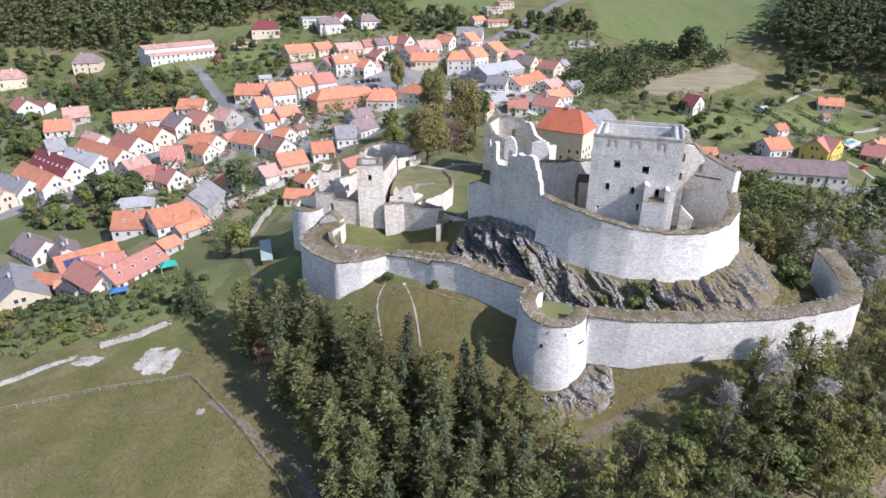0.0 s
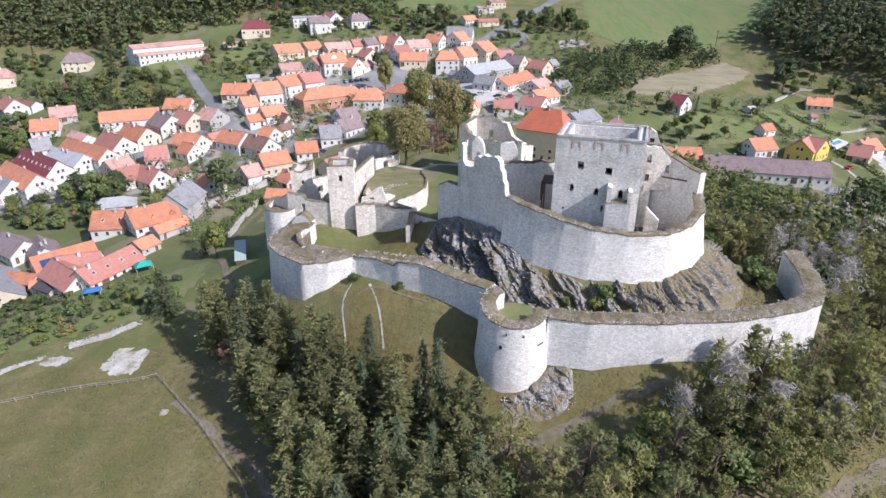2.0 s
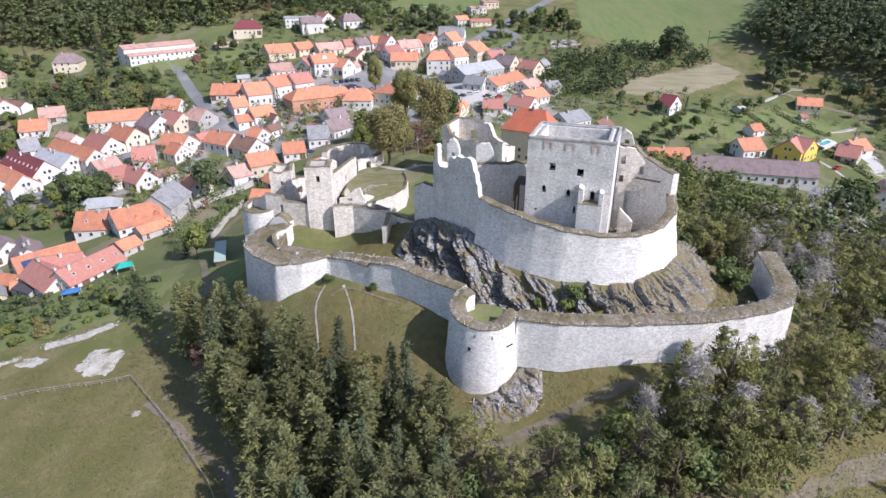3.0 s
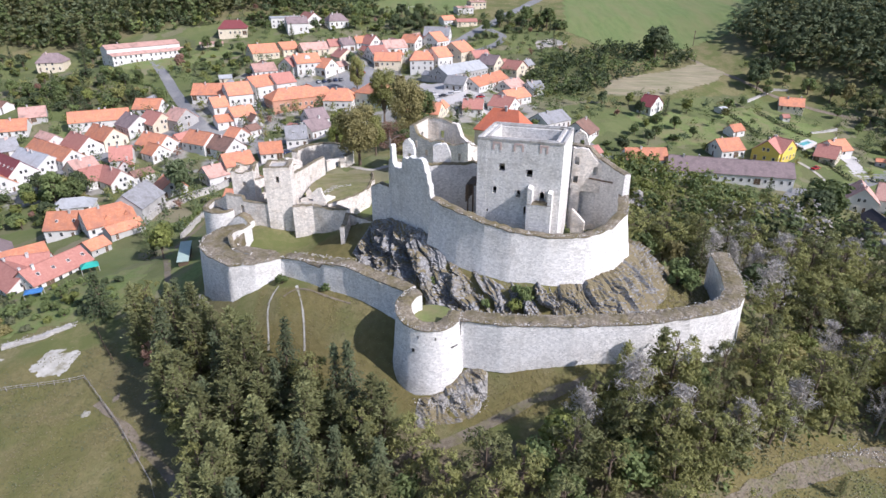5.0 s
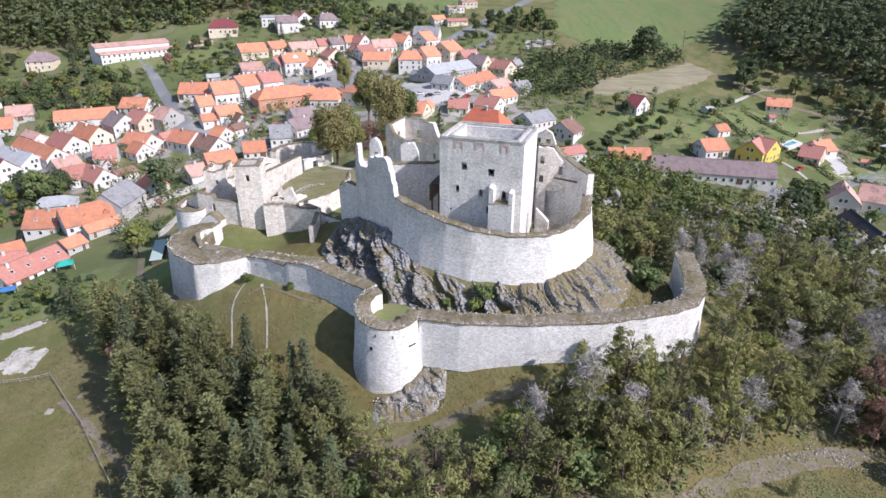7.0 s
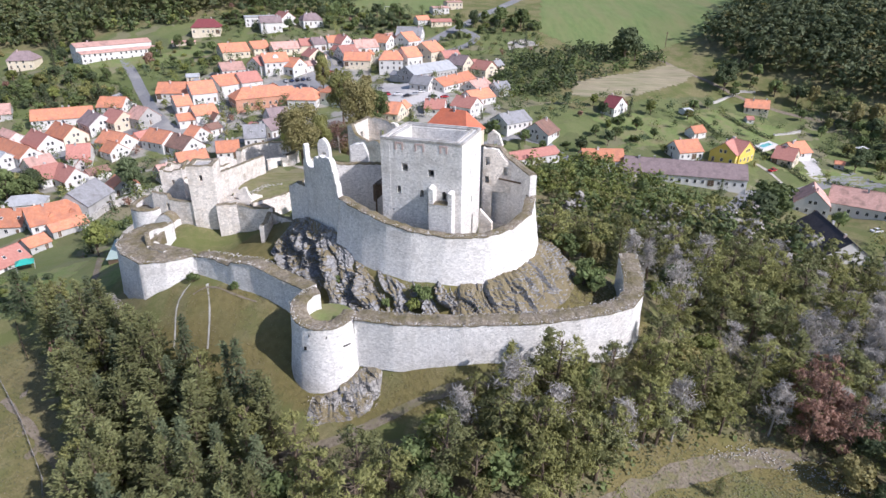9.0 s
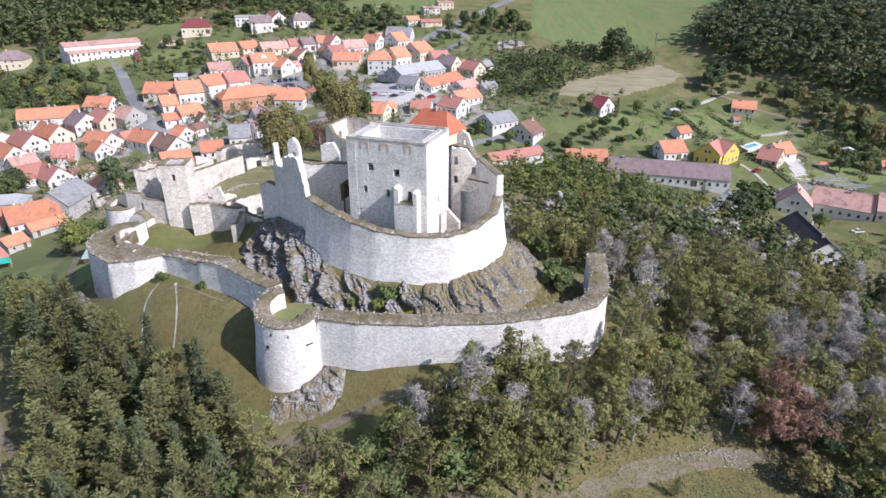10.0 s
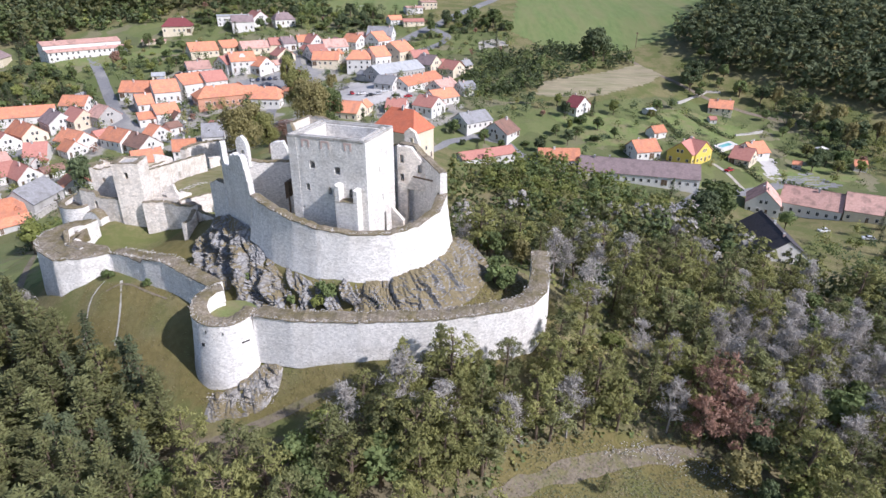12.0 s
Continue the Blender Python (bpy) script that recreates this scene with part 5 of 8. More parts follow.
def on_house(x, y, margin=1.2):
    """Whether a place lies on or close to a house."""
    for hx, hy, L, W, turn, *_ in HOUSES:
        dx, dy = x - hx, y - hy
        if abs(dx) < L + W + 3 and abs(dy) < L + W + 3:
            c, s = math.cos(radians(turn)), math.sin(radians(turn))
            if abs(dx * c + dy * s) < L + margin and abs(dy * c - dx * s) < W + margin:
                return True
    return False




def house(x, y, z, length, width, turn, eaves, ridge, roof, walls, extra=""):
    """A house with gabled or hipped roof, its ridge along its own x axis."""
    rng = random.Random(int(x * 31 + y * 17))
    storeys = "two-storey" if eaves >= 5 else "low" if ridge < 5.2 else "one-storey"
    h = tagged(new("house" if ridge > 5.2 else "outbuilding"), f"{storeys} {WALL_WORD[walls]} {'house' if ridge > 5.2 else 'outbuilding'} with {'hipped ' if extra == 'hip' else ''}{ROOF_WORD[roof]} roof", "house" if ridge > 5.2 else "shed", "houses of the town")
    z = min(z, gz(x, y) + 0.6)
    h.matrix_basis = pose(x, y, z, 0, 0, turn)
    L, W = length / 2, width / 2
    foot = -3.0
    hip = min(L * 0.8, W * 0.9) if extra == "hip" else 0.0
    if hip:
        L = length / 2 + hip
    v = [(-L, -W, foot), (L, -W, foot), (L, W, foot), (-L, W, foot), (-L, -W, eaves), (L, -W, eaves), (L, W, eaves), (-L, W, eaves)]
    f = [(0, 1, 5, 4), (2, 3, 7, 6)]
    if hip:
        f += [(1, 2, 6, 5), (3, 0, 4, 7), (4, 5, 6, 7)]
    else:
        v += [(-L, 0, ridge - 0.12), (L, 0, ridge - 0.12)]
        f += [(1, 2, 6, 9, 5), (3, 0, 4, 8, 7), (4, 5, 9, 8), (6, 7, 8, 9)]
    mesh_object("wall", v, f, WALLS[walls], h)
    # roof: two or four slopes with thickness and overhang
    o = 0.4
    k = (ridge - eaves) / W
    ez = eaves - o * k
    t = 0.22
    rl = L - hip if hip else L + 0.25
    el = L + (o if hip else 0.25)
    top = [(-el, -W - o, ez + t), (el, -W - o, ez + t), (rl, 0, ridge + t), (-rl, 0, ridge + t), (el, W + o, ez + t), (-el, W + o, ez + t)]
    rv = top + [(a, b, c - t) for a, b, c in top]
    rf = [(0, 1, 2, 3), (4, 5, 3, 2), (6, 9, 8, 7), (10, 8, 9, 11), (0, 6, 7, 1), (4, 10, 11, 5), (1, 7, 8, 2), (2, 8, 10, 4), (0, 3, 9, 6), (3, 5, 11, 9)]
    if hip:
        rf = rf[:6] + [(1, 4, 2), (5, 0, 3), (7, 8, 10), (11, 9, 6), (1, 7, 10, 4), (5, 11, 6, 0)]
    roof_ = mesh_object("roof", rv, rf, ROOFS[roof], h)
    if not hip:
        rc, rcf, rcs = [], [], []
        cuboid(rc, rcf, rcs, (-rl, -0.14, ridge + t - 0.08), (rl, 0.14, ridge + t + 0.07), 0)
        mesh_object("ridge_tiles", rc, rcf, ROOFS[roof], roof_)
    # chimneys
    if ridge > 5.2:
        for _ in range(rng.choice((1, 1, 2))):
            cx = rng.uniform(-0.75, 0.75) * rl
            cy = rng.choice((-1, 1)) * rng.uniform(0.3, 1.0)
            cv, cf, cs = [], [], []
            cuboid(cv, cf, cs, (cx - 0.35, cy - 0.3, ridge - 1.5), (cx + 0.35, cy + 0.3, ridge + 0.9), 0)
            stack = mesh_object("chimney", cv, cf, rng.choice((WALLS["w"], BRICK, WALLS["u"])), h)
            cv, cf, cs = [], [], []
            cuboid(cv, cf, cs, (cx - 0.42, cy - 0.37, ridge + 0.9), (cx + 0.42, cy + 0.37, ridge + 1.02), 0)
            mesh_object("chimney_cap", cv, cf, WALLS["u"], stack)
    # windows and doors on the sides that can be seen
    rows = [0.9, 3.5] if eaves >= 5 else [0.9]
    small = ridge < 5.2
    for turn_, span, off in ((0, L, W), (180, L, W), (90, W, L), (-90, W, L)):
        ang = radians(turn + turn_)
        if math.sin(ang) * 0.35 - math.cos(ang) > 0.55 or small and turn_:
            continue
        count = max(1, int(span * 2 / 2.9))
        door_at = rng.randrange(count)
        for r, zz in enumerate(rows):
            if zz + 1.5 > eaves:
                zz = max(0.4, eaves - 1.7)
            for i in range(count):
                u = (-1 + (2 * i + 1) / count) * span
                if r == 0 and i == door_at and count > 1:
                    me, zo = (GATE if rng.random() < 0.3 and turn_ in (0, 180) else DOOR), 0.05
                else:
                    if rng.random() < 0.12:
                        continue
                    me, zo = (SMALL_WINDOW if small else WINDOW), zz
                set_window("door" if zo < 0.1 else "window", me, h, pose(0, 0, 0, 0, 0, turn_) @ pose(u, -off - 0.02, zo))
        if turn_ in (90, -90) and not hip and ridge - eaves > 2.2:
            for u in ((-0.9, 0.9) if W > 4.2 else (0,)):
                set_window("window", SMALL_WINDOW if W < 4.6 else WINDOW, h, pose(0, 0, 0, 0, 0, turn_) @ pose(u, -off - 0.02, eaves + 0.1))
    slope = math.degrees(math.atan2(ridge - eaves, W))
    if extra == "sky":
        for i in range(max(2, int(length / 4))):
            u = -L + (i + 0.7) * length / max(2, int(length / 4))
            set_window("roof_window", SMALL_WINDOW, h, pose(u, -W * 0.62, eaves + (ridge - eaves) * 0.38 + t + 0.04, slope - 90, 0, 0))
    if extra == "dorm":
        for u in (-L * 0.1, L * 0.7):
            dv = [(u - 0.9, -W * 0.8, eaves + 0.6), (u + 0.9, -W * 0.8, eaves + 0.6), (u + 0.9, -W * 0.8, eaves + 1.7), (u - 0.9, -W * 0.8, eaves + 1.7), (u, -W * 0.8, eaves + 2.4), (u - 0.9, -W * 0.1, eaves + 1.9), (u + 0.9, -W * 0.1, eaves + 1.9), (u, -W * 0.05, eaves + 2.5)]
            mesh_object("dormer", dv, [(0, 1, 2, 4, 3), (3, 4, 7, 5), (4, 2, 6, 7), (0, 3, 5), (1, 6, 2)], ROOFS[roof], h)
    if extra == "pv":
        for i in range(4):
            pv, pf, ps = [], [], []
            cuboid(pv, pf, ps, (-L * 0.8 + i * 1.55, -0.05, 0), (-L * 0.8 + i * 1.55 + 1.45, 0.05, 2.6), 0)
            ob = mesh_object("solar_panel", pv, pf, SOLAR, h)
            ob.matrix_basis = pose(0, -W * 0.85, eaves + (ridge - eaves) * 0.15 + t + 0.08, slope - 90, 0, 0)
    if extra == "gab":
        gv = [(-1.6, -W * 0.62, eaves + 0.9), (1.6, -W * 0.62, eaves + 0.9), (1.6, -W * 0.62, eaves + 2.4), (0.8, -W * 0.62, eaves + 3.4), (-0.8, -W * 0.62, eaves + 3.4), (-1.6, -W * 0.62, eaves + 2.4)]
        gv += [(a, b + 2.0, c) for a, b, c in gv]
        mesh_object("gable_dormer", gv, [(0, 1, 2, 3, 4, 5), (11, 10, 9, 8, 7, 6)] + [(i, i + 6, (i + 1) % 6 + 6, (i + 1) % 6) for i in range(6)], WALLS["w"], h)
    HOUSES.append((x, y, L, W, turn, eaves, ridge, roof, walls))
    return h


# the town, house by house: x, y, ground, length, width, turn, eaves, ridge, roof, walls
house(-212.9, 302.2, 24.9, 16.5, 11.2, -44, 3.5, 8.0, 'r', 'w')
house(-207.9, 307.0, 26.1, 14.5, 6.0, -26, 2.6, 4.5, 'b', 'w')
house(-182.4, 293.9, 23.6, 11.4, 12.5, 29, 2.5, 6.4, 'p', 'u')
house(-183.5, 280.0, 20.2, 11.6, 12.5, 22, 2.7, 6.9, 'o', 'w')
house(-161.7, 269.8, 18.6, 14.6, 6.0, -35, 2.4, 4.5, 'p', 'w')
house(-175.2, 260.5, 15.9, 7.5, 12.5, 40, 2.7, 6.9, 'g', 'w')
house(-149.4, 252.9, 15.6, 34.1, 10.0, -34, 3.0, 6.9, 'o', 'w')
house(-153.4, 245.6, 14.3, 23.2, 11.2, -31, 2.9, 6.9, 'l', 'w')
house(-161.5, 238.9, 13.1, 32.2, 11.2, -36, 3.4, 8.5, 'x', 'w', 'sky')
house(-162.8, 227.7, 11.3, 30.5, 11.2, -37, 3.4, 8.0, 'o', 'w')
house(-168.2, 221.5, 10.3, 19.2, 11.2, -29, 3.0, 7.4, 'g', 'w')
house(-170.3, 211.6, 8.9, 12.6, 11.2, -23, 3.2, 7.4, 'p', 'c')
house(-146.2, 287.9, 22.8, 26.3, 11.2, 24, 2.9, 6.9, 'o', 'w')
house(-124.9, 297.4, 26.5, 13.1, 11.2, -2, 2.9, 6.9, 'o', 'w')
house(-124.8, 278.5, 21.9, 14.6, 12.5, -41, 3.4, 8.0, 'm', 'w')
house(-114.4, 279.0, 23.0, 13.4, 11.2, -37, 3.4, 8.0, 'r', 'c')
house(-103.0, 280.2, 24.3, 10.6, 11.2, -33, 3.5, 8.0, 'p', 'u')
house(-133.3, 267.1, 18.9, 17.0, 11.2, -34, 3.4, 8.0, 'o', 'c')
house(-140.2, 259.1, 17.1, 17.5, 11.2, -37, 3.4, 8.0, 'r', 'w')
house(-106.3, 259.3, 18.0, 15.6, 11.2, -29, 3.0, 7.4, 'o', 'w')
house(-117.0, 248.0, 15.3, 8.9, 12.5, 20, 3.0, 7.4, 'r', 'w')
house(-104.4, 252.2, 16.3, 8.2, 8.8, -33, 2.9, 6.4, 'o', 'w')
house(-128.4, 236.4, 13.2, 10.0, 12.5, 56, 3.0, 7.4, 'p', 'c')
house(-119.8, 227.9, 12.2, 8.8, 10.0, 49, 3.2, 7.4, 'r', 'w')
house(-110.4, 227.1, 12.2, 12.7, 10.0, -35, 3.0, 7.4, 'r', 'w')
house(-85.0, 194.1, 13.3, 16.1, 11.2, 88, 4.9, 9.5, 'g', 'u')
house(-90.0, 182.5, 13.1, 15.0, 11.2, 43, 3.0, 7.4, 'o', 'w', 'dorm')
house(-81.6, 176.2, 13.3, 10.9, 6.0, 51, 2.3, 4.0, 'o', 'u')
house(-84.9, 164.2, 12.5, 6.3, 7.0, 60, 2.4, 4.2, 'o', 'u')
house(-115.0, 204.9, 10.0, 7.5, 8.0, 18, 2.6, 5.0, 'l', 'w', 'hip')
house(-133.0, 175.0, 6.0, 14.5, 10.4, -33, 2.7, 6.6, 'm', 'w')
house(-121.6, 171.2, 6.3, 13.0, 8.6, -50, 2.7, 6.0, 'm', 'w')
house(-122.0, 147.6, 5.2, 20.0, 14.0, -52, 3.0, 7.6, 'g', 'c')
house(-108.6, 161.4, 8.1, 17.0, 8.4, 46, 2.6, 6.2, 'o', 'w', 'pv')
house(-116.2, 152.8, 6.4, 9.5, 5.6, -10, 2.4, 4.2, 'o', 'w')
house(-88.6, 149.4, 11.4, 18.0, 8.8, 67, 2.6, 6.0, 'r', 'w', 'sky')
house(-98.6, 146.8, 9.9, 16.0, 9.4, -36, 2.7, 6.0, 'r', 'w')
house(-100.4, 156.6, 9.6, 11.0, 6.4, 20, 2.5, 5.4, 'r', 'w')
house(-108.2, 147.8, 7.9, 4.2, 4.0, 20, 2.0, 3.2, 'o', 'c')
house(-103.4, 144.2, 8.6, 7.0, 4.2, -25, 2.2, 3.0, 'd', 'u')
house(-104.4, 183.2, 10.8, 10.5, 11.2, 8, 3.2, 7.4, 'o', 'w', 'sky')
house(-96.3, 307.1, 31.7, 17.7, 12.5, 3, 3.0, 7.4, 'o', 'w')
house(-96.6, 329.4, 36.3, 6.6, 6.0, 19, 2.2, 3.5, 'l', 'c')
house(-82.2, 302.5, 30.9, 12.0, 13.8, 33, 4.7, 9.5, 'o', 'w')
house(-88.8, 292.2, 28.4, 7.5, 11.2, 35, 3.0, 6.9, 'o', 'w')
house(-75.8, 284.7, 25.9, 10.9, 10.0, 41, 2.7, 6.4, 'o', 'w')
house(-82.5, 279.0, 24.3, 7.5, 8.0, 34, 2.6, 5.0, 'o', 'w')
house(-74.1, 313.9, 32.9, 13.5, 12.5, 52, 4.7, 9.0, 'o', 'w')
house(-64.0, 320.1, 33.3, 11.5, 11.2, 43, 4.7, 9.0, 'r', 'w')
house(-53.5, 303.9, 28.9, 16.2, 13.0, 34, 4.6, 9.0, 'o', 'k', 'hip')
house(-42.6, 312.7, 29.9, 7.5, 10.0, 22, 2.9, 6.4, 'o', 'k', 'hip')
house(-31.1, 307.3, 28.1, 8.1, 15.0, -2, 3.8, 8.5, 'o', 'w', 'hip')
house(-11.5, 308.7, 29.0, 10.7, 14.0, -28, 5.7, 9.5, 'o', 'v', 'hip')
house(-43.3, 258.4, 21.1, 9.1, 11.2, 16, 3.5, 8.0, 'g', 'w', 'sky')
house(-37.4, 268.8, 22.5, 12.4, 11.2, 54, 3.4, 7.4, 'm', 'w')
house(-39.9, 283.4, 24.0, 9.9, 11.2, 36, 3.4, 7.4, 'm', 'w')
house(-62.7, 234.1, 15.9, 11.6, 11.2, 35, 4.2, 8.0, 'o', 'c')
house(-51.6, 245.8, 18.7, 9.2, 10.0, 19, 2.9, 6.4, 'o', 'w')
house(-70.0, 226.9, 14.4, 8.5, 10.0, 45, 3.0, 6.4, 'p', 'w')
house(-52.4, 219.1, 14.8, 7.5, 8.8, -42, 2.5, 5.8, 'o', 'w')
house(-52.7, 205.8, 12.9, 10.9, 7.0, -7, 2.6, 5.0, 'o', 'c')
house(-86.2, 260.0, 18.8, 14.0, 11.2, -28, 3.2, 7.4, 'o', 'w')
house(-73.5, 253.7, 18.0, 13.5, 11.2, -35, 3.0, 7.4, 'b', 'w')
house(-71.8, 264.2, 20.0, 7.5, 10.0, -33, 3.0, 6.9, 'o', 'w')
house(-83.9, 217.2, 12.6, 9.3, 10.0, -48, 2.9, 6.4, 'o', 'w')
house(-213.6, 368.7, 37.0, 7.8, 15.0, 14, 5.0, 9.5, 'm', 'c', 'hip')
house(-242.4, 340.5, 32.9, 7.5, 13.8, 31, 4.4, 8.5, 'p', 'c', 'hip')
house(-116.3, 411.4, 53.4, 9.7, 15.0, 13, 4.0, 8.5, 'x', 'c', 'hip')
house(-76.4, 419.4, 54.9, 13.7, 13.8, 21, 4.9, 8.5, 'm', 'w')
house(-70.0, 431.8, 58.1, 13.8, 11.2, -49, 3.2, 7.4, 'r', 'w')
house(-51.6, 429.9, 57.2, 7.5, 12.5, 28, 3.4, 7.4, 'm', 'w', 'hip')
house(-87.3, 371.3, 43.9, 16.2, 13.8, 34, 3.2, 7.4, 'o', 'c')
house(-74.3, 379.5, 45.3, 10.7, 11.2, 41, 2.7, 6.4, 'o', 'c')
house(-57.9, 379.0, 45.0, 17.0, 11.2, 32, 2.9, 6.4, 'p', 'c')
house(-46.4, 385.4, 46.2, 8.1, 11.2, 25, 2.9, 6.4, 'r', 'c')
house(-39.0, 385.2, 46.0, 8.0, 10.0, 34, 3.9, 7.4, 'm', 'w')
house(-78.6, 339.4, 38.2, 12.6, 11.2, 33, 2.9, 6.4, 'p', 'w')
house(-56.0, 346.7, 38.8, 13.8, 13.0, 28, 5.9, 10.0, 'o', 'w', 'gab')
house(-62.5, 348.8, 39.4, 16.4, 11.2, 59, 3.4, 7.4, 'r', 'w')
house(-43.8, 345.4, 37.9, 7.5, 11.2, -34, 4.2, 8.5, 'o', 'w')
house(-37.9, 367.6, 42.1, 11.3, 11.2, -53, 2.9, 6.9, 'r', 'c')
house(-30.5, 391.6, 47.4, 7.5, 8.8, 23, 2.9, 6.4, 'o', 'w')
house(-23.4, 388.9, 46.7, 9.1, 10.0, -43, 3.4, 8.0, 'r', 'w')
house(-9.3, 382.4, 45.1, 14.6, 11.2, 29, 3.4, 7.4, 'p', 'w')
house(-18.7, 372.8, 42.8, 11.2, 11.2, 37, 3.4, 7.4, 'r', 'w')
house(2.0, 392.3, 47.3, 11.6, 11.2, -32, 3.2, 7.4, 'o', 'w')
house(-10.7, 364.0, 39.9, 15.7, 11.2, -2, 3.5, 7.4, 'o', 'c')
house(9.1, 359.8, 38.6, 7.5, 14.0, 3, 5.9, 10.0, 'o', 'w', 'hip')
house(19.0, 366.2, 40.6, 11.0, 12.5, 41, 4.7, 9.5, 'o', 'w')
house(30.4, 376.3, 42.7, 16.1, 13.8, 61, 4.5, 9.5, 'o', 'c')
house(16.3, 394.0, 47.5, 11.9, 12.5, 55, 3.7, 8.5, 'o', 'w')
house(17.9, 403.6, 49.8, 16.5, 12.5, -9, 3.7, 8.5, 'g', 'w')
house(24.1, 435.2, 57.9, 9.2, 8.0, 30, 2.6, 5.0, 'o', 'w')
house(37.3, 432.3, 57.1, 14.3, 6.0, 14, 2.4, 4.0, 'r', 'c')
house(30.8, 346.6, 36.2, 35.1, 13.8, 48, 3.5, 7.4, 'l', 'u')
house(49.8, 363.4, 37.5, 11.8, 11.2, -36, 3.7, 8.5, 'm', 'c')
house(43.3, 373.2, 40.9, 11.2, 11.2, 26, 3.0, 6.4, 'r', 'c')
house(63.8, 359.4, 35.9, 11.1, 11.2, -42, 3.2, 7.4, 'r', 'c')
house(29.3, 317.1, 34.6, 10.9, 10.0, -23, 3.0, 6.4, 'g', 'w')
house(44.7, 328.4, 33.7, 33.0, 11.2, 57, 3.0, 6.4, 'o', 'w')
house(58.2, 327.4, 31.4, 15.2, 11.2, 53, 2.9, 6.4, 'p', 'w')
house(70.8, 327.9, 30.2, 9.2, 11.2, 33, 2.9, 6.4, 'g', 'w')
house(57.6, 307.0, 29.8, 15.4, 11.2, 40, 2.9, 6.4, 'o', 'w')
house(51.8, 292.0, 28.0, 11.9, 11.2, -36, 3.4, 7.4, 'r', 'w')
house(36.5, 287.3, 28.6, 9.5, 11.2, -7, 2.9, 6.4, 'r', 'w')
house(13.2, 274.9, 28.8, 16.9, 12.5, -15, 3.4, 7.4, 'o', 'c')
house(72.6, 280.1, 23.7, 15.8, 12.5, 37, 3.2, 6.9, 'g', 'w')
house(85.7, 272.4, 21.0, 12.9, 13.8, 57, 2.7, 7.4, 'b', 'w')
house(77.1, 242.7, 18.2, 26.0, 8.0, 28, 2.8, 5.0, 'r', 'w')
house(109.1, 248.3, 15.3, 17.6, 11.2, -1, 2.9, 6.4, 'o', 'w')
house(140.5, 236.5, 12.3, 47.7, 13.0, -15, 3.7, 8.0, 'm', 'w')
house(149.4, 260.8, 15.2, 12.1, 11.2, 16, 3.4, 7.4, 'o', 'w')
house(161.6, 280.7, 19.2, 7.5, 6.0, 25, 2.6, 5.0, 'o', 'w')
house(167.4, 256.6, 14.7, 12.8, 11.2, 47, 4.5, 9.0, 'r', 'y')
house(172.0, 256.7, 14.7, 8.3, 12.5, 127, 4.5, 9.0, 'r', 'y')
house(127.7, 304.0, 25.6, 7.5, 12.5, -46, 3.5, 8.0, 'x', 'w')
house(194.4, 257.9, 13.3, 8.8, 11.2, -42, 2.7, 6.9, 'r', 'c')
house(203.0, 267.6, 13.8, 9.9, 11.2, 17, 2.7, 6.4, 'o', 'w')
house(207.4, 318.1, 23.6, 11.7, 11.2, -24, 2.5, 5.8, 'o', 'c')
house(198.0, 304.4, 20.7, 3.5, 4.0, -1, 1.8, 3.0, 'r', 'w')
house(249.9, 261.0, 9.2, 5.2, 6.0, -16, 2.4, 4.5, 'o', 'u')
house(205.1, 218.9, 5.1, 21.2, 13.0, -34, 4.0, 9.0, 'p', 'w')
house(224.6, 207.2, 6.3, 24.3, 13.0, -28, 4.0, 9.0, 'p', 'c')
house(186.5, 220.0, 5.5, 13.0, 12.0, -117, 4.2, 9.4, 'p', 'w')
house(166.8, 175.5, 9.0, 26.1, 13.8, -98, 3.0, 8.0, 'd', 'w')
house(220.6, 259.7, 10.4, 3.7, 4.0, -30, 2.0, 3.0, 'o', 'u')
house(-36.2, 227.3, 18.8, 11.1, 8.0, 52, 2.4, 5.0, 'r', 'c')
house(165.2, 305.9, 24.3, 4.6, 5.0, 27, 2.2, 3.0, 'l', 'w')
# the church with its steep roof, and the long school
church = house(44.6, 212.0, 29.8, 10.0, 13.0, -32, 11.0, 17.6, 'e', 'c', 'hip')
church.name = "church"
tagged(church, "cream church with a steep orange hipped roof", "church")
house(-157.6, 366.9, 42.6, 43.0, 8.5, 49.5, 8.4, 10.2, 'p', 'w')
house(-152.0, 362.2, 42.6, 43.5, 7.0, 49.5, 5.2, 6.2, 'p', 'w')
house(-125.0, 392.0, 47.0, 14.0, 5.0, 20, 2.6, 3.4, 'p', 'c')
house(-86.0, 432.0, 56.0, 22.0, 12.0, 22, 6.4, 6.9, 'l', 'w')
house(36.0, 458.0, 61.0, 12.0, 9.0, 20, 6.0, 6.8, 'p', 'w')
house(46.0, 474.0, 64.0, 12.0, 9.0, 20, 6.0, 6.8, 'p', 'c')


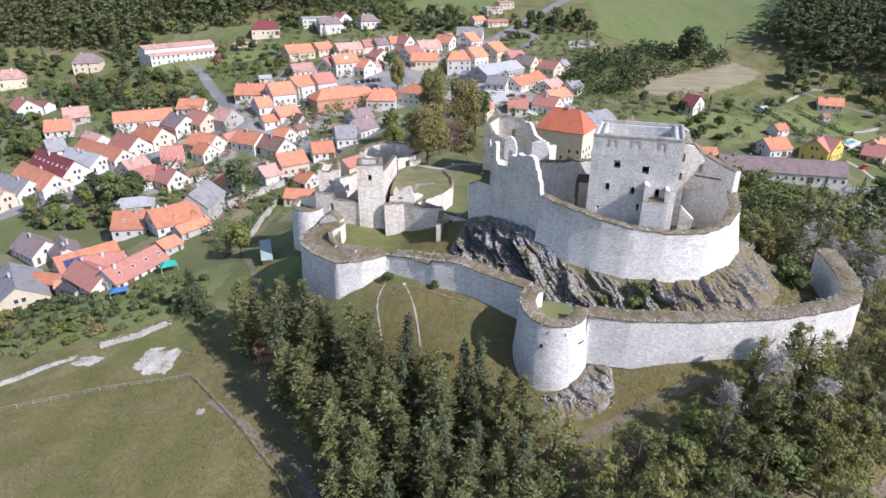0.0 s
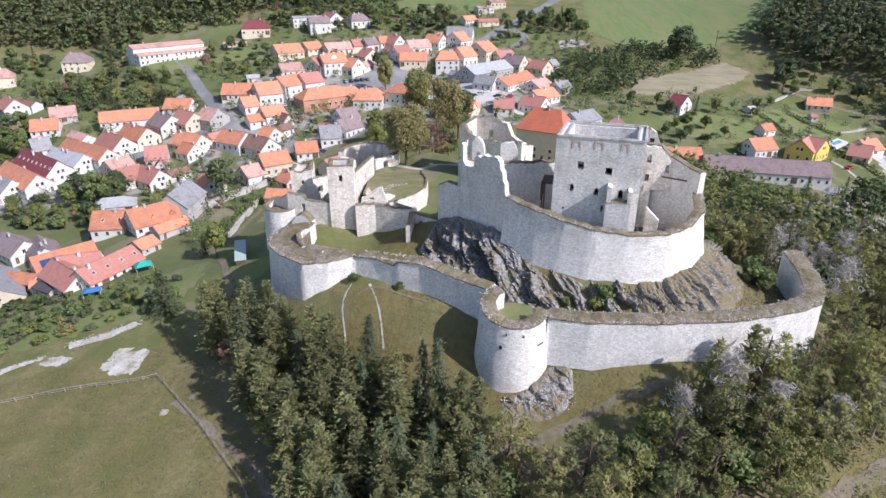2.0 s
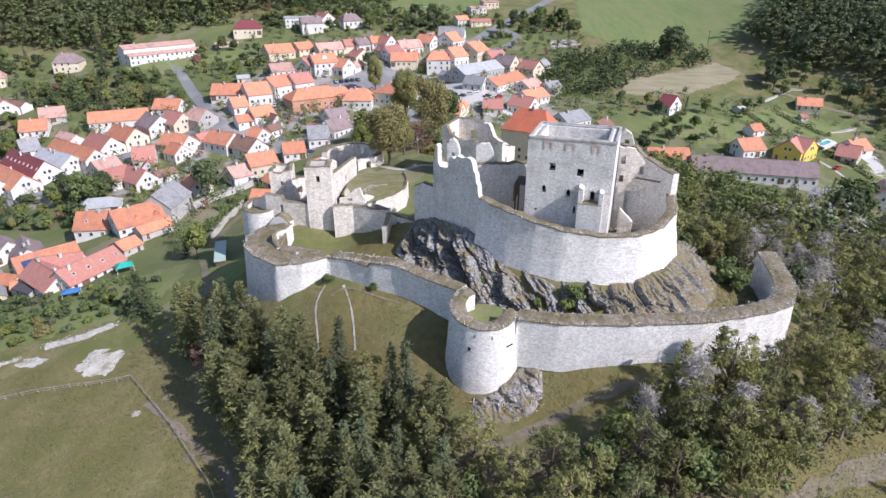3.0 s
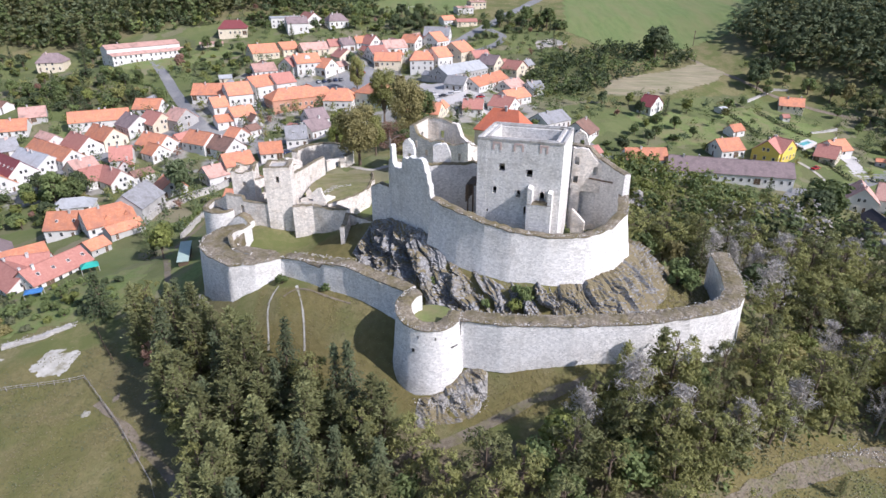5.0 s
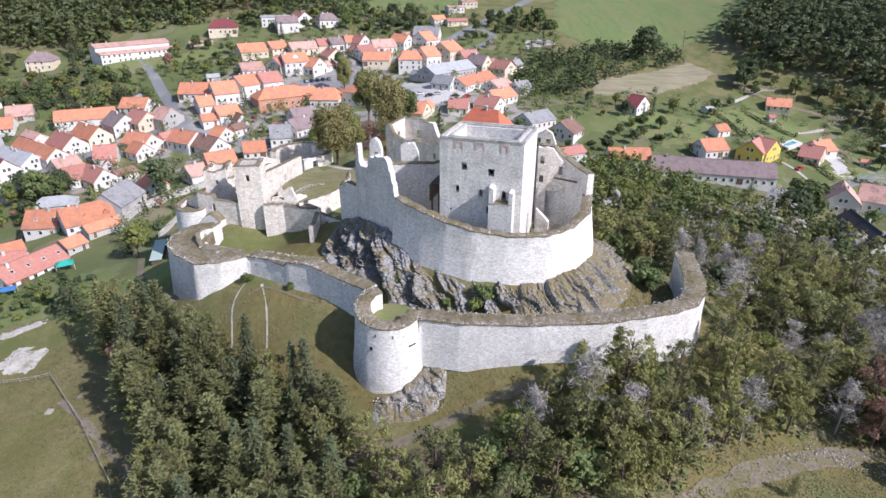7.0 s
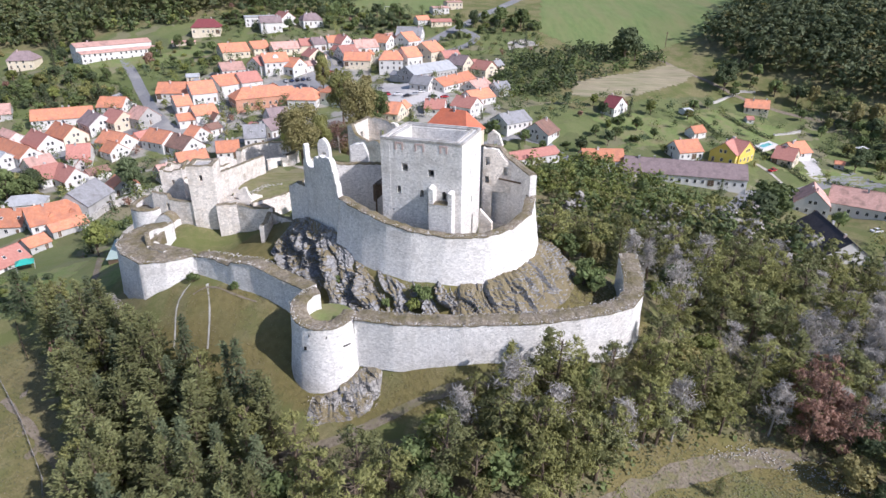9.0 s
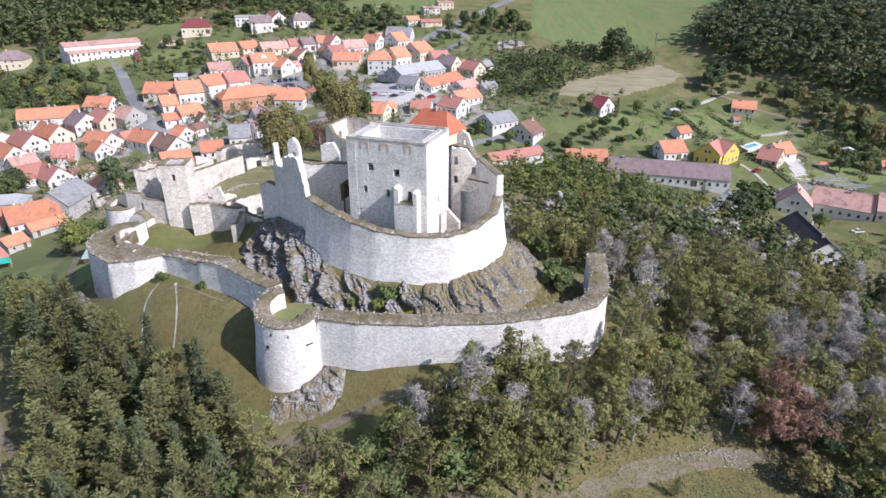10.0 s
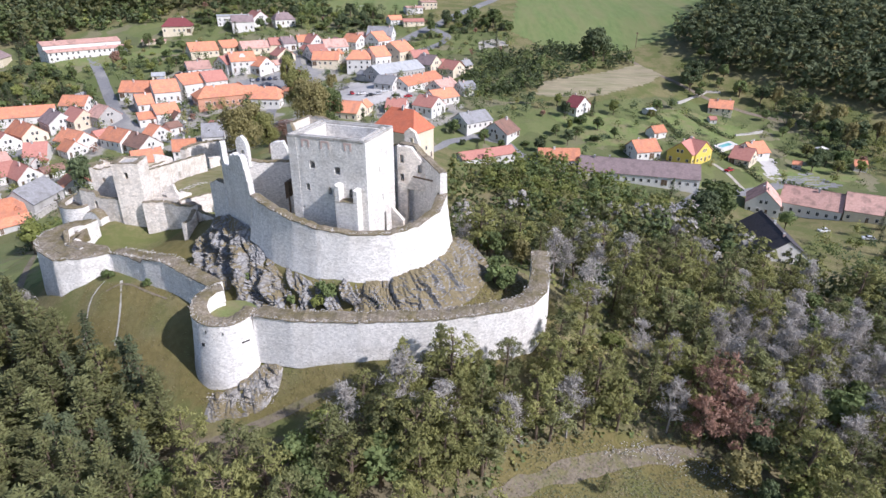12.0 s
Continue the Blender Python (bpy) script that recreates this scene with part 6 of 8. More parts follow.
# wings and sheds in the yards behind the houses of the old streets
CORE = [(-180, 205), (-150, 200), (-100, 215), (-60, 250), (-20, 265), (50, 262), (90, 300), (70, 380), (0, 395), (-90, 345), (-110, 300), (-170, 290)]
yard_rng = random.Random(12)
for hx, hy, hl, hw, ht, he, hr, hroof, hwall in list(HOUSES):
    if not inside(CORE, hx, hy) or hr < 5.5 or yard_rng.random() < 0.25:
        continue
    c, s_ = math.cos(radians(ht)), math.sin(radians(ht))
    for side, end in ((1, 1), (1, -1), (-1, 1), (-1, -1)):
        wl, ww = yard_rng.uniform(5, 9), yard_rng.uniform(4.6, 6.2)
        u, v = end * (hl - ww / 2), side * (hw + wl / 2 - 0.3)
        wx, wy = hx + u * c - v * s_, hy + u * s_ + v * c
        outer_ = [(wx + side * f * wl / 2 * -s_ + g * ww / 2 * c, wy + side * f * wl / 2 * c + g * ww / 2 * s_) for f in (-0.4, 0.2, 1) for g in (-1, 1)]
        if any(on_house(a, b, 0.6) for a, b in outer_) or any((a - q) ** 2 + (b - r) ** 2 < (w + 0.8) ** 2 for a, b in outer_ for q, r, w in ROADS):
            continue
        if any(inside(k, a, b) for k in ([(-57, 330), (-41, 322), (-20, 330), (-12, 355), (-28, 362), (-39, 342)], [(0, 312), (10, 296), (19, 290), (35, 301), (44, 309), (30, 322), (7, 340)]) for a, b in outer_):
            continue
        low_e = min(he, 2.9) * yard_rng.uniform(0.85, 1.0)
        house(wx, wy, gz(wx, wy) + 0.1, wl, ww, ht + 90, low_e, low_e + yard_rng.uniform(1.7, 2.6), yard_rng.choice((hroof, hroof, "p", "r", "b", "g")), hwall)
        break


def car(x, y, turn, paint, word):
    """A small parked car: body, cabin glass and four wheels."""
    c = tagged(new("car"), f"small {word} car parked on the asphalt", "car", "parked cars")
    c.matrix_basis = pose(x, y, gz(x, y) + 0.12, 0, 0, turn)
    prof = [(-2.1, 0.35), (-2.1, 0.8), (-1.9, 0.92), (-1.0, 0.95), (1.0, 0.98), (1.85, 0.95), (2.1, 0.75), (2.1, 0.35)]
    k = len(prof)
    v = [(a, s * 0.85, b) for s in (-1, 1) for a, b in prof]
    mesh_object("body", v, [tuple(range(k))[::-1], tuple(range(k, 2 * k))] + [(i, (i + 1) % k, (i + 1) % k + k, i + k) for i in range(k)], paint, c)
    cab = [(-1.1, 0.93), (-0.55, 1.42), (0.9, 1.45), (1.75, 0.95)]
    v = [(a, s * (0.8 if b < 1 else 0.66), b) for s in (-1, 1) for a, b in cab]
    mesh_object("cabin", v, [(3, 2, 1, 0), (4, 5, 6, 7), (0, 1, 5, 4), (2, 3, 7, 6)], GLASS, c)
    mesh_object("roof_panel", [(-0.55, -0.66, 1.43), (0.9, -0.66, 1.46), (0.9, 0.66, 1.46), (-0.55, 0.66, 1.43), (-0.5, -0.6, 1.49), (0.85, -0.6, 1.51), (0.85, 0.6, 1.51), (-0.5, 0.6, 1.49)], [(4, 5, 6, 7), (0, 1, 5, 4), (1, 2, 6, 5), (2, 3, 7, 6), (3, 0, 4, 7)], paint, c)
    for wx in (-1.3, 1.3):
        for wy in (-0.8, 0.8):
            v = [(wx + 0.32 * math.cos(a), wy + s * 0.1, 0.32 + 0.32 * math.sin(a)) for s in (-1, 1) for a in [2 * math.pi * i / 10 for i in range(10)]]
            wheel = mesh_object("wheel", v, [tuple(range(10))[::-1], tuple(range(10, 20))] + [(i, (i + 1) % 10, (i + 1) % 10 + 10, i + 10) for i in range(10)], DARK, c)
            side_ = 0.105 if wy > 0 else -0.105
            mesh_object("rim", [(wx + 0.2 * math.cos(2 * math.pi * i / 8), wy + side_ * k, 0.32 + 0.2 * math.sin(2 * math.pi * i / 8)) for k in (0.9, 1.05) for i in range(8)], [tuple(range(8)), tuple(range(15, 7, -1))] + [(i, (i + 1) % 8, (i + 1) % 8 + 8, i + 8) for i in range(8)], FRAME, wheel)
    return c


PAINTS = {"white": (0.75, 0.75, 0.75), "silver": (0.45, 0.46, 0.48), "dark blue": (0.03, 0.05, 0.12), "black": (0.03, 0.03, 0.035), "red": (0.45, 0.03, 0.04), "grey": (0.2, 0.2, 0.21)}
PAINTS = {k: surface("car_paint_" + k.replace(" ", "_"), tuple(c * 0.9 for c in v), v, 1.0, 0.3) for k, v in PAINTS.items()}
for i, w in enumerate(("silver", "dark blue", "black", "dark blue", "grey")):
    car(-47 + i * 2.9, 333 + i * 1.3, 115, PAINTS[w], w)
# ---- trees ----
def quads(centres, size, rng, flat=0.0, aspect=0.6):
    """Small leaf sprays: one four-cornered piece of random lean for each centre."""
    c = np.asarray(centres, float)
    m = len(c)
    u = rng.normal(size=(m, 3))
    u /= np.linalg.norm(u, axis=1)[:, None]
    w = rng.normal(size=(m, 3))
    w[:, 2] *= 1 - flat
    w -= u * np.sum(u * w, 1)[:, None]
    w /= np.linalg.norm(w, axis=1)[:, None] + 1e-9
    s = size * rng.uniform(0.6, 1.35, (m, 1))
    u, w = u * s * 0.5, w * s * 0.5 * aspect
    return np.stack([c - u - w * 0.4, c - w, c + u + w * 0.3, c + w], 1).reshape(-1, 3)


def facing(centres, outs, size, rng, jitter=0.55, aspect=0.75):
    """Leaf sprays that turn their face outwards from the crown."""
    c, nrm = np.asarray(centres, float), np.asarray(outs, float)
    m = len(c)
    nrm = nrm / (np.linalg.norm(nrm, axis=1)[:, None] + 1e-9) + rng.normal(0, jitter, (m, 3))
    nrm /= np.linalg.norm(nrm, axis=1)[:, None] + 1e-9
    u = rng.normal(size=(m, 3))
    u -= nrm * np.sum(u * nrm, 1)[:, None]
    u /= np.linalg.norm(u, axis=1)[:, None] + 1e-9
    w = np.cross(nrm, u)
    s = size * rng.uniform(0.6, 1.35, (m, 1))
    u, w = u * s * 0.5, w * s * 0.5 * aspect
    return np.stack([c - u - w * 0.4, c - w, c + u + w * 0.3, c + w], 1).reshape(-1, 3)


def sprigs(centres, ways, size, rng, aspect=0.42, tilt=0.45):
    """Needle sprays: long pieces that point along their limb and lie nearly level."""
    c, u = np.asarray(centres, float), np.asarray(ways, float)
    u = u + rng.normal(0, 0.38, u.shape)
    u /= np.linalg.norm(u, axis=1)[:, None] + 1e-9
    w = np.cross(u, np.array([0.0, 0, 1])) + rng.normal(0, tilt, u.shape)
    w -= u * np.sum(u * w, 1)[:, None]
    w /= np.linalg.norm(w, axis=1)[:, None] + 1e-9
    s = size * rng.uniform(0.6, 1.3, (len(c), 1))
    u, w = u * s * 0.5, w * s * 0.5 * aspect
    return np.stack([c - u, c - w, c + u, c + w], 1).reshape(-1, 3)


def cloud_mesh(name, verts, mat):
    k = len(verts) // 4
    me = bpy.data.meshes.new(name)
    me.vertices.add(4 * k)
    me.vertices.foreach_set("co", verts.ravel())
    me.loops.add(4 * k)
    me.loops.foreach_set("vertex_index", np.arange(4 * k))
    me.polygons.add(k)
    me.polygons.foreach_set("loop_start", np.arange(0, 4 * k, 4))
    me.materials.append(mat)
    me.update(calc_edges=True)
    return me


def tube(verts, faces, pts, radii, sides=6):
    b = len(verts)
    for (x, y, z), r in zip(pts, radii):
        verts += [(x + r * math.cos(2 * math.pi * i / sides), y + r * math.sin(2 * math.pi * i / sides), z) for i in range(sides)]
    for k in range(len(pts) - 1):
        faces += [(b + k * sides + i, b + k * sides + (i + 1) % sides, b + (k + 1) * sides + (i + 1) % sides, b + (k + 1) * sides + i) for i in range(sides)]


def conifer(H, R, seed, start=0.25, sprays=5, size=0.55, blunt=True):
    """Pine or spruce with a pointed crown: tapered trunk, whorls of limbs, needle sprays in clumps along them."""
    rng = np.random.default_rng(seed)
    v, f, c, ways = [], [], [], []
    bend = rng.normal(0, 0.25, 2)
    axis = lambda t: (bend[0] * math.sin(t * 2.5), bend[1] * math.sin(t * 2.1), H * t)
    ts = np.linspace(0, 1, 7)
    tube(v, f, [axis(t) if t > 0 else (0, 0, -1.0) for t in ts], [0.020 * H * (1 - t) ** 0.8 + 0.03 for t in ts])
    t = start
    while t < 0.985:
        g = (t - start) / (1 - start)
        reach = R * (min(1.0, 0.55 + g * 2.2) * (1.0 - g) ** 0.62 if blunt else 1.02 - g) * rng.uniform(0.72, 1.15)
        x0, y0, z0 = axis(t)
        turn0 = rng.uniform(0, 2 * math.pi)
        arms = int(rng.integers(4, 7))
        for b in range(arms):
            a = turn0 + 2 * math.pi * b / arms + rng.normal(0, 0.25)
            r = max(0.3, reach * rng.uniform(0.55, 1.15))
            rise = rng.uniform(-0.15, 0.22) * r + (0.22 * r if blunt else -0.25 * r)
            e = (x0 + r * math.cos(a), y0 + r * math.sin(a), z0 + rise)
            tube(v, f, [(x0, y0, z0), e], [0.05, 0.015], 3)
            for q in np.linspace(0.40, 1.0, max(2, int(r / 0.48))):
                m = np.array([x0 + (e[0] - x0) * q, y0 + (e[1] - y0) * q, z0 + (e[2] - z0) * q])
                c.append(m + rng.normal(0, 1, (sprays, 3)) * np.array([0.22, 0.22, 0.12]))
                ways.append(np.repeat([[math.cos(a), math.sin(a), 0.3 if blunt else -0.2]], sprays, 0))
        t += rng.uniform(0.45, 0.72) / H
    c.append(np.array([bend[0] * 0.6, bend[1] * 0.86, H]) + rng.normal(0, 0.12, (10, 3)))
    ways.append(np.repeat([[0, 0, 1.0]], 10, 0))
    return v, f, sprigs(np.concatenate(c), np.concatenate(ways), size, rng, 0.36)


def scots(H, R, seed, base=0.34, pads=44):
    """An open-grown pine: bare lower trunk, crooked limbs, rounded pads of needles with gaps between them."""
    rng = np.random.default_rng(seed)
    v, f, c, outs = [], [], [], []
    bend = rng.normal(0, 0.5, 2)
    axis = lambda t: np.array([bend[0] * math.sin(t * 2.4), bend[1] * math.sin(t * 2.0), H * t])
    ts = np.linspace(0, 0.95, 7)
    tube(v, f, [tuple(axis(t)) if t > 0 else (0, 0, -1.0) for t in ts], [0.019 * H * (1 - t) ** 0.7 + 0.03 for t in ts])
    for i in range(pads):
        g = (i + rng.uniform(0, 1)) / pads
        t = base + (0.99 - base) * g
        wide_ = R * math.sqrt(max(0.06, 1 - ((g - 0.34) / 0.74) ** 2))
        a, r = rng.uniform(0, 2 * math.pi), wide_ * rng.uniform(0.35, 1.0)
        root = axis(max(base * 0.8, t - 0.10))
        p = axis(t) + np.array([r * math.cos(a), r * math.sin(a), rng.uniform(-0.2, 0.5)])
        mid = (root + p) / 2 + np.array([0, 0, -0.15 * r])
        tube(v, f, [tuple(root), tuple(mid), tuple(p)], [0.07, 0.045, 0.015], 3)
        lr = rng.uniform(0.62, 1.1) * (1.05 - 0.35 * g)
        m = int(46 * (lr / 0.75) ** 2)
        d = rng.normal(size=(m, 3))
        d /= np.linalg.norm(d, axis=1)[:, None]
        d *= lr * rng.uniform(0.5, 1.1, (m, 1)) * np.array([1, 1, 0.62])
        c.append(p + d)
        outs.append(d / lr + np.array([0, 0, 0.35]) + 0.4 * (p - axis(t)) / max(0.3, r))
    return v, f, facing(np.concatenate(c), np.concatenate(outs), 0.52, rng, 0.55, 0.36)


def broadleaf(H, R, seed, density=1.0, size=0.55, base=0.28):
    """A leafy tree: trunk that forks into limbs, leaves in uneven lobes with gaps."""
    rng = np.random.default_rng(seed)
    v, f, c, outs = [], [], [], []
    fork = H * base
    tube(v, f, [(0, 0, -1.0), (0.05, 0, fork * 0.6), (0.1, 0.05, fork)], [0.03 * H + 0.05, 0.024 * H, 0.02 * H])
    lobes = int(9 + R * 3.5)
    for i in range(lobes):
        a, g = rng.uniform(0, 2 * math.pi), rng.uniform(0, 1) ** 0.8
        zz = fork + (H - fork) * (0.15 + 0.75 * g)
        rad = R * math.sqrt(max(0.05, 1 - ((g - 0.35) / 0.75) ** 2)) * rng.uniform(0.45, 0.85)
        p = np.array([rad * math.cos(a), rad * math.sin(a), zz])
        tube(v, f, [(0.1, 0.05, fork * rng.uniform(0.8, 1.1)), tuple(p * np.array([0.55, 0.55, 1]) + np.array([0, 0, -0.3])), tuple(p)], [0.012 * H, 0.007 * H, 0.02], 4)
        lr = R * rng.uniform(0.28, 0.46)
        m = int(70 * density * (lr / 1.2) ** 1.6) + 24
        d = rng.normal(size=(m, 3))
        d /= np.linalg.norm(d, axis=1)[:, None]
        d *= (lr * rng.uniform(0.55, 1.08, (m, 1)) * np.array([1, 1, 0.8]))
        c.append(p + d)
        outs.append(d / lr + 0.7 * (p + d - np.array([0, 0, (fork + H) * 0.5])) / R)
    return v, f, facing(np.concatenate(c), np.concatenate(outs), size, rng)


def bare(H, seed, twigs=1.0):
    """A leafless tree: trunk, limbs and a haze of thin twigs."""
    rng = np.random.default_rng(seed)
    v, f, c = [], [], []
    tube(v, f, [(0, 0, -1), (0.1, 0, H * 0.5), (0.2, 0.1, H)], [0.16, 0.1, 0.02])
    for i in range(34):
        t = rng.uniform(0.3, 0.98)
        a, r = rng.uniform(0, 2 * math.pi), (1.1 - t) * H * 0.34 * rng.uniform(0.5, 1.2) + 0.4
        p, e = (0.15 * t, 0.08 * t, H * t), (r * math.cos(a), r * math.sin(a), H * t + r * rng.uniform(0.1, 0.8))
        tube(v, f, [p, e], [0.055, 0.015], 3)
        for q in np.linspace(0.3, 1, 5):
            c.append(np.array(p) * (1 - q) + np.array(e) * q + rng.normal(0, 0.28, (int(7 * twigs), 3)))
    return v, f, quads(np.concatenate(c), 0.75, rng, 0.0, 0.13)


TREE_LABEL = {"pine": "green pine with a clumpy open crown", "spruce": "dark green conical spruce", "olive": "olive-green pine with a sunlit crown", "green": "leafy green broadleaf tree", "lime": "yellow-green leafy tree with a rounded crown", "autumn": "tree with yellow-brown autumn leaves", "rust": "withered tree with rust-brown foliage", "grey": "bare grey leafless tree", "dark": "dark green leafy tree", "bush": "low green bush"}
MASTERS = {}


def master(kind, shape, seed):
    """The first tree of its kind and shape; the others are copies of it."""
    leaf = LEAF[kind]
    if shape == "pine":
        v, f, q = conifer(11.0, 2.75, seed, 0.10, 8)
    elif shape == "scots":
        v, f, q = scots(11.0, 3.3, seed)
    elif shape == "spruce":
        v, f, q = conifer(12.0, 2.9, seed, 0.05, 8, 0.55, blunt=False)
    elif shape == "leafy":
        v, f, q = broadleaf(11.0, 4.0, seed, 0.42, 0.92)
    elif shape == "grand":
        v, f, q = broadleaf(20.0, 7.0, seed, 0.9, 0.66, 0.2)
    elif shape == "bare":
        v, f, q = bare(10.0, seed)
    else:
        v, f, q = broadleaf(3.0, 1.9, seed, 0.7, 0.56, 0.12)
    t = new({"bush": "bush", "pine": "pine_tree", "scots": "pine_tree", "spruce": "spruce_tree", "leafy": "broadleaf_tree", "grand": "broadleaf_tree", "bare": "bare_tree"}[shape])
    mesh_object("trunk", v, f, BARK_GREY if shape == "bare" else BARK, t)
    crown = new("crown", cloud_mesh("crown", q, leaf))
    crown.parent = t
    label = ("olive-green leafy broadleaf tree" if shape in ("leafy", "grand") and kind in ("olive", "pine", "turf") else TREE_LABEL[kind]) if shape != "bush" else ("low bush with " + {"green": "green", "dark": "dark green", "lime": "yellow-green", "autumn": "brownish"}.get(kind, "dull") + " leaves")
    tagged(t, label, "bush" if shape == "bush" else "tree")
    return t


COUNT, SURPLUS = {}, []


def plant(x, y, kind, shape, height, seed=None, group="", wide=1.0):
    rng = random.Random(int(x * 97 + y * 61))
    key = (kind, shape, rng.randrange(3) if seed is None else seed)
    full = {"pine": 11.0, "scots": 11.0, "spruce": 12.0, "leafy": 11.0, "grand": 20.0, "bare": 10.0, "bush": 3.0}[shape]
    s = height / full
    m = pose(x, y, gz(x, y) - 0.1, rng.uniform(-3, 3), rng.uniform(-3, 3), rng.uniform(0, 360))
    if key not in MASTERS:
        MASTERS[key] = t = master(kind, shape, key[2] * 7 + len(kind))
        t.matrix_basis = m
    else:
        t = copy_thing(MASTERS[key], m)
    t.matrix_basis = m @ Matrix.Diagonal((s * wide, s * wide, s, 1))
    if group:
        t["group"] = group
    COUNT[shape] = COUNT.get(shape, 0) + 1
    return t


def wood(poly, gap, choices, group, seed, keep_off=()):
    """Trees at random, none nearer to another than the gap, within an outline. choices: weight, kind, shape, lowest, highest."""
    rng = random.Random(seed)
    xs, ys = [p[0] for p in poly], [p[1] for p in poly]
    put, cells = [], {}
    for _ in range(int((max(xs) - min(xs)) * (max(ys) - min(ys)) / gap ** 2 * 6)):
        x, y = rng.uniform(min(xs), max(xs)), rng.uniform(min(ys), max(ys))
        key = (int(x // gap), int(y // gap))
        near = [q for i in (-1, 0, 1) for j in (-1, 0, 1) for q in cells.get((key[0] + i, key[1] + j), ())]
        if not inside(poly, x, y) or any((x - a) ** 2 + (y - b) ** 2 < gap * gap for a, b in near):
            continue
        if any(inside(k, x, y) for k in keep_off):
            continue
        if on_house(x, y, 1.5):
            continue
        if any((x - a) ** 2 + (y - b) ** 2 < (r + 1.6) ** 2 for a, b, r in ROADS):
            continue
        cells.setdefault(key, []).append((x, y))
        put.append((x, y))
    for x, y in put:
        w, kind, shape, lo, hi = rng.choices(choices, [c[0] for c in choices])[0]
        if COUNT.get(shape, 0) >= 285:
            SURPLUS.append((x, y, kind, shape, rng.uniform(lo, hi)))
            continue
        plant(x, y, kind, shape, rng.uniform(lo, hi), group=group, wide=rng.uniform(0.85, 1.2) if shape != "bush" else rng.uniform(0.7, 1.7))
    return len(put)


PATHSIDE = [(18, 66), (30, 68), (42, 74), (50, 79), (58, 82), (58, 88), (18, 82)]
EAST_PART = [(16, 40), (70, 40), (70, 90), (16, 90)]
wood(PINEWOOD, 3.7, [(6, "pine", "pine", 12.5, 17), (2.0, "spruce", "spruce", 12, 17), (0.9, "olive", "scots", 11, 14), (0.3, "grey", "bare", 6, 9), (0.15, "rust", "scots", 6, 9)], "pines below the castle", 3, [EAST_PART])
wood([(16, 50), (60, 50), (62, 60), (50, 70), (40, 75), (22, 75.5), (16, 79)], 4.6, [(4, "olive", "scots", 11, 15), (1.6, "pine", "scots", 11, 15), (1.4, "green", "leafy", 6, 10), (0.8, "lime", "leafy", 5, 8), (0.8, "grey", "bare", 8, 11)], "pines below the castle", 33, [PATHSIDE])
NEARWOOD = [(46, 81), (44, 72), (62, 60), (66, 64), (74, 74), (92, 81), (104, 80), (112, 66), (170, 55), (190, 80), (178, 130), (140, 136), (64, 150), (72, 126), (88, 116), (87, 96), (74, 87), (60, 84)]
wood(NEARWOOD, 5.5, [(4.4, "olive", "scots", 11, 15.5), (1.8, "pine", "scots", 11, 15), (1.2, "pine", "pine", 10, 14), (1.0, "dark", "leafy", 7, 10), (3.4, "grey", "bare", 10, 14), (0.7, "autumn", "leafy", 6, 9), (1.4, "green", "leafy", 6, 10), (0.5, "lime", "leafy", 5, 8)], "wood on the castle hill", 4, [PATHSIDE])
wood([(44, 81), (44, 71), (58, 64), (68, 72), (76, 76), (92, 81.5), (88, 94), (74, 86), (60, 83)], 5.2, [(5, "olive", "scots", 10, 14), (2, "pine", "scots", 9, 13), (0.7, "grey", "bare", 6, 9), (1, "dark", "bush", 2, 4)], "wood on the castle hill", 14, [PATHSIDE])
for x, y, h in ((105.5, 80, 12), (110, 83, 14), (112.5, 78.5, 13), (108, 87, 12), (113.5, 91, 13)):
    plant(x, y, "rust", "scots", h, group="wood on the castle hill")
wood([(114, 84), (168, 62), (186, 84), (174, 122), (124, 118), (112, 100)], 6.0, [(5, "grey", "bare", 9, 14)], "wood on the castle hill", 44)
for x, y, h in ((60, 66.6, 12), (64, 70, 13), (68.5, 73.2, 12), (57, 70.5, 13), (62, 75, 12), (54, 67.5, 12), (73, 76.5, 11)):
    plant(x, y, "olive", "scots", h, group="wood on the castle hill")
for x, y, h in ((53, 82, 11), (51, 79.5, 9), (66, 83, 9.5), (63, 81.5, 8)):
    plant(x, y, "olive", "pine", h, group="wood on the castle hill")
for x, y, kind, shape, h in ((86, 69.5, "pine", "pine", 4.5), (120, 73, "green", "leafy", 7.5), (124, 77, "green", "leafy", 7), (112, 68.5, "dark", "leafy", 5), (117, 65, "olive", "scots", 8), (109, 63, "green", "leafy", 6), (68, 62, "olive", "scots", 9), (64.5, 58.5, "pine", "scots", 10)):
    plant(x, y, kind, shape, h, group="wood on the castle hill")
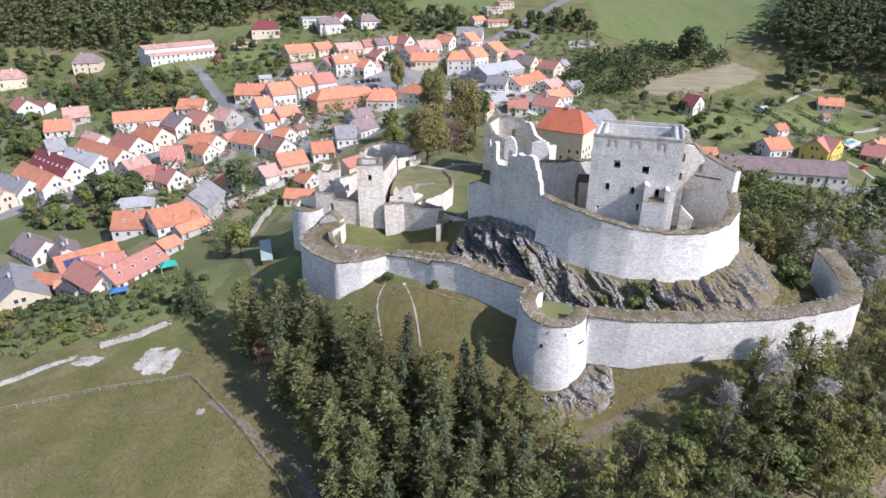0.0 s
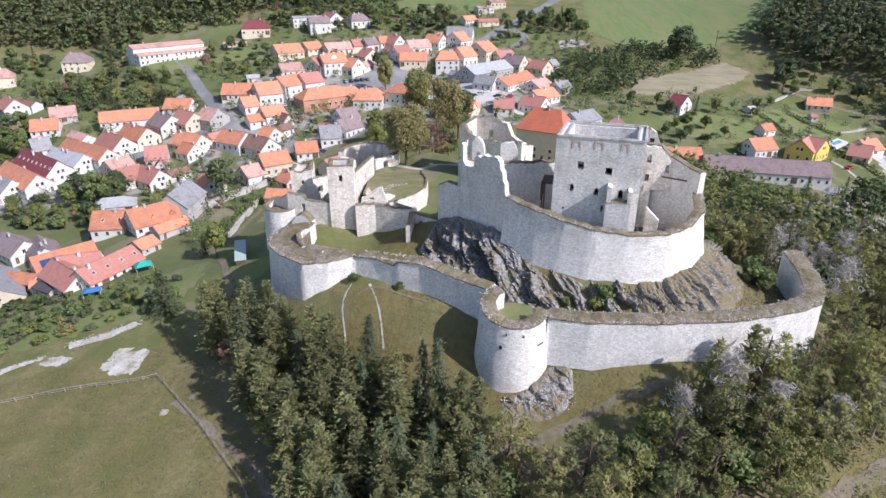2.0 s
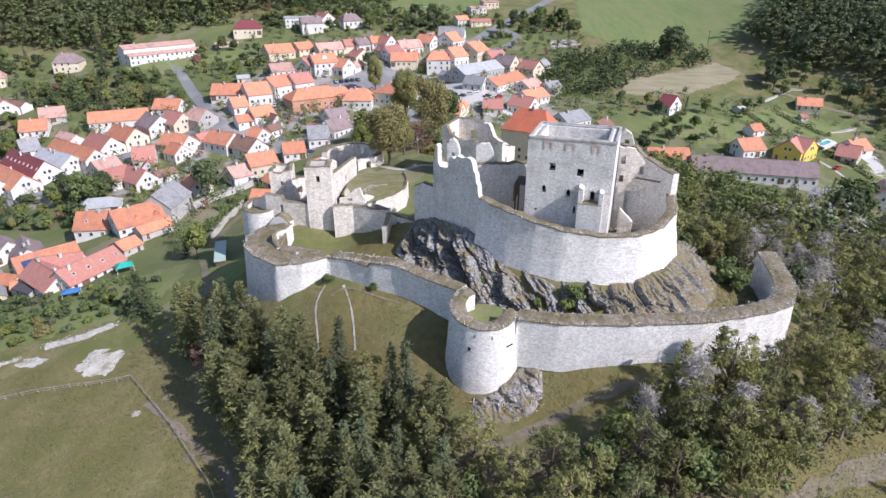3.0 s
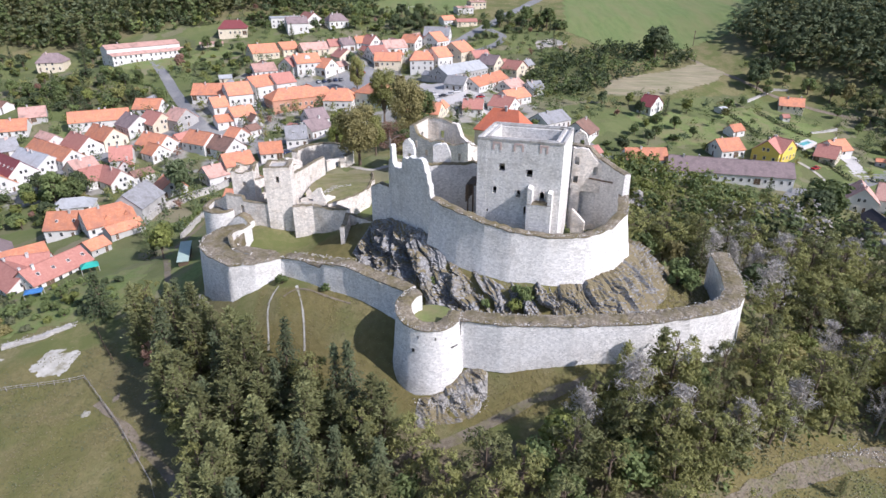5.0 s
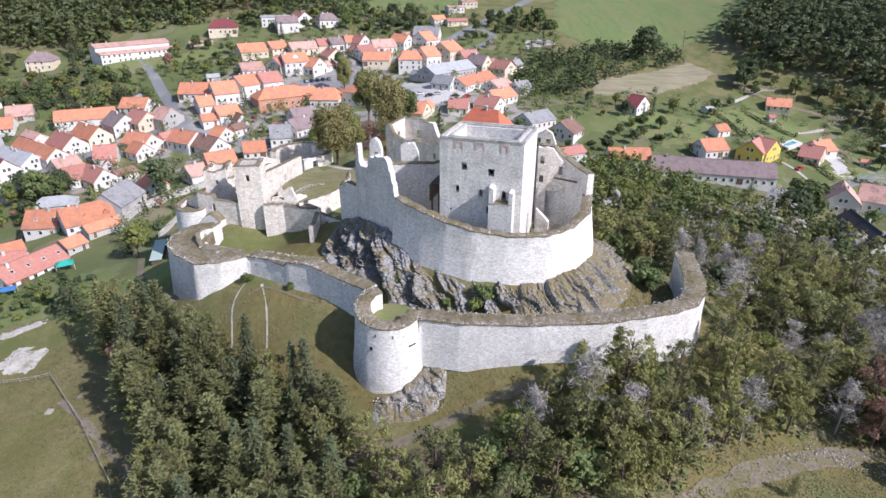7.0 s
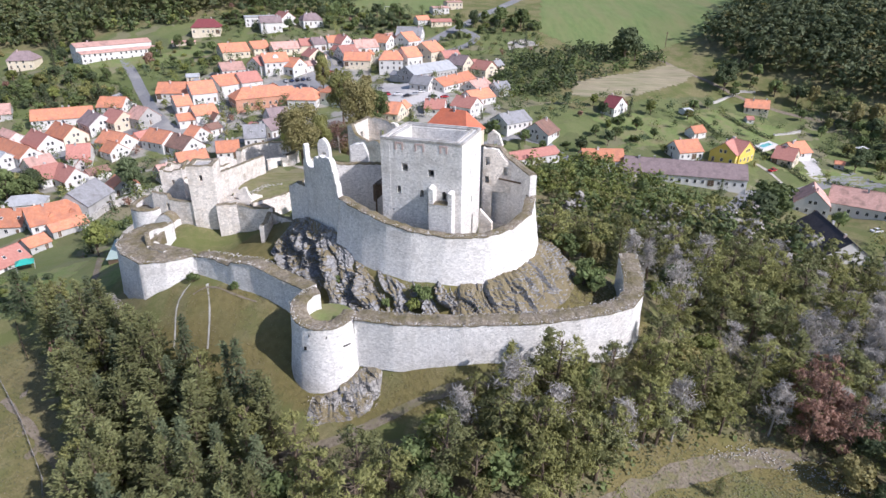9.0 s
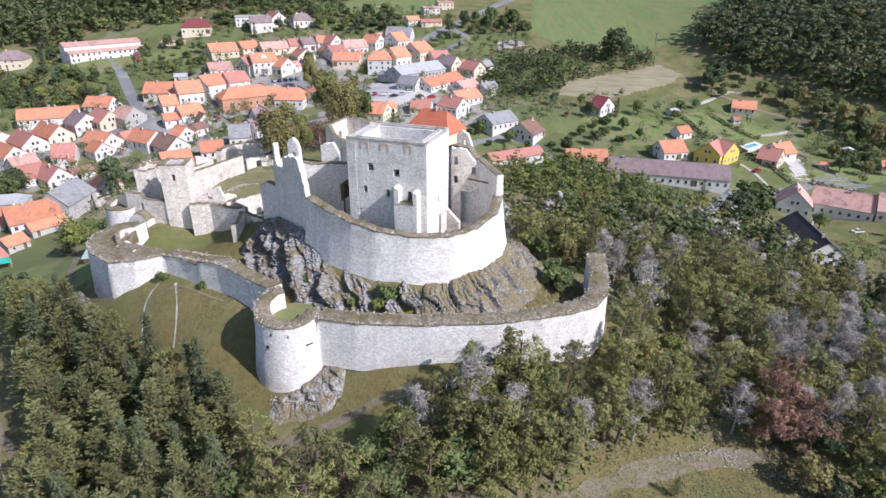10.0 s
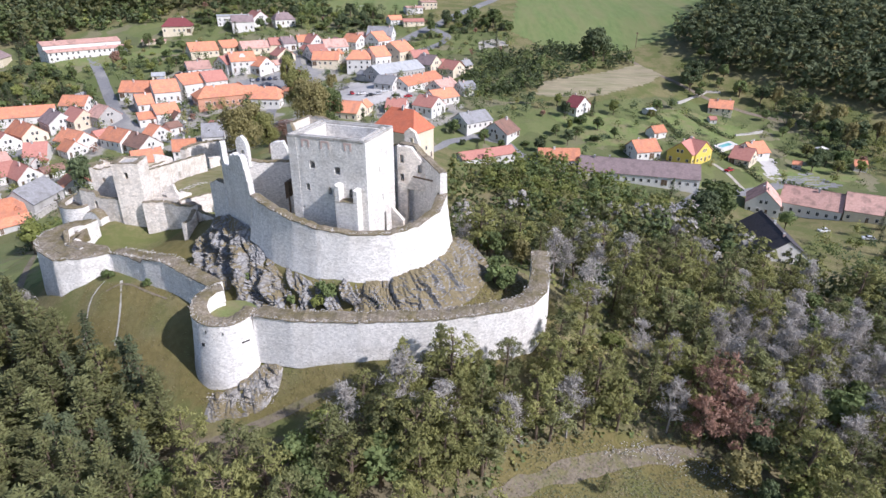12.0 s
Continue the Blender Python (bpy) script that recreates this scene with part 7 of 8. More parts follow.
# single trees of the castle yard and the town
for x, y, kind, shape, h, wide in ((-57.6, 151.5, "lime", "leafy", 10.5, 0.85), (-63.5, 158, "dark", "spruce", 7, 1), (-59, 121.5, "dark", "spruce", 12.5, 1.45), (-77, 212, "dark", "leafy", 14, 0.9), (-124, 208, "green", "leafy", 14, 1.0), (-118, 212, "green", "leafy", 10, 1.0), (-4.9, 186.5, "autumn", "grand", 20.5, 1.0), (-19.5, 226, "lime", "grand", 15, 0.8), (-1, 199, "olive", "grand", 14, 0.8), (-22, 249, "lime", "leafy", 13, 0.8), (8.5, 227, "autumn", "grand", 27, 0.75), (13, 235, "green", "grand", 21, 0.85), (-4, 262, "olive", "grand", 24, 0.72), (3.6, 207, "rust", "bare", 13, 1.9), (6, 211, "autumn", "leafy", 9, 1.0), (9, 214, "green", "leafy", 12, 0.9), (-24.2, 321, "olive", "grand", 21, 0.55), (-1, 322, "autumn", "leafy", 10, 0.9), (-31, 352, "dark", "leafy", 11, 0.8), (-127, 347, "rust", "leafy", 9, 0.9), (-180, 343, "spruce", "spruce", 15, 1.0), (-205, 388, "spruce", "spruce", 17, 1.1), (149, 370, "dark", "leafy", 20, 1.0), (156, 374, "dark", "leafy", 14, 1.0), (196, 335, "dark", "leafy", 14, 1.1), (200, 343, "dark", "leafy", 13, 1.1), (92, 428, "green", "leafy", 13, 1.1), (78, 432, "green", "leafy", 12, 1.0), (60, 428, "dark", "leafy", 11, 0.9), (28, 232, "spruce", "spruce", 14, 0.9), (246, 296, "autumn", "leafy", 14, 0.75), (256, 294, "autumn", "leafy", 14, 0.7), (251, 287, "dark", "leafy", 11, 0.9), (254, 279, "autumn", "leafy", 13, 0.7), (262, 284, "dark", "leafy", 10, 1.0), (268, 280, "autumn", "leafy", 12, 0.7), (236, 317, "autumn", "leafy", 12, 0.7), (242, 309, "pine", "scots", 15, 1.0), (230, 322, "dark", "leafy", 10, 1.1), (246, 306, "dark", "leafy", 9, 1.1), (222, 330, "green", "leafy", 9, 1.1), (232, 262, "dark", "leafy", 9, 1.0), (243, 262, "green", "leafy", 8, 1.1), (225, 255, "dark", "leafy", 8, 1.1), (154, 191, "green", "leafy", 16, 1.25), (147, 185, "dark", "leafy", 13, 1.2), (183, 196, "green", "leafy", 7, 1.1), (71, 108, "green", "leafy", 5.5, 1.1), (72.5, 104.5, "green", "leafy", 4.5, 1.1)):
    plant(x, y, kind, shape, h, wide=wide)
GARDEN = [(3, "green", "bush", 2, 5), (1.4, "dark", "bush", 2, 4.5), (2.0, "lime", "bush", 1.5, 4), (0.8, "autumn", "bush", 2, 3.5), (0.8, "turf", "bush", 1.2, 2.6), (3.0, "green", "leafy", 4.5, 9), (1.6, "dark", "leafy", 4.5, 9), (1.2, "lime", "leafy", 4, 8), (0.8, "olive", "leafy", 4, 8), (0.2, "rust", "leafy", 3, 5), (0.8, "spruce", "spruce", 5, 10)]
BARNSIDE = [(152, 150), (184, 150), (184, 196), (152, 192)]
SQUARES = [[(-60, 328), (-41, 318), (-16, 328), (-8, 358), (-28, 366), (-42, 344)], [(-2, 312), (10, 292), (19, 286), (46, 306), (30, 326), (7, 342)]]
ORCHARD = [(3, "green", "bush", 1.2, 2.6), (2, "turf", "bush", 1.0, 2.2), (1.4, "lime", "bush", 1.2, 2.6), (1.2, "dark", "bush", 1.2, 2.6), (0.8, "autumn", "bush", 1.2, 2.4), (0.5, "green", "leafy", 3.0, 4.5)]
wood([(-124, 137), (-103, 138), (-92, 138), (-74, 140), (-62, 139), (-60, 124), (-70, 120), (-92, 112), (-110, 108)], 3.1, ORCHARD, "garden trees and bushes", 19)
wood([(-128, 136), (-108, 132), (-100, 122), (-106, 110), (-130, 108)], 4.6, GARDEN, "garden trees and bushes", 18)
for i, (poly, gap) in enumerate((
    ([(-154, 206), (-141, 219), (-124, 226), (-114, 216), (-123, 207), (-113, 191), (-124, 187), (-146, 193)], 4.0),
    ([(-240, 303), (-208, 302), (-188, 279), (-187, 263), (-178, 252), (-200, 250), (-230, 270)], 4.6),
    ([(-216, 330), (-194, 337), (-140, 329), (-111, 299), (-141, 307), (-167, 298), (-183, 314), (-199, 310)], 4.6),
    ([(-280, 384), (-240, 386), (-222, 353), (-238, 352), (-257, 366), (-275, 365)], 6.0),
    ([(-215, 400), (-190, 405), (-168, 348), (-192, 354)], 6.0),
    ([(-140, 379), (-123, 394), (-97, 376), (-85, 334), (-111, 335), (-123, 343)], 6.5),
    ([(-115, 454), (-27, 470), (-24, 421), (-61, 412), (-70, 425), (-106, 413)], 6.0),
    ([(-24, 452), (15, 448), (10, 412), (-20, 412)], 5.0),
    ([(46, 439), (88, 452), (105, 436), (100, 413), (82, 416), (67, 417), (42, 400)], 5.5),
    ([(58, 275), (79, 272), (94, 266), (129, 297), (145, 280), (138, 272), (101, 256), (63, 255)], 7.5),
    ([(102, 315), (122, 309), (146, 311), (171, 322), (188, 320), (163, 294), (133, 303), (108, 288)], 8.0),
    ([(198, 363), (218, 373), (220, 342), (205, 328), (194, 332)], 5.0),
    ([(226, 316), (251, 319), (274, 281), (262, 256), (236, 250), (227, 277)], 5.5),
    ([(135, 214), (152, 224), (176, 221), (159, 193), (128, 179)], 5.0),
    ([(171, 176), (223, 201), (214, 160), (178, 135), (154, 139)], 4.8),
    ([(-91, 216), (-68, 213), (-59, 203), (-59, 150), (-73, 165), (-73, 182)], 4.8),
    ([(-73, 291), (-53, 299), (-35, 295), (-51, 284), (-58, 264), (-70, 275)], 4.2),
    ([(-190, 215), (-60, 200), (-30, 300), (-20, 380), (-170, 330), (-190, 260)], 6.2),
    ([(0, 270), (60, 262), (110, 300), (100, 400), (-20, 400)], 5.8),
    ([(120, 330), (115, 260), (240, 240), (250, 300), (200, 310)], 8.6),
    ([(-150, 445), (-20, 470), (60, 450), (105, 430), (100, 395), (40, 392), (-30, 402), (-110, 395)], 6.5),
    ([(222, 345), (255, 318), (285, 278), (262, 250), (236, 300)], 4.8),
    ([(-290, 330), (-215, 345), (-150, 335), (-120, 310), (-190, 300), (-290, 290)], 6.0))):
    wood(poly, gap, GARDEN, "garden trees and bushes", 20 + i, SQUARES + [BARNSIDE])
# ---- far woods: too many to count ----
def far_wood(name, poly, gap, kinds, label, seed, lo=9, hi=15, sprays=70, size=1.35, wide=1.0):
    rng = np.random.default_rng(seed)
    xs, ys = [p[0] for p in poly], [p[1] for p in poly]
    for kind, share in kinds:
        chunks = []
        count = int((max(xs) - min(xs)) * (max(ys) - min(ys)) / gap ** 2 * share)
        for _ in range(count):
            x, y = rng.uniform(min(xs), max(xs)), rng.uniform(min(ys), max(ys))
            if not inside(poly, x, y):
                continue
            H, R, z = rng.uniform(lo, hi), rng.uniform(1.8, 3.2) * wide, gz(x, y)
            k = max(6, sprays // 9)
            g = rng.uniform(0.12, 1.0, k) ** 0.8
            rad = R * np.sqrt(np.clip(1 - ((g - 0.4) / 0.64) ** 2, 0.02, 1)) * rng.uniform(0.7, 1.05, k)
            a = rng.uniform(0, 2 * math.pi, k)
            hub = np.array([x, y, z + H * 0.45])
            c = np.stack([x + rad * np.cos(a), y + rad * np.sin(a), z + H * g], 1)
            spread = rng.normal(0, 1, (k, 9, 3)) * np.array([0.34, 0.34, 0.2]) * size
            outs = ((c - hub) / np.array([R, R, H * 0.5]))[:, None, :] + 0.5 * spread / size
            chunks.append(facing((c[:, None, :] + spread).reshape(-1, 3), outs.reshape(-1, 3), size, rng, 0.4))
        if chunks:
            ob = new(name, cloud_mesh(name, np.concatenate(chunks), LEAF[kind]))
            tagged(ob, label, "wood", kind="stuff")


far_wood("far_wood", [(-400, 384), (-300, 388), (-238, 396), (-196, 397), (-183, 420), (-140, 430), (-112, 456), (-60, 470), (-80, 510), (-400, 520)], 4.6, [("pine", 0.6), ("spruce", 0.35), ("green", 0.4)], "dense dark woodland behind the town", 5, 13, 20, 63, 1.75, 1.25)
far_wood("far_wood", [(226, 418), (204, 402), (214, 371), (219, 354), (236, 340), (254, 324), (270, 311), (290, 292), (360, 262), (430, 400), (440, 500), (330, 540), (270, 485)], 4.5, [("spruce", 0.8), ("dark", 0.4), ("pine", 0.15), ("autumn", 0.03)], "dense dark woodland on the far slope", 6, 13, 20, 63, 1.8, 1.3)
far_wood("far_wood", [(-120, 520), (120, 545), (200, 600), (420, 560), (500, 640), (-200, 660)], 8.5, [("dark", 0.6), ("spruce", 0.5)], "woodland on the horizon", 7, 12, 17, 54, 1.7, 1.3)
far_wood("hillside_wood", [(64, 152), (140, 138), (178, 132), (190, 82), (215, 80), (215, 138), (182, 144), (150, 148), (140, 180), (98, 172), (82, 184), (66, 200), (60, 200)], 4.6, [("olive", 0.2), ("pine", 0.35), ("green", 0.25), ("dark", 0.25), ("grey", 0.1)], "mixed pines and leafy trees on the hillside", 8, 8, 13, 240, 0.85, 1.25)
far_wood("hedgerow", [(73, 324), (94, 319), (113, 332), (140, 350), (170, 366), (178, 380), (150, 388), (126, 391), (84, 376), (70, 345)], 3.6, [("dark", 0.45), ("green", 0.3)], "thick dark hedgerow of bushes and small trees", 9, 4, 8, 120, 0.9)
far_wood("bright_thicket", [(78, 238), (104, 243), (124, 224), (134, 206), (138, 184), (98, 174), (84, 184), (68, 204)], 4.0, [("lime", 0.4), ("green", 0.45), ("olive", 0.2)], "bright green thicket behind the castle", 10, 5, 9, 200, 0.8)
far_wood("edge_wood", [(-243, 400), (-226, 406), (-222, 424), (-236, 432), (-232, 440), (-214, 428), (-209, 407), (-171, 414), (-158, 417), (-134, 424), (-138, 446), (-190, 452), (-250, 440), (-262, 400)], 4.6, [("green", 0.5), ("dark", 0.4), ("lime", 0.15)], "leafy trees and bushes at the wood's edge", 13, 5, 10)
far_wood("edge_wood", [(-112, 456), (-60, 440), (-28, 470), (-20, 520), (-120, 520)], 5.0, [("green", 0.5), ("dark", 0.4)], "leafy trees at the town's edge", 11, 7, 12)


# the rest of the garden greenery, past what can be told apart
heaps = {}
srng = np.random.default_rng(77)
for x, y, kind, shape, h in SURPLUS:
    if shape == "bush":
        c = srng.normal(size=(46, 3)) * np.array([0.36, 0.36, 0.26]) * h + np.array([x, y, gz(x, y) + h * 0.45])
    else:
        c = srng.normal(size=(110, 3)) * np.array([0.17, 0.17, 0.17]) * h + np.array([x, y, gz(x, y) + h * 0.6])
    heaps.setdefault(kind, []).append(facing(c, c - np.array([x, y, gz(x, y) + h * 0.35]), 0.75, srng))
for kind, q in heaps.items():
    tagged(new("shrubs", cloud_mesh("shrubs", np.concatenate(q), LEAF[kind])), "scattered garden shrubs and small trees", "shrubs", kind="stuff")

# undergrowth in the wood on the hill
for kind_, seed_ in (("turf", 1), ("olive", 2), ("green", 3)):
    urng = np.random.default_rng(50 + seed_)
    c = []
    while len(c) < 5200:
        x, y = urng.uniform(44, 190), urng.uniform(55, 150)
        if inside(NEARWOOD, x, y):
            h = urng.uniform(0.1, 0.9)
            c += [(x + dx, y + dy, gz(x, y) + h * k) for dx, dy, k in ((0, 0, 1), (0.5, 0.2, 0.5), (-0.3, 0.5, 0.6), (0.1, -0.5, 0.4))]
    tagged(new("undergrowth", cloud_mesh("undergrowth", quads(c, 0.75, urng, 0.3, 0.8), LEAF[kind_])), "low undergrowth between the trees", "undergrowth", kind="stuff")

# ---- grass tufts on the open slopes ----
def tufts(poly, count, kind, size, seed, label):
    rng = np.random.default_rng(seed)
    xs, ys = [p[0] for p in poly], [p[1] for p in poly]
    c = []
    while len(c) < count:
        x, y = rng.uniform(min(xs), max(xs)), rng.uniform(min(ys), max(ys))
        if inside(poly, x, y) and noise.noise((x * 0.12, y * 0.12, seed)) + rng.uniform(-0.3, 0.3) > -0.05:
            c.append((x, y, gz(x, y) + 0.16))
    tagged(new("grass_tufts", cloud_mesh("grass_tufts", sprigs(c, rng.normal(0, 1, (len(c), 3)) * np.array([1, 1, 0.12]), size, rng, 0.7, 0.3), LEAF[kind])), label, "grass", kind="stuff")


MEADOW = [(-110, 45), (-20, 45), (-24, 74), (-40, 100), (-52, 112), (-95, 98), (-130, 80)]
tufts(MEADOW, 8500, "straw", 0.33, 1, "tufts of dry meadow grass")
tufts(MEADOW, 8500, "turf", 0.33, 2, "tufts of green meadow grass")
tufts(DRY_SLOPE, 5000, "straw", 0.28, 3, "dry tufts on the castle slope")
tufts(DRY_SLOPE, 2600, "olive", 0.26, 4, "green tufts on the castle slope")
tufts([(50, 50), (110, 50), (118, 62), (110, 84), (74, 80), (60, 66)], 5000, "turf", 0.32, 5, "grass tufts in the clearing")
tufts([(50, 50), (110, 50), (118, 62), (110, 84), (74, 80), (60, 66)], 4000, "straw", 0.32, 6, "dry grass tufts in the clearing")
tufts([(60, 98), (84, 92), (86, 114), (66, 122), (60, 112)], 3500, "straw", 0.45, 7, "dry tufts behind the outer wall")


# ---- hedges, fences, walls and small things ----
def hedge(path, width, height, kind, label):
    rng = np.random.default_rng(int(abs(path[0][0]) * 10))
    c = []
    for (ax, ay), (bx, by) in zip(path, path[1:]):
        for _ in range(int(math.hypot(bx - ax, by - ay) * 26)):
            t = rng.random()
            x, y = ax + (bx - ax) * t + rng.uniform(-0.5, 0.5) * width, ay + (by - ay) * t + rng.uniform(-0.5, 0.5) * width
            c.append((x, y, gz(x, y) + rng.uniform(0.1, 1.0) * height))
    tagged(new("hedge", cloud_mesh("hedge", quads(c, 0.6, rng, 0.2, 0.8), LEAF[kind])), label, "hedge")


for path in ([(166.5, 307.7), (171, 295.2), (173.5, 278.4)], [(184.8, 266), (189.9, 255.3), (197.3, 242.3)], [(186.5, 309.4), (194.1, 293.4), (200.1, 285)], [(234, 269.4), (225.4, 274), (221, 279)], [(206, 243), (214, 237), (221, 231)]):
    hedge(path, 1.3, 1.9, "dark", "trimmed dark green garden hedge")
for path in ([(-112, 137), (-104, 133), (-97, 132)], [(-100, 121), (-90, 125), (-82, 127)], [(-80, 139), (-72, 141.5)], [(-128, 163), (-122, 158)], [(-170, 334), (-152, 331), (-135, 326)], [(-196, 322), (-186, 312), (-178, 300)], [(-120, 232), (-108, 222), (-100, 214)], [(-70, 172), (-66, 188), (-66, 200)]):
    hedge(path, 1.2, 1.8, "green", "green garden hedge beside houses")


def fence(path, label, gap=3.0, tall=1.2, wood_=None):
    wood_ = wood_ or BARK_GREY
    f = thing("fence", label, "fence")
    pts = []
    for (ax, ay), (bx, by) in zip(path, path[1:]):
        k = max(1, int(math.hypot(bx - ax, by - ay) / gap))
        pts += [(ax + (bx - ax) * i / k, ay + (by - ay) * i / k) for i in range(k)]
    pts.append(path[-1])
    for x, y in pts:
        box(f, "post", (x, y, gz(x, y) + tall / 2 - 0.1), (0.12, 0.12, tall + 0.2), wood_)
    for (ax, ay), (bx, by) in zip(pts, pts[1:]):
        za, zb = gz(ax, ay), gz(bx, by)
        for hgt in (0.55, 1.05):
            v, fc = [], []
            for px_, py_, pz_ in ((ax, ay, za), (bx, by, zb)):
                v += [(px_, py_, pz_ + hgt - 0.05), (px_, py_ - 0.05, pz_ + hgt), (px_, py_, pz_ + hgt + 0.05), (px_, py_ + 0.05, pz_ + hgt)]
            fc = [(i, (i + 1) % 4, (i + 1) % 4 + 4, i + 4) for i in range(4)] + [(3, 2, 1, 0), (4, 5, 6, 7)]
            mesh_object("rail", v, fc, wood_, f)
    return f


fence([(-112, 88), (-89, 93), (-73.7, 96.6), (-53.1, 101), (-39.6, 88), (-28, 75.3), (-22, 66)], "weathered wooden pasture fence in the grass")
fence([(-58.9, 117), (-54, 111), (-49.1, 105.5)], "dark timber fence at the wood's edge", 1.6, 1.5, TIMBER)


def rubble_wall(path, height, width, label, name="stone_wall"):
    """A low or collapsed wall: an uneven core under many loose stones."""
    w = thing(name, label, "wall")
    pts = [(x, y, gz(x, y) - 0.6, gz(x, y) + height * (0.45 if width >= 1.0 else 0.9)) for x, y in path]
    wall_run(w, pts, width, 0.35, 0.4, RUBBLE, seed=len(path), cap=False)
    length = sum(math.hypot(b[0] - a[0], b[1] - a[1]) for a, b in zip(path, path[1:]))
    v = [(x, y + width * 0.4, z) for x, y, _, z in pts]
    edge_stones(w, v, 0.02, int(length * (34 if width >= 1.0 else 12)), 9, width * 0.5)



rubble_wall([(-108, 96), (-101, 98.6), (-94.3, 100.8), (-87.8, 105.3), (-82, 108)], 0.7, 1.0, "collapsed dry stone wall in the meadow")
rubble_wall([(-78, 111.5), (-74, 113), (-70, 114.5), (-65, 118)], 1.1, 1.6, "pale heap of rubble along a collapsed wall")
rubble_wall([(-77.8, 183), (-78.5, 197.4), (-73.9, 209.0), (-67.9, 215.6), (-62.2, 220.6)], 2.6, 0.7, "grey retaining wall below the street")
rubble_wall([(-62.2, 206), (-62.9, 188), (-62.2, 173)], 1.6, 0.6, "low stone wall beside the footpath")
rubble_wall([(186.2, 322.5), (196.3, 329.8), (205.9, 335.3), (213.5, 334.7)], 1.0, 0.8, "pale garden terrace wall")
rubble_wall([(205, 290), (212, 293), (221.6, 296.6)], 0.9, 0.8, "pale garden terrace wall")
blot("bare_patch", (-78.6, 107.4), (3.0, 1.8), CHALK, "small patch of white chalk", 3)
blot("bare_patch", (-48.0, 91.3), (0.9, 0.9), CHALK, "small patch of white chalk", 5)
patch("drive", [(204.9, 266), (213.9, 267), (206, 244.9), (200.5, 245.2)], PAVING, "pale concrete garden drive", category="drive")
patch("yard", [(204.2, 244), (223.8, 255.4), (231, 241.2), (218.3, 235.9)], ASPHALT, "grey asphalt farm yard", category="yard")
ribbon("path_7", [(179.3, 253.3), (182.9, 247.3), (185.8, 238.4), (188, 231.7)], 1.6, GRAVEL, "pale winding garden path", category="path")
ribbon("street_1", [(-92.6, 279), (-79.8, 270), (-68.3, 265), (-60.8, 259.9), (-53.7, 243)], 4.5, ASPHALT, "grey street between gables", category="street")
ribbon("street_2", [(-60.8, 259.9), (-68, 283.7), (-69.7, 300.7), (-72.9, 314.4), (-56, 320), (-41, 322)], 4.5, ASPHALT, "grey street up to the square", category="street")
ribbon("street_3", [(-16, 352), (-27.9, 360.2), (-32.7, 380.5), (-8.6, 404), (6, 398), (28.1, 402.1)], 4.5, ASPHALT, "grey street behind the square", category="street")
ribbon("street_4", [(-20.2, 338.1), (1.9, 309.9), (19.4, 309.8), (33.1, 299.5), (48, 285)], 5, PAVING, "paved street between two squares", category="street")

# swimming pool with its white deck
TURQ = surface("pool_water", (0.16, 0.50, 0.52), (0.22, 0.60, 0.62), 0.8, 0.1)
pool = thing("swimming_pool", "small turquoise garden pool with a white deck", "pool")
slab(pool, "deck", [(186, 272), (198, 281), (199, 274.5), (187.5, 265.5)], gz(192, 273) + 0.9, FRAME, 2.5)
slab(pool, "water", [(188.4, 271.5), (195.6, 277), (196.2, 274), (189.2, 268.6)], gz(192, 273) + 1.0, TURQ, 0.09)


def canopy(x, y, turn, size, mat, label, name="garden_tent"):
    """A small tent roof on four poles."""
    t = thing(name, label, "tent")
    t.matrix_basis = pose(x, y, gz(x, y), 0, 0, turn)
    a, b = size[0] / 2, size[1] / 2
    v = [(-a, -b, 2.1), (a, -b, 2.1), (a, b, 2.1), (-a, b, 2.1), (-a * 0.3, 0, size[2]), (a * 0.3, 0, size[2])]
    v += [(p, q, r - 0.08) for p, q, r in v]
    f = [(0, 1, 5, 4), (1, 2, 5), (2, 3, 4, 5), (3, 0, 4), (6, 10, 11, 7), (7, 11, 8), (8, 11, 10, 9), (9, 10, 6), (0, 6, 7, 1), (1, 7, 8, 2), (2, 8, 9, 3), (3, 9, 6, 0)]
    mesh_object("canopy", v, f, mat, t)
    for px_, py_ in ((-a, -b), (a, -b), (a, b), (-a, b)):
        box(t, "pole", (px_ * 0.95, py_ * 0.95, 1.0), (0.09, 0.09, 2.2), FRAME)


canopy(241.4, 277.7, 20, (5, 4, 3.0), FRAME, "white garden tent on poles")
TEAL = surface("teal_tarp", (0.03, 0.33, 0.27), (0.05, 0.42, 0.34), 1.5, 0.6)
BLUE = surface("blue_tarp", (0.05, 0.16, 0.38), (0.08, 0.23, 0.48), 1.5, 0.6)
canopy(-77.9, 149.0, 35, (4.6, 3.6, 3.2), TEAL, "turquoise tarpaulin tent in the garden")
canopy(-85.0, 134.9, 25, (4.2, 3.0, 2.6), BLUE, "blue tarpaulin shelter in the garden")
MINT = surface("pale_green_sheet", (0.36, 0.46, 0.40), (0.46, 0.56, 0.50), 1.2, 0.6)
hut = thing("site_hut", "long narrow hut with a pale green roof", "hut")
hut.matrix_basis = pose(-48.6, 146.0, gz(-48.6, 146.0), 0, 0, 108)
box(hut, "wall", (0, 0, 1.1), (13.0, 2.4, 2.4), TIMBER)
box(hut, "roof", (0, 0, 2.45), (13.6, 3.0, 0.22), MINT)

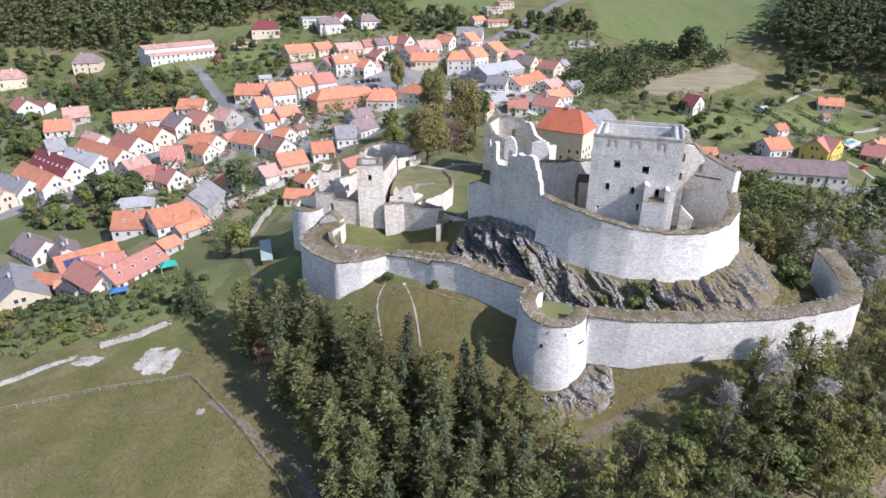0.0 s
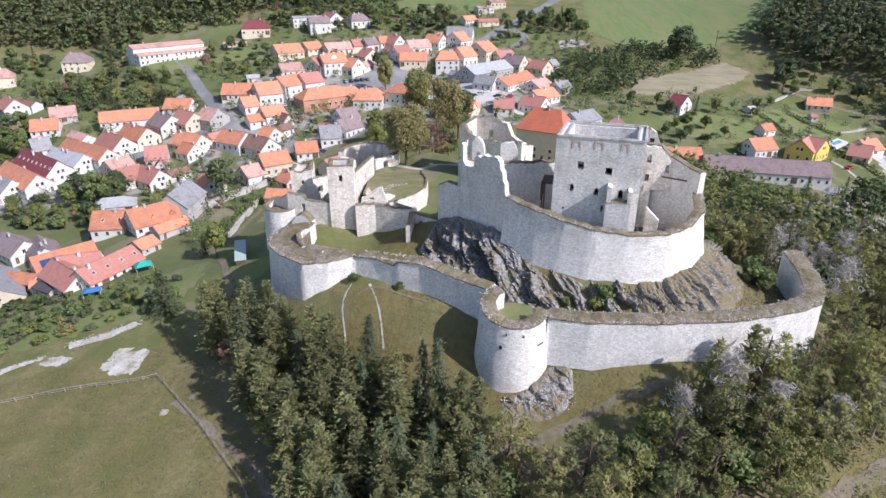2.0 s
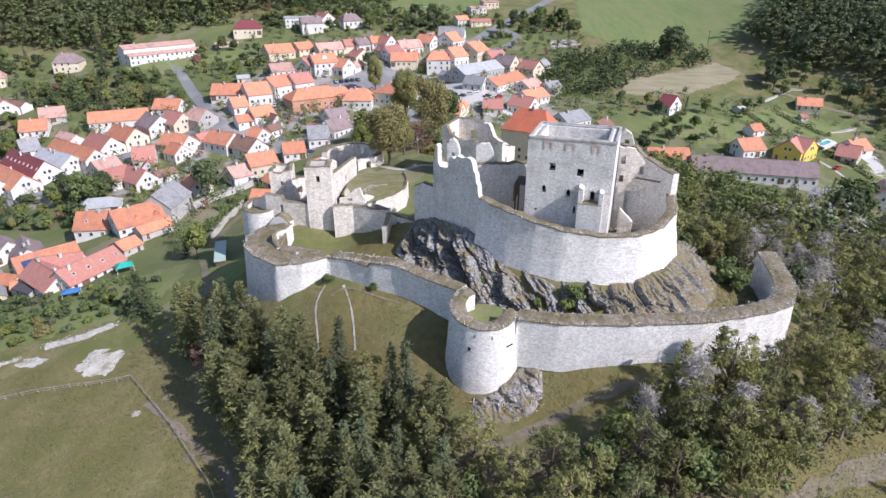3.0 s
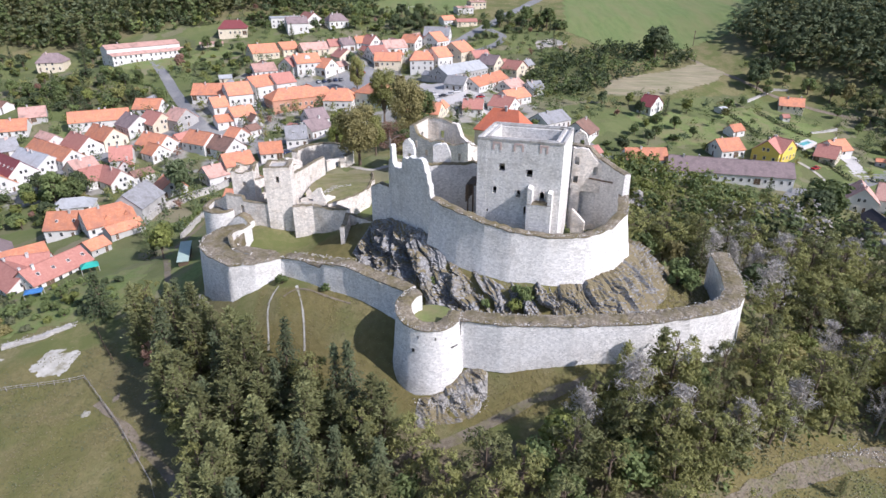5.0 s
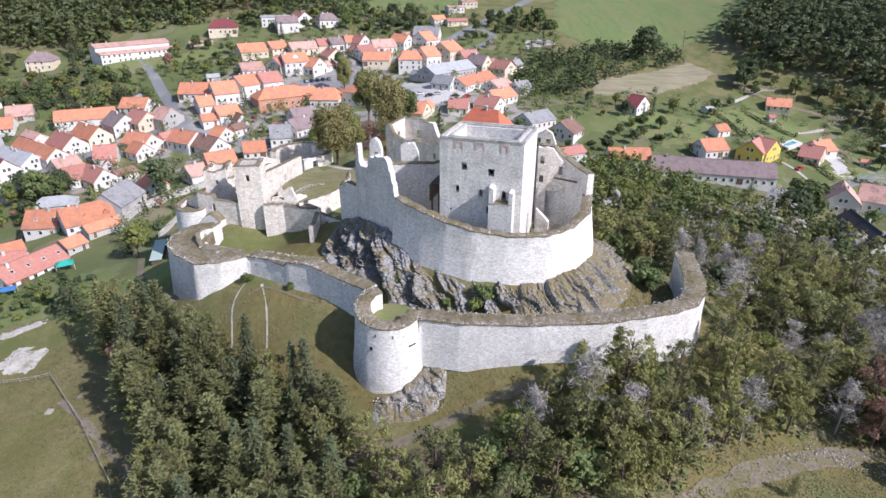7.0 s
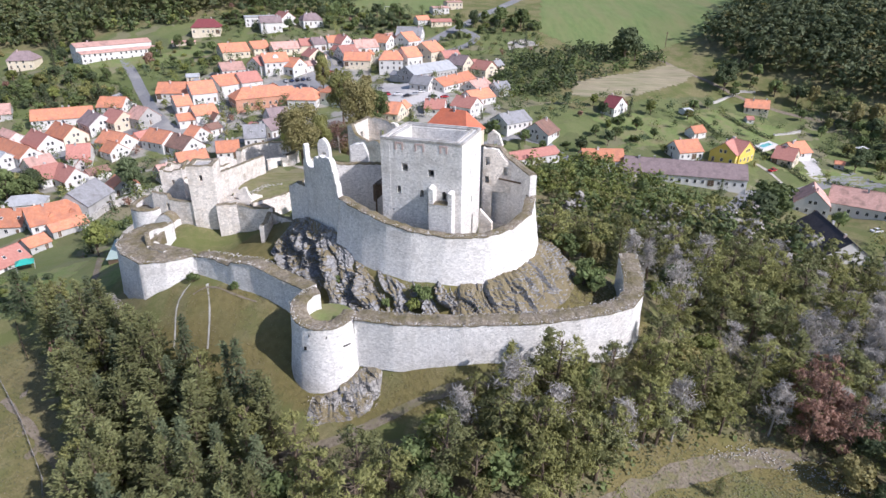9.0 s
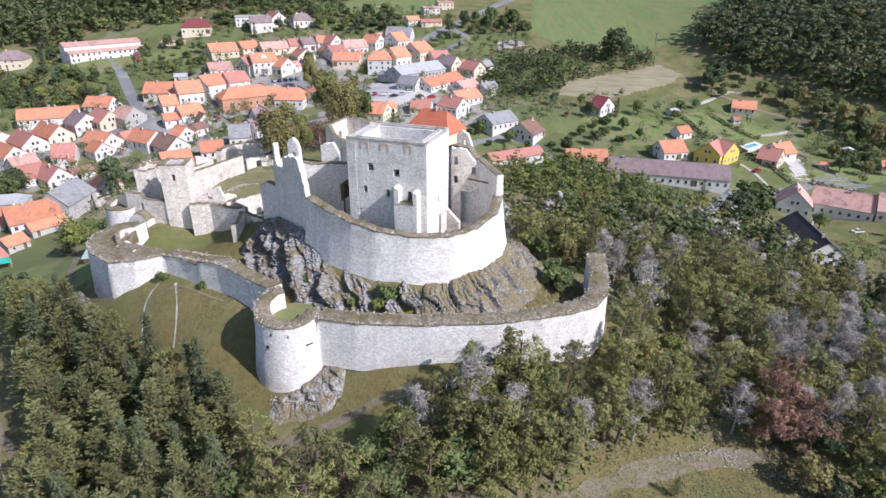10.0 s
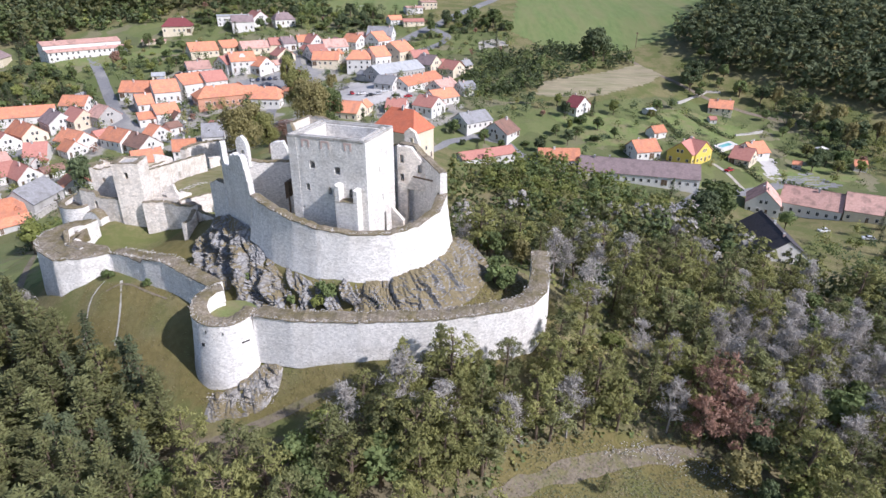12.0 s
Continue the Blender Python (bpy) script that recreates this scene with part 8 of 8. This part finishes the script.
# parked cars
for x, y, turn, w in ((-45.1, 246.3, 48, "dark blue"), (-62.9, 223.8, 50, "black"), (-71.9, 297.2, 95, "white"), (-87.2, 300.1, 20, "silver"), (-109.1, 180.0, 30, "black"), (5.3, 327.9, 15, "grey"), (16.8, 306.9, 20, "white"), (21.8, 303.0, 20, "black"), (28.4, 309.0, 20, "white"), (25.5, 305.5, 20, "silver"), (34.7, 304.5, 20, "black"), (40.8, 305.2, 20, "red"), (11.5, 309.5, 110, "red"), (184.4, 248.0, 30, "red"), (197.7, 196.5, 10, "white"), (-27.6, 346.3, 30, "red"), (-25.2, 349.8, 30, "red"), (209, 189, -20, "white")):
    car(x, y, turn, PAINTS[w], w)

# football goal and a wooden pole
goal = thing("football_goal", "white football goal on the pitch", "goal")
for gx_ in (-4.0, 3.2):
    box(goal, "goalpost", (gx_, 463.8, gz(gx_, 463.8) + 1.3), (0.18, 0.18, 2.8), FRAME)
box(goal, "crossbar", (-0.4, 463.8, gz(-0.4, 463.8) + 2.65), (7.4, 0.18, 0.18), FRAME)
pole = thing("utility_pole", "tall weathered wooden pole in the field", "pole")
box(pole, "shaft", (182.4, 399.4, gz(182.4, 399.4) + 4.5), (0.35, 0.35, 9.6), TIMBER)
box(pole, "crossarm", (182.4, 399.4, gz(182.4, 399.4) + 8.6), (2.2, 0.2, 0.2), TIMBER)

# stones of the rocky track, and shrubs on the crag
scree_heap = thing("stone_heap", "scattered pale stones beside the track", "stones")
edge_stones(scree_heap, [(88, 78, gz(88, 78)), (95, 79.5, gz(95, 79.5)), (100, 77, gz(100, 77)), (104, 76, gz(104, 76)), (108, 73.6, gz(108, 73.6)), (111, 71, gz(111, 71))], 0.05, 620, 31, 1.5)
plant(37.2, 97.6, "green", "bush", 3.2)
plant(36.4, 96.2, "lime", "bush", 2.4)
for x, y, h in ((70.5, 106.5, 4.0), (73.5, 108, 3.6), (-1.5, 107.0, 1.6), (-11.6, 110.2, 2.2), (30.5, 97.5, 1.6), (48, 95, 1.5), (20, 104, 1.6)):
    plant(x, y, "green", "bush", h)
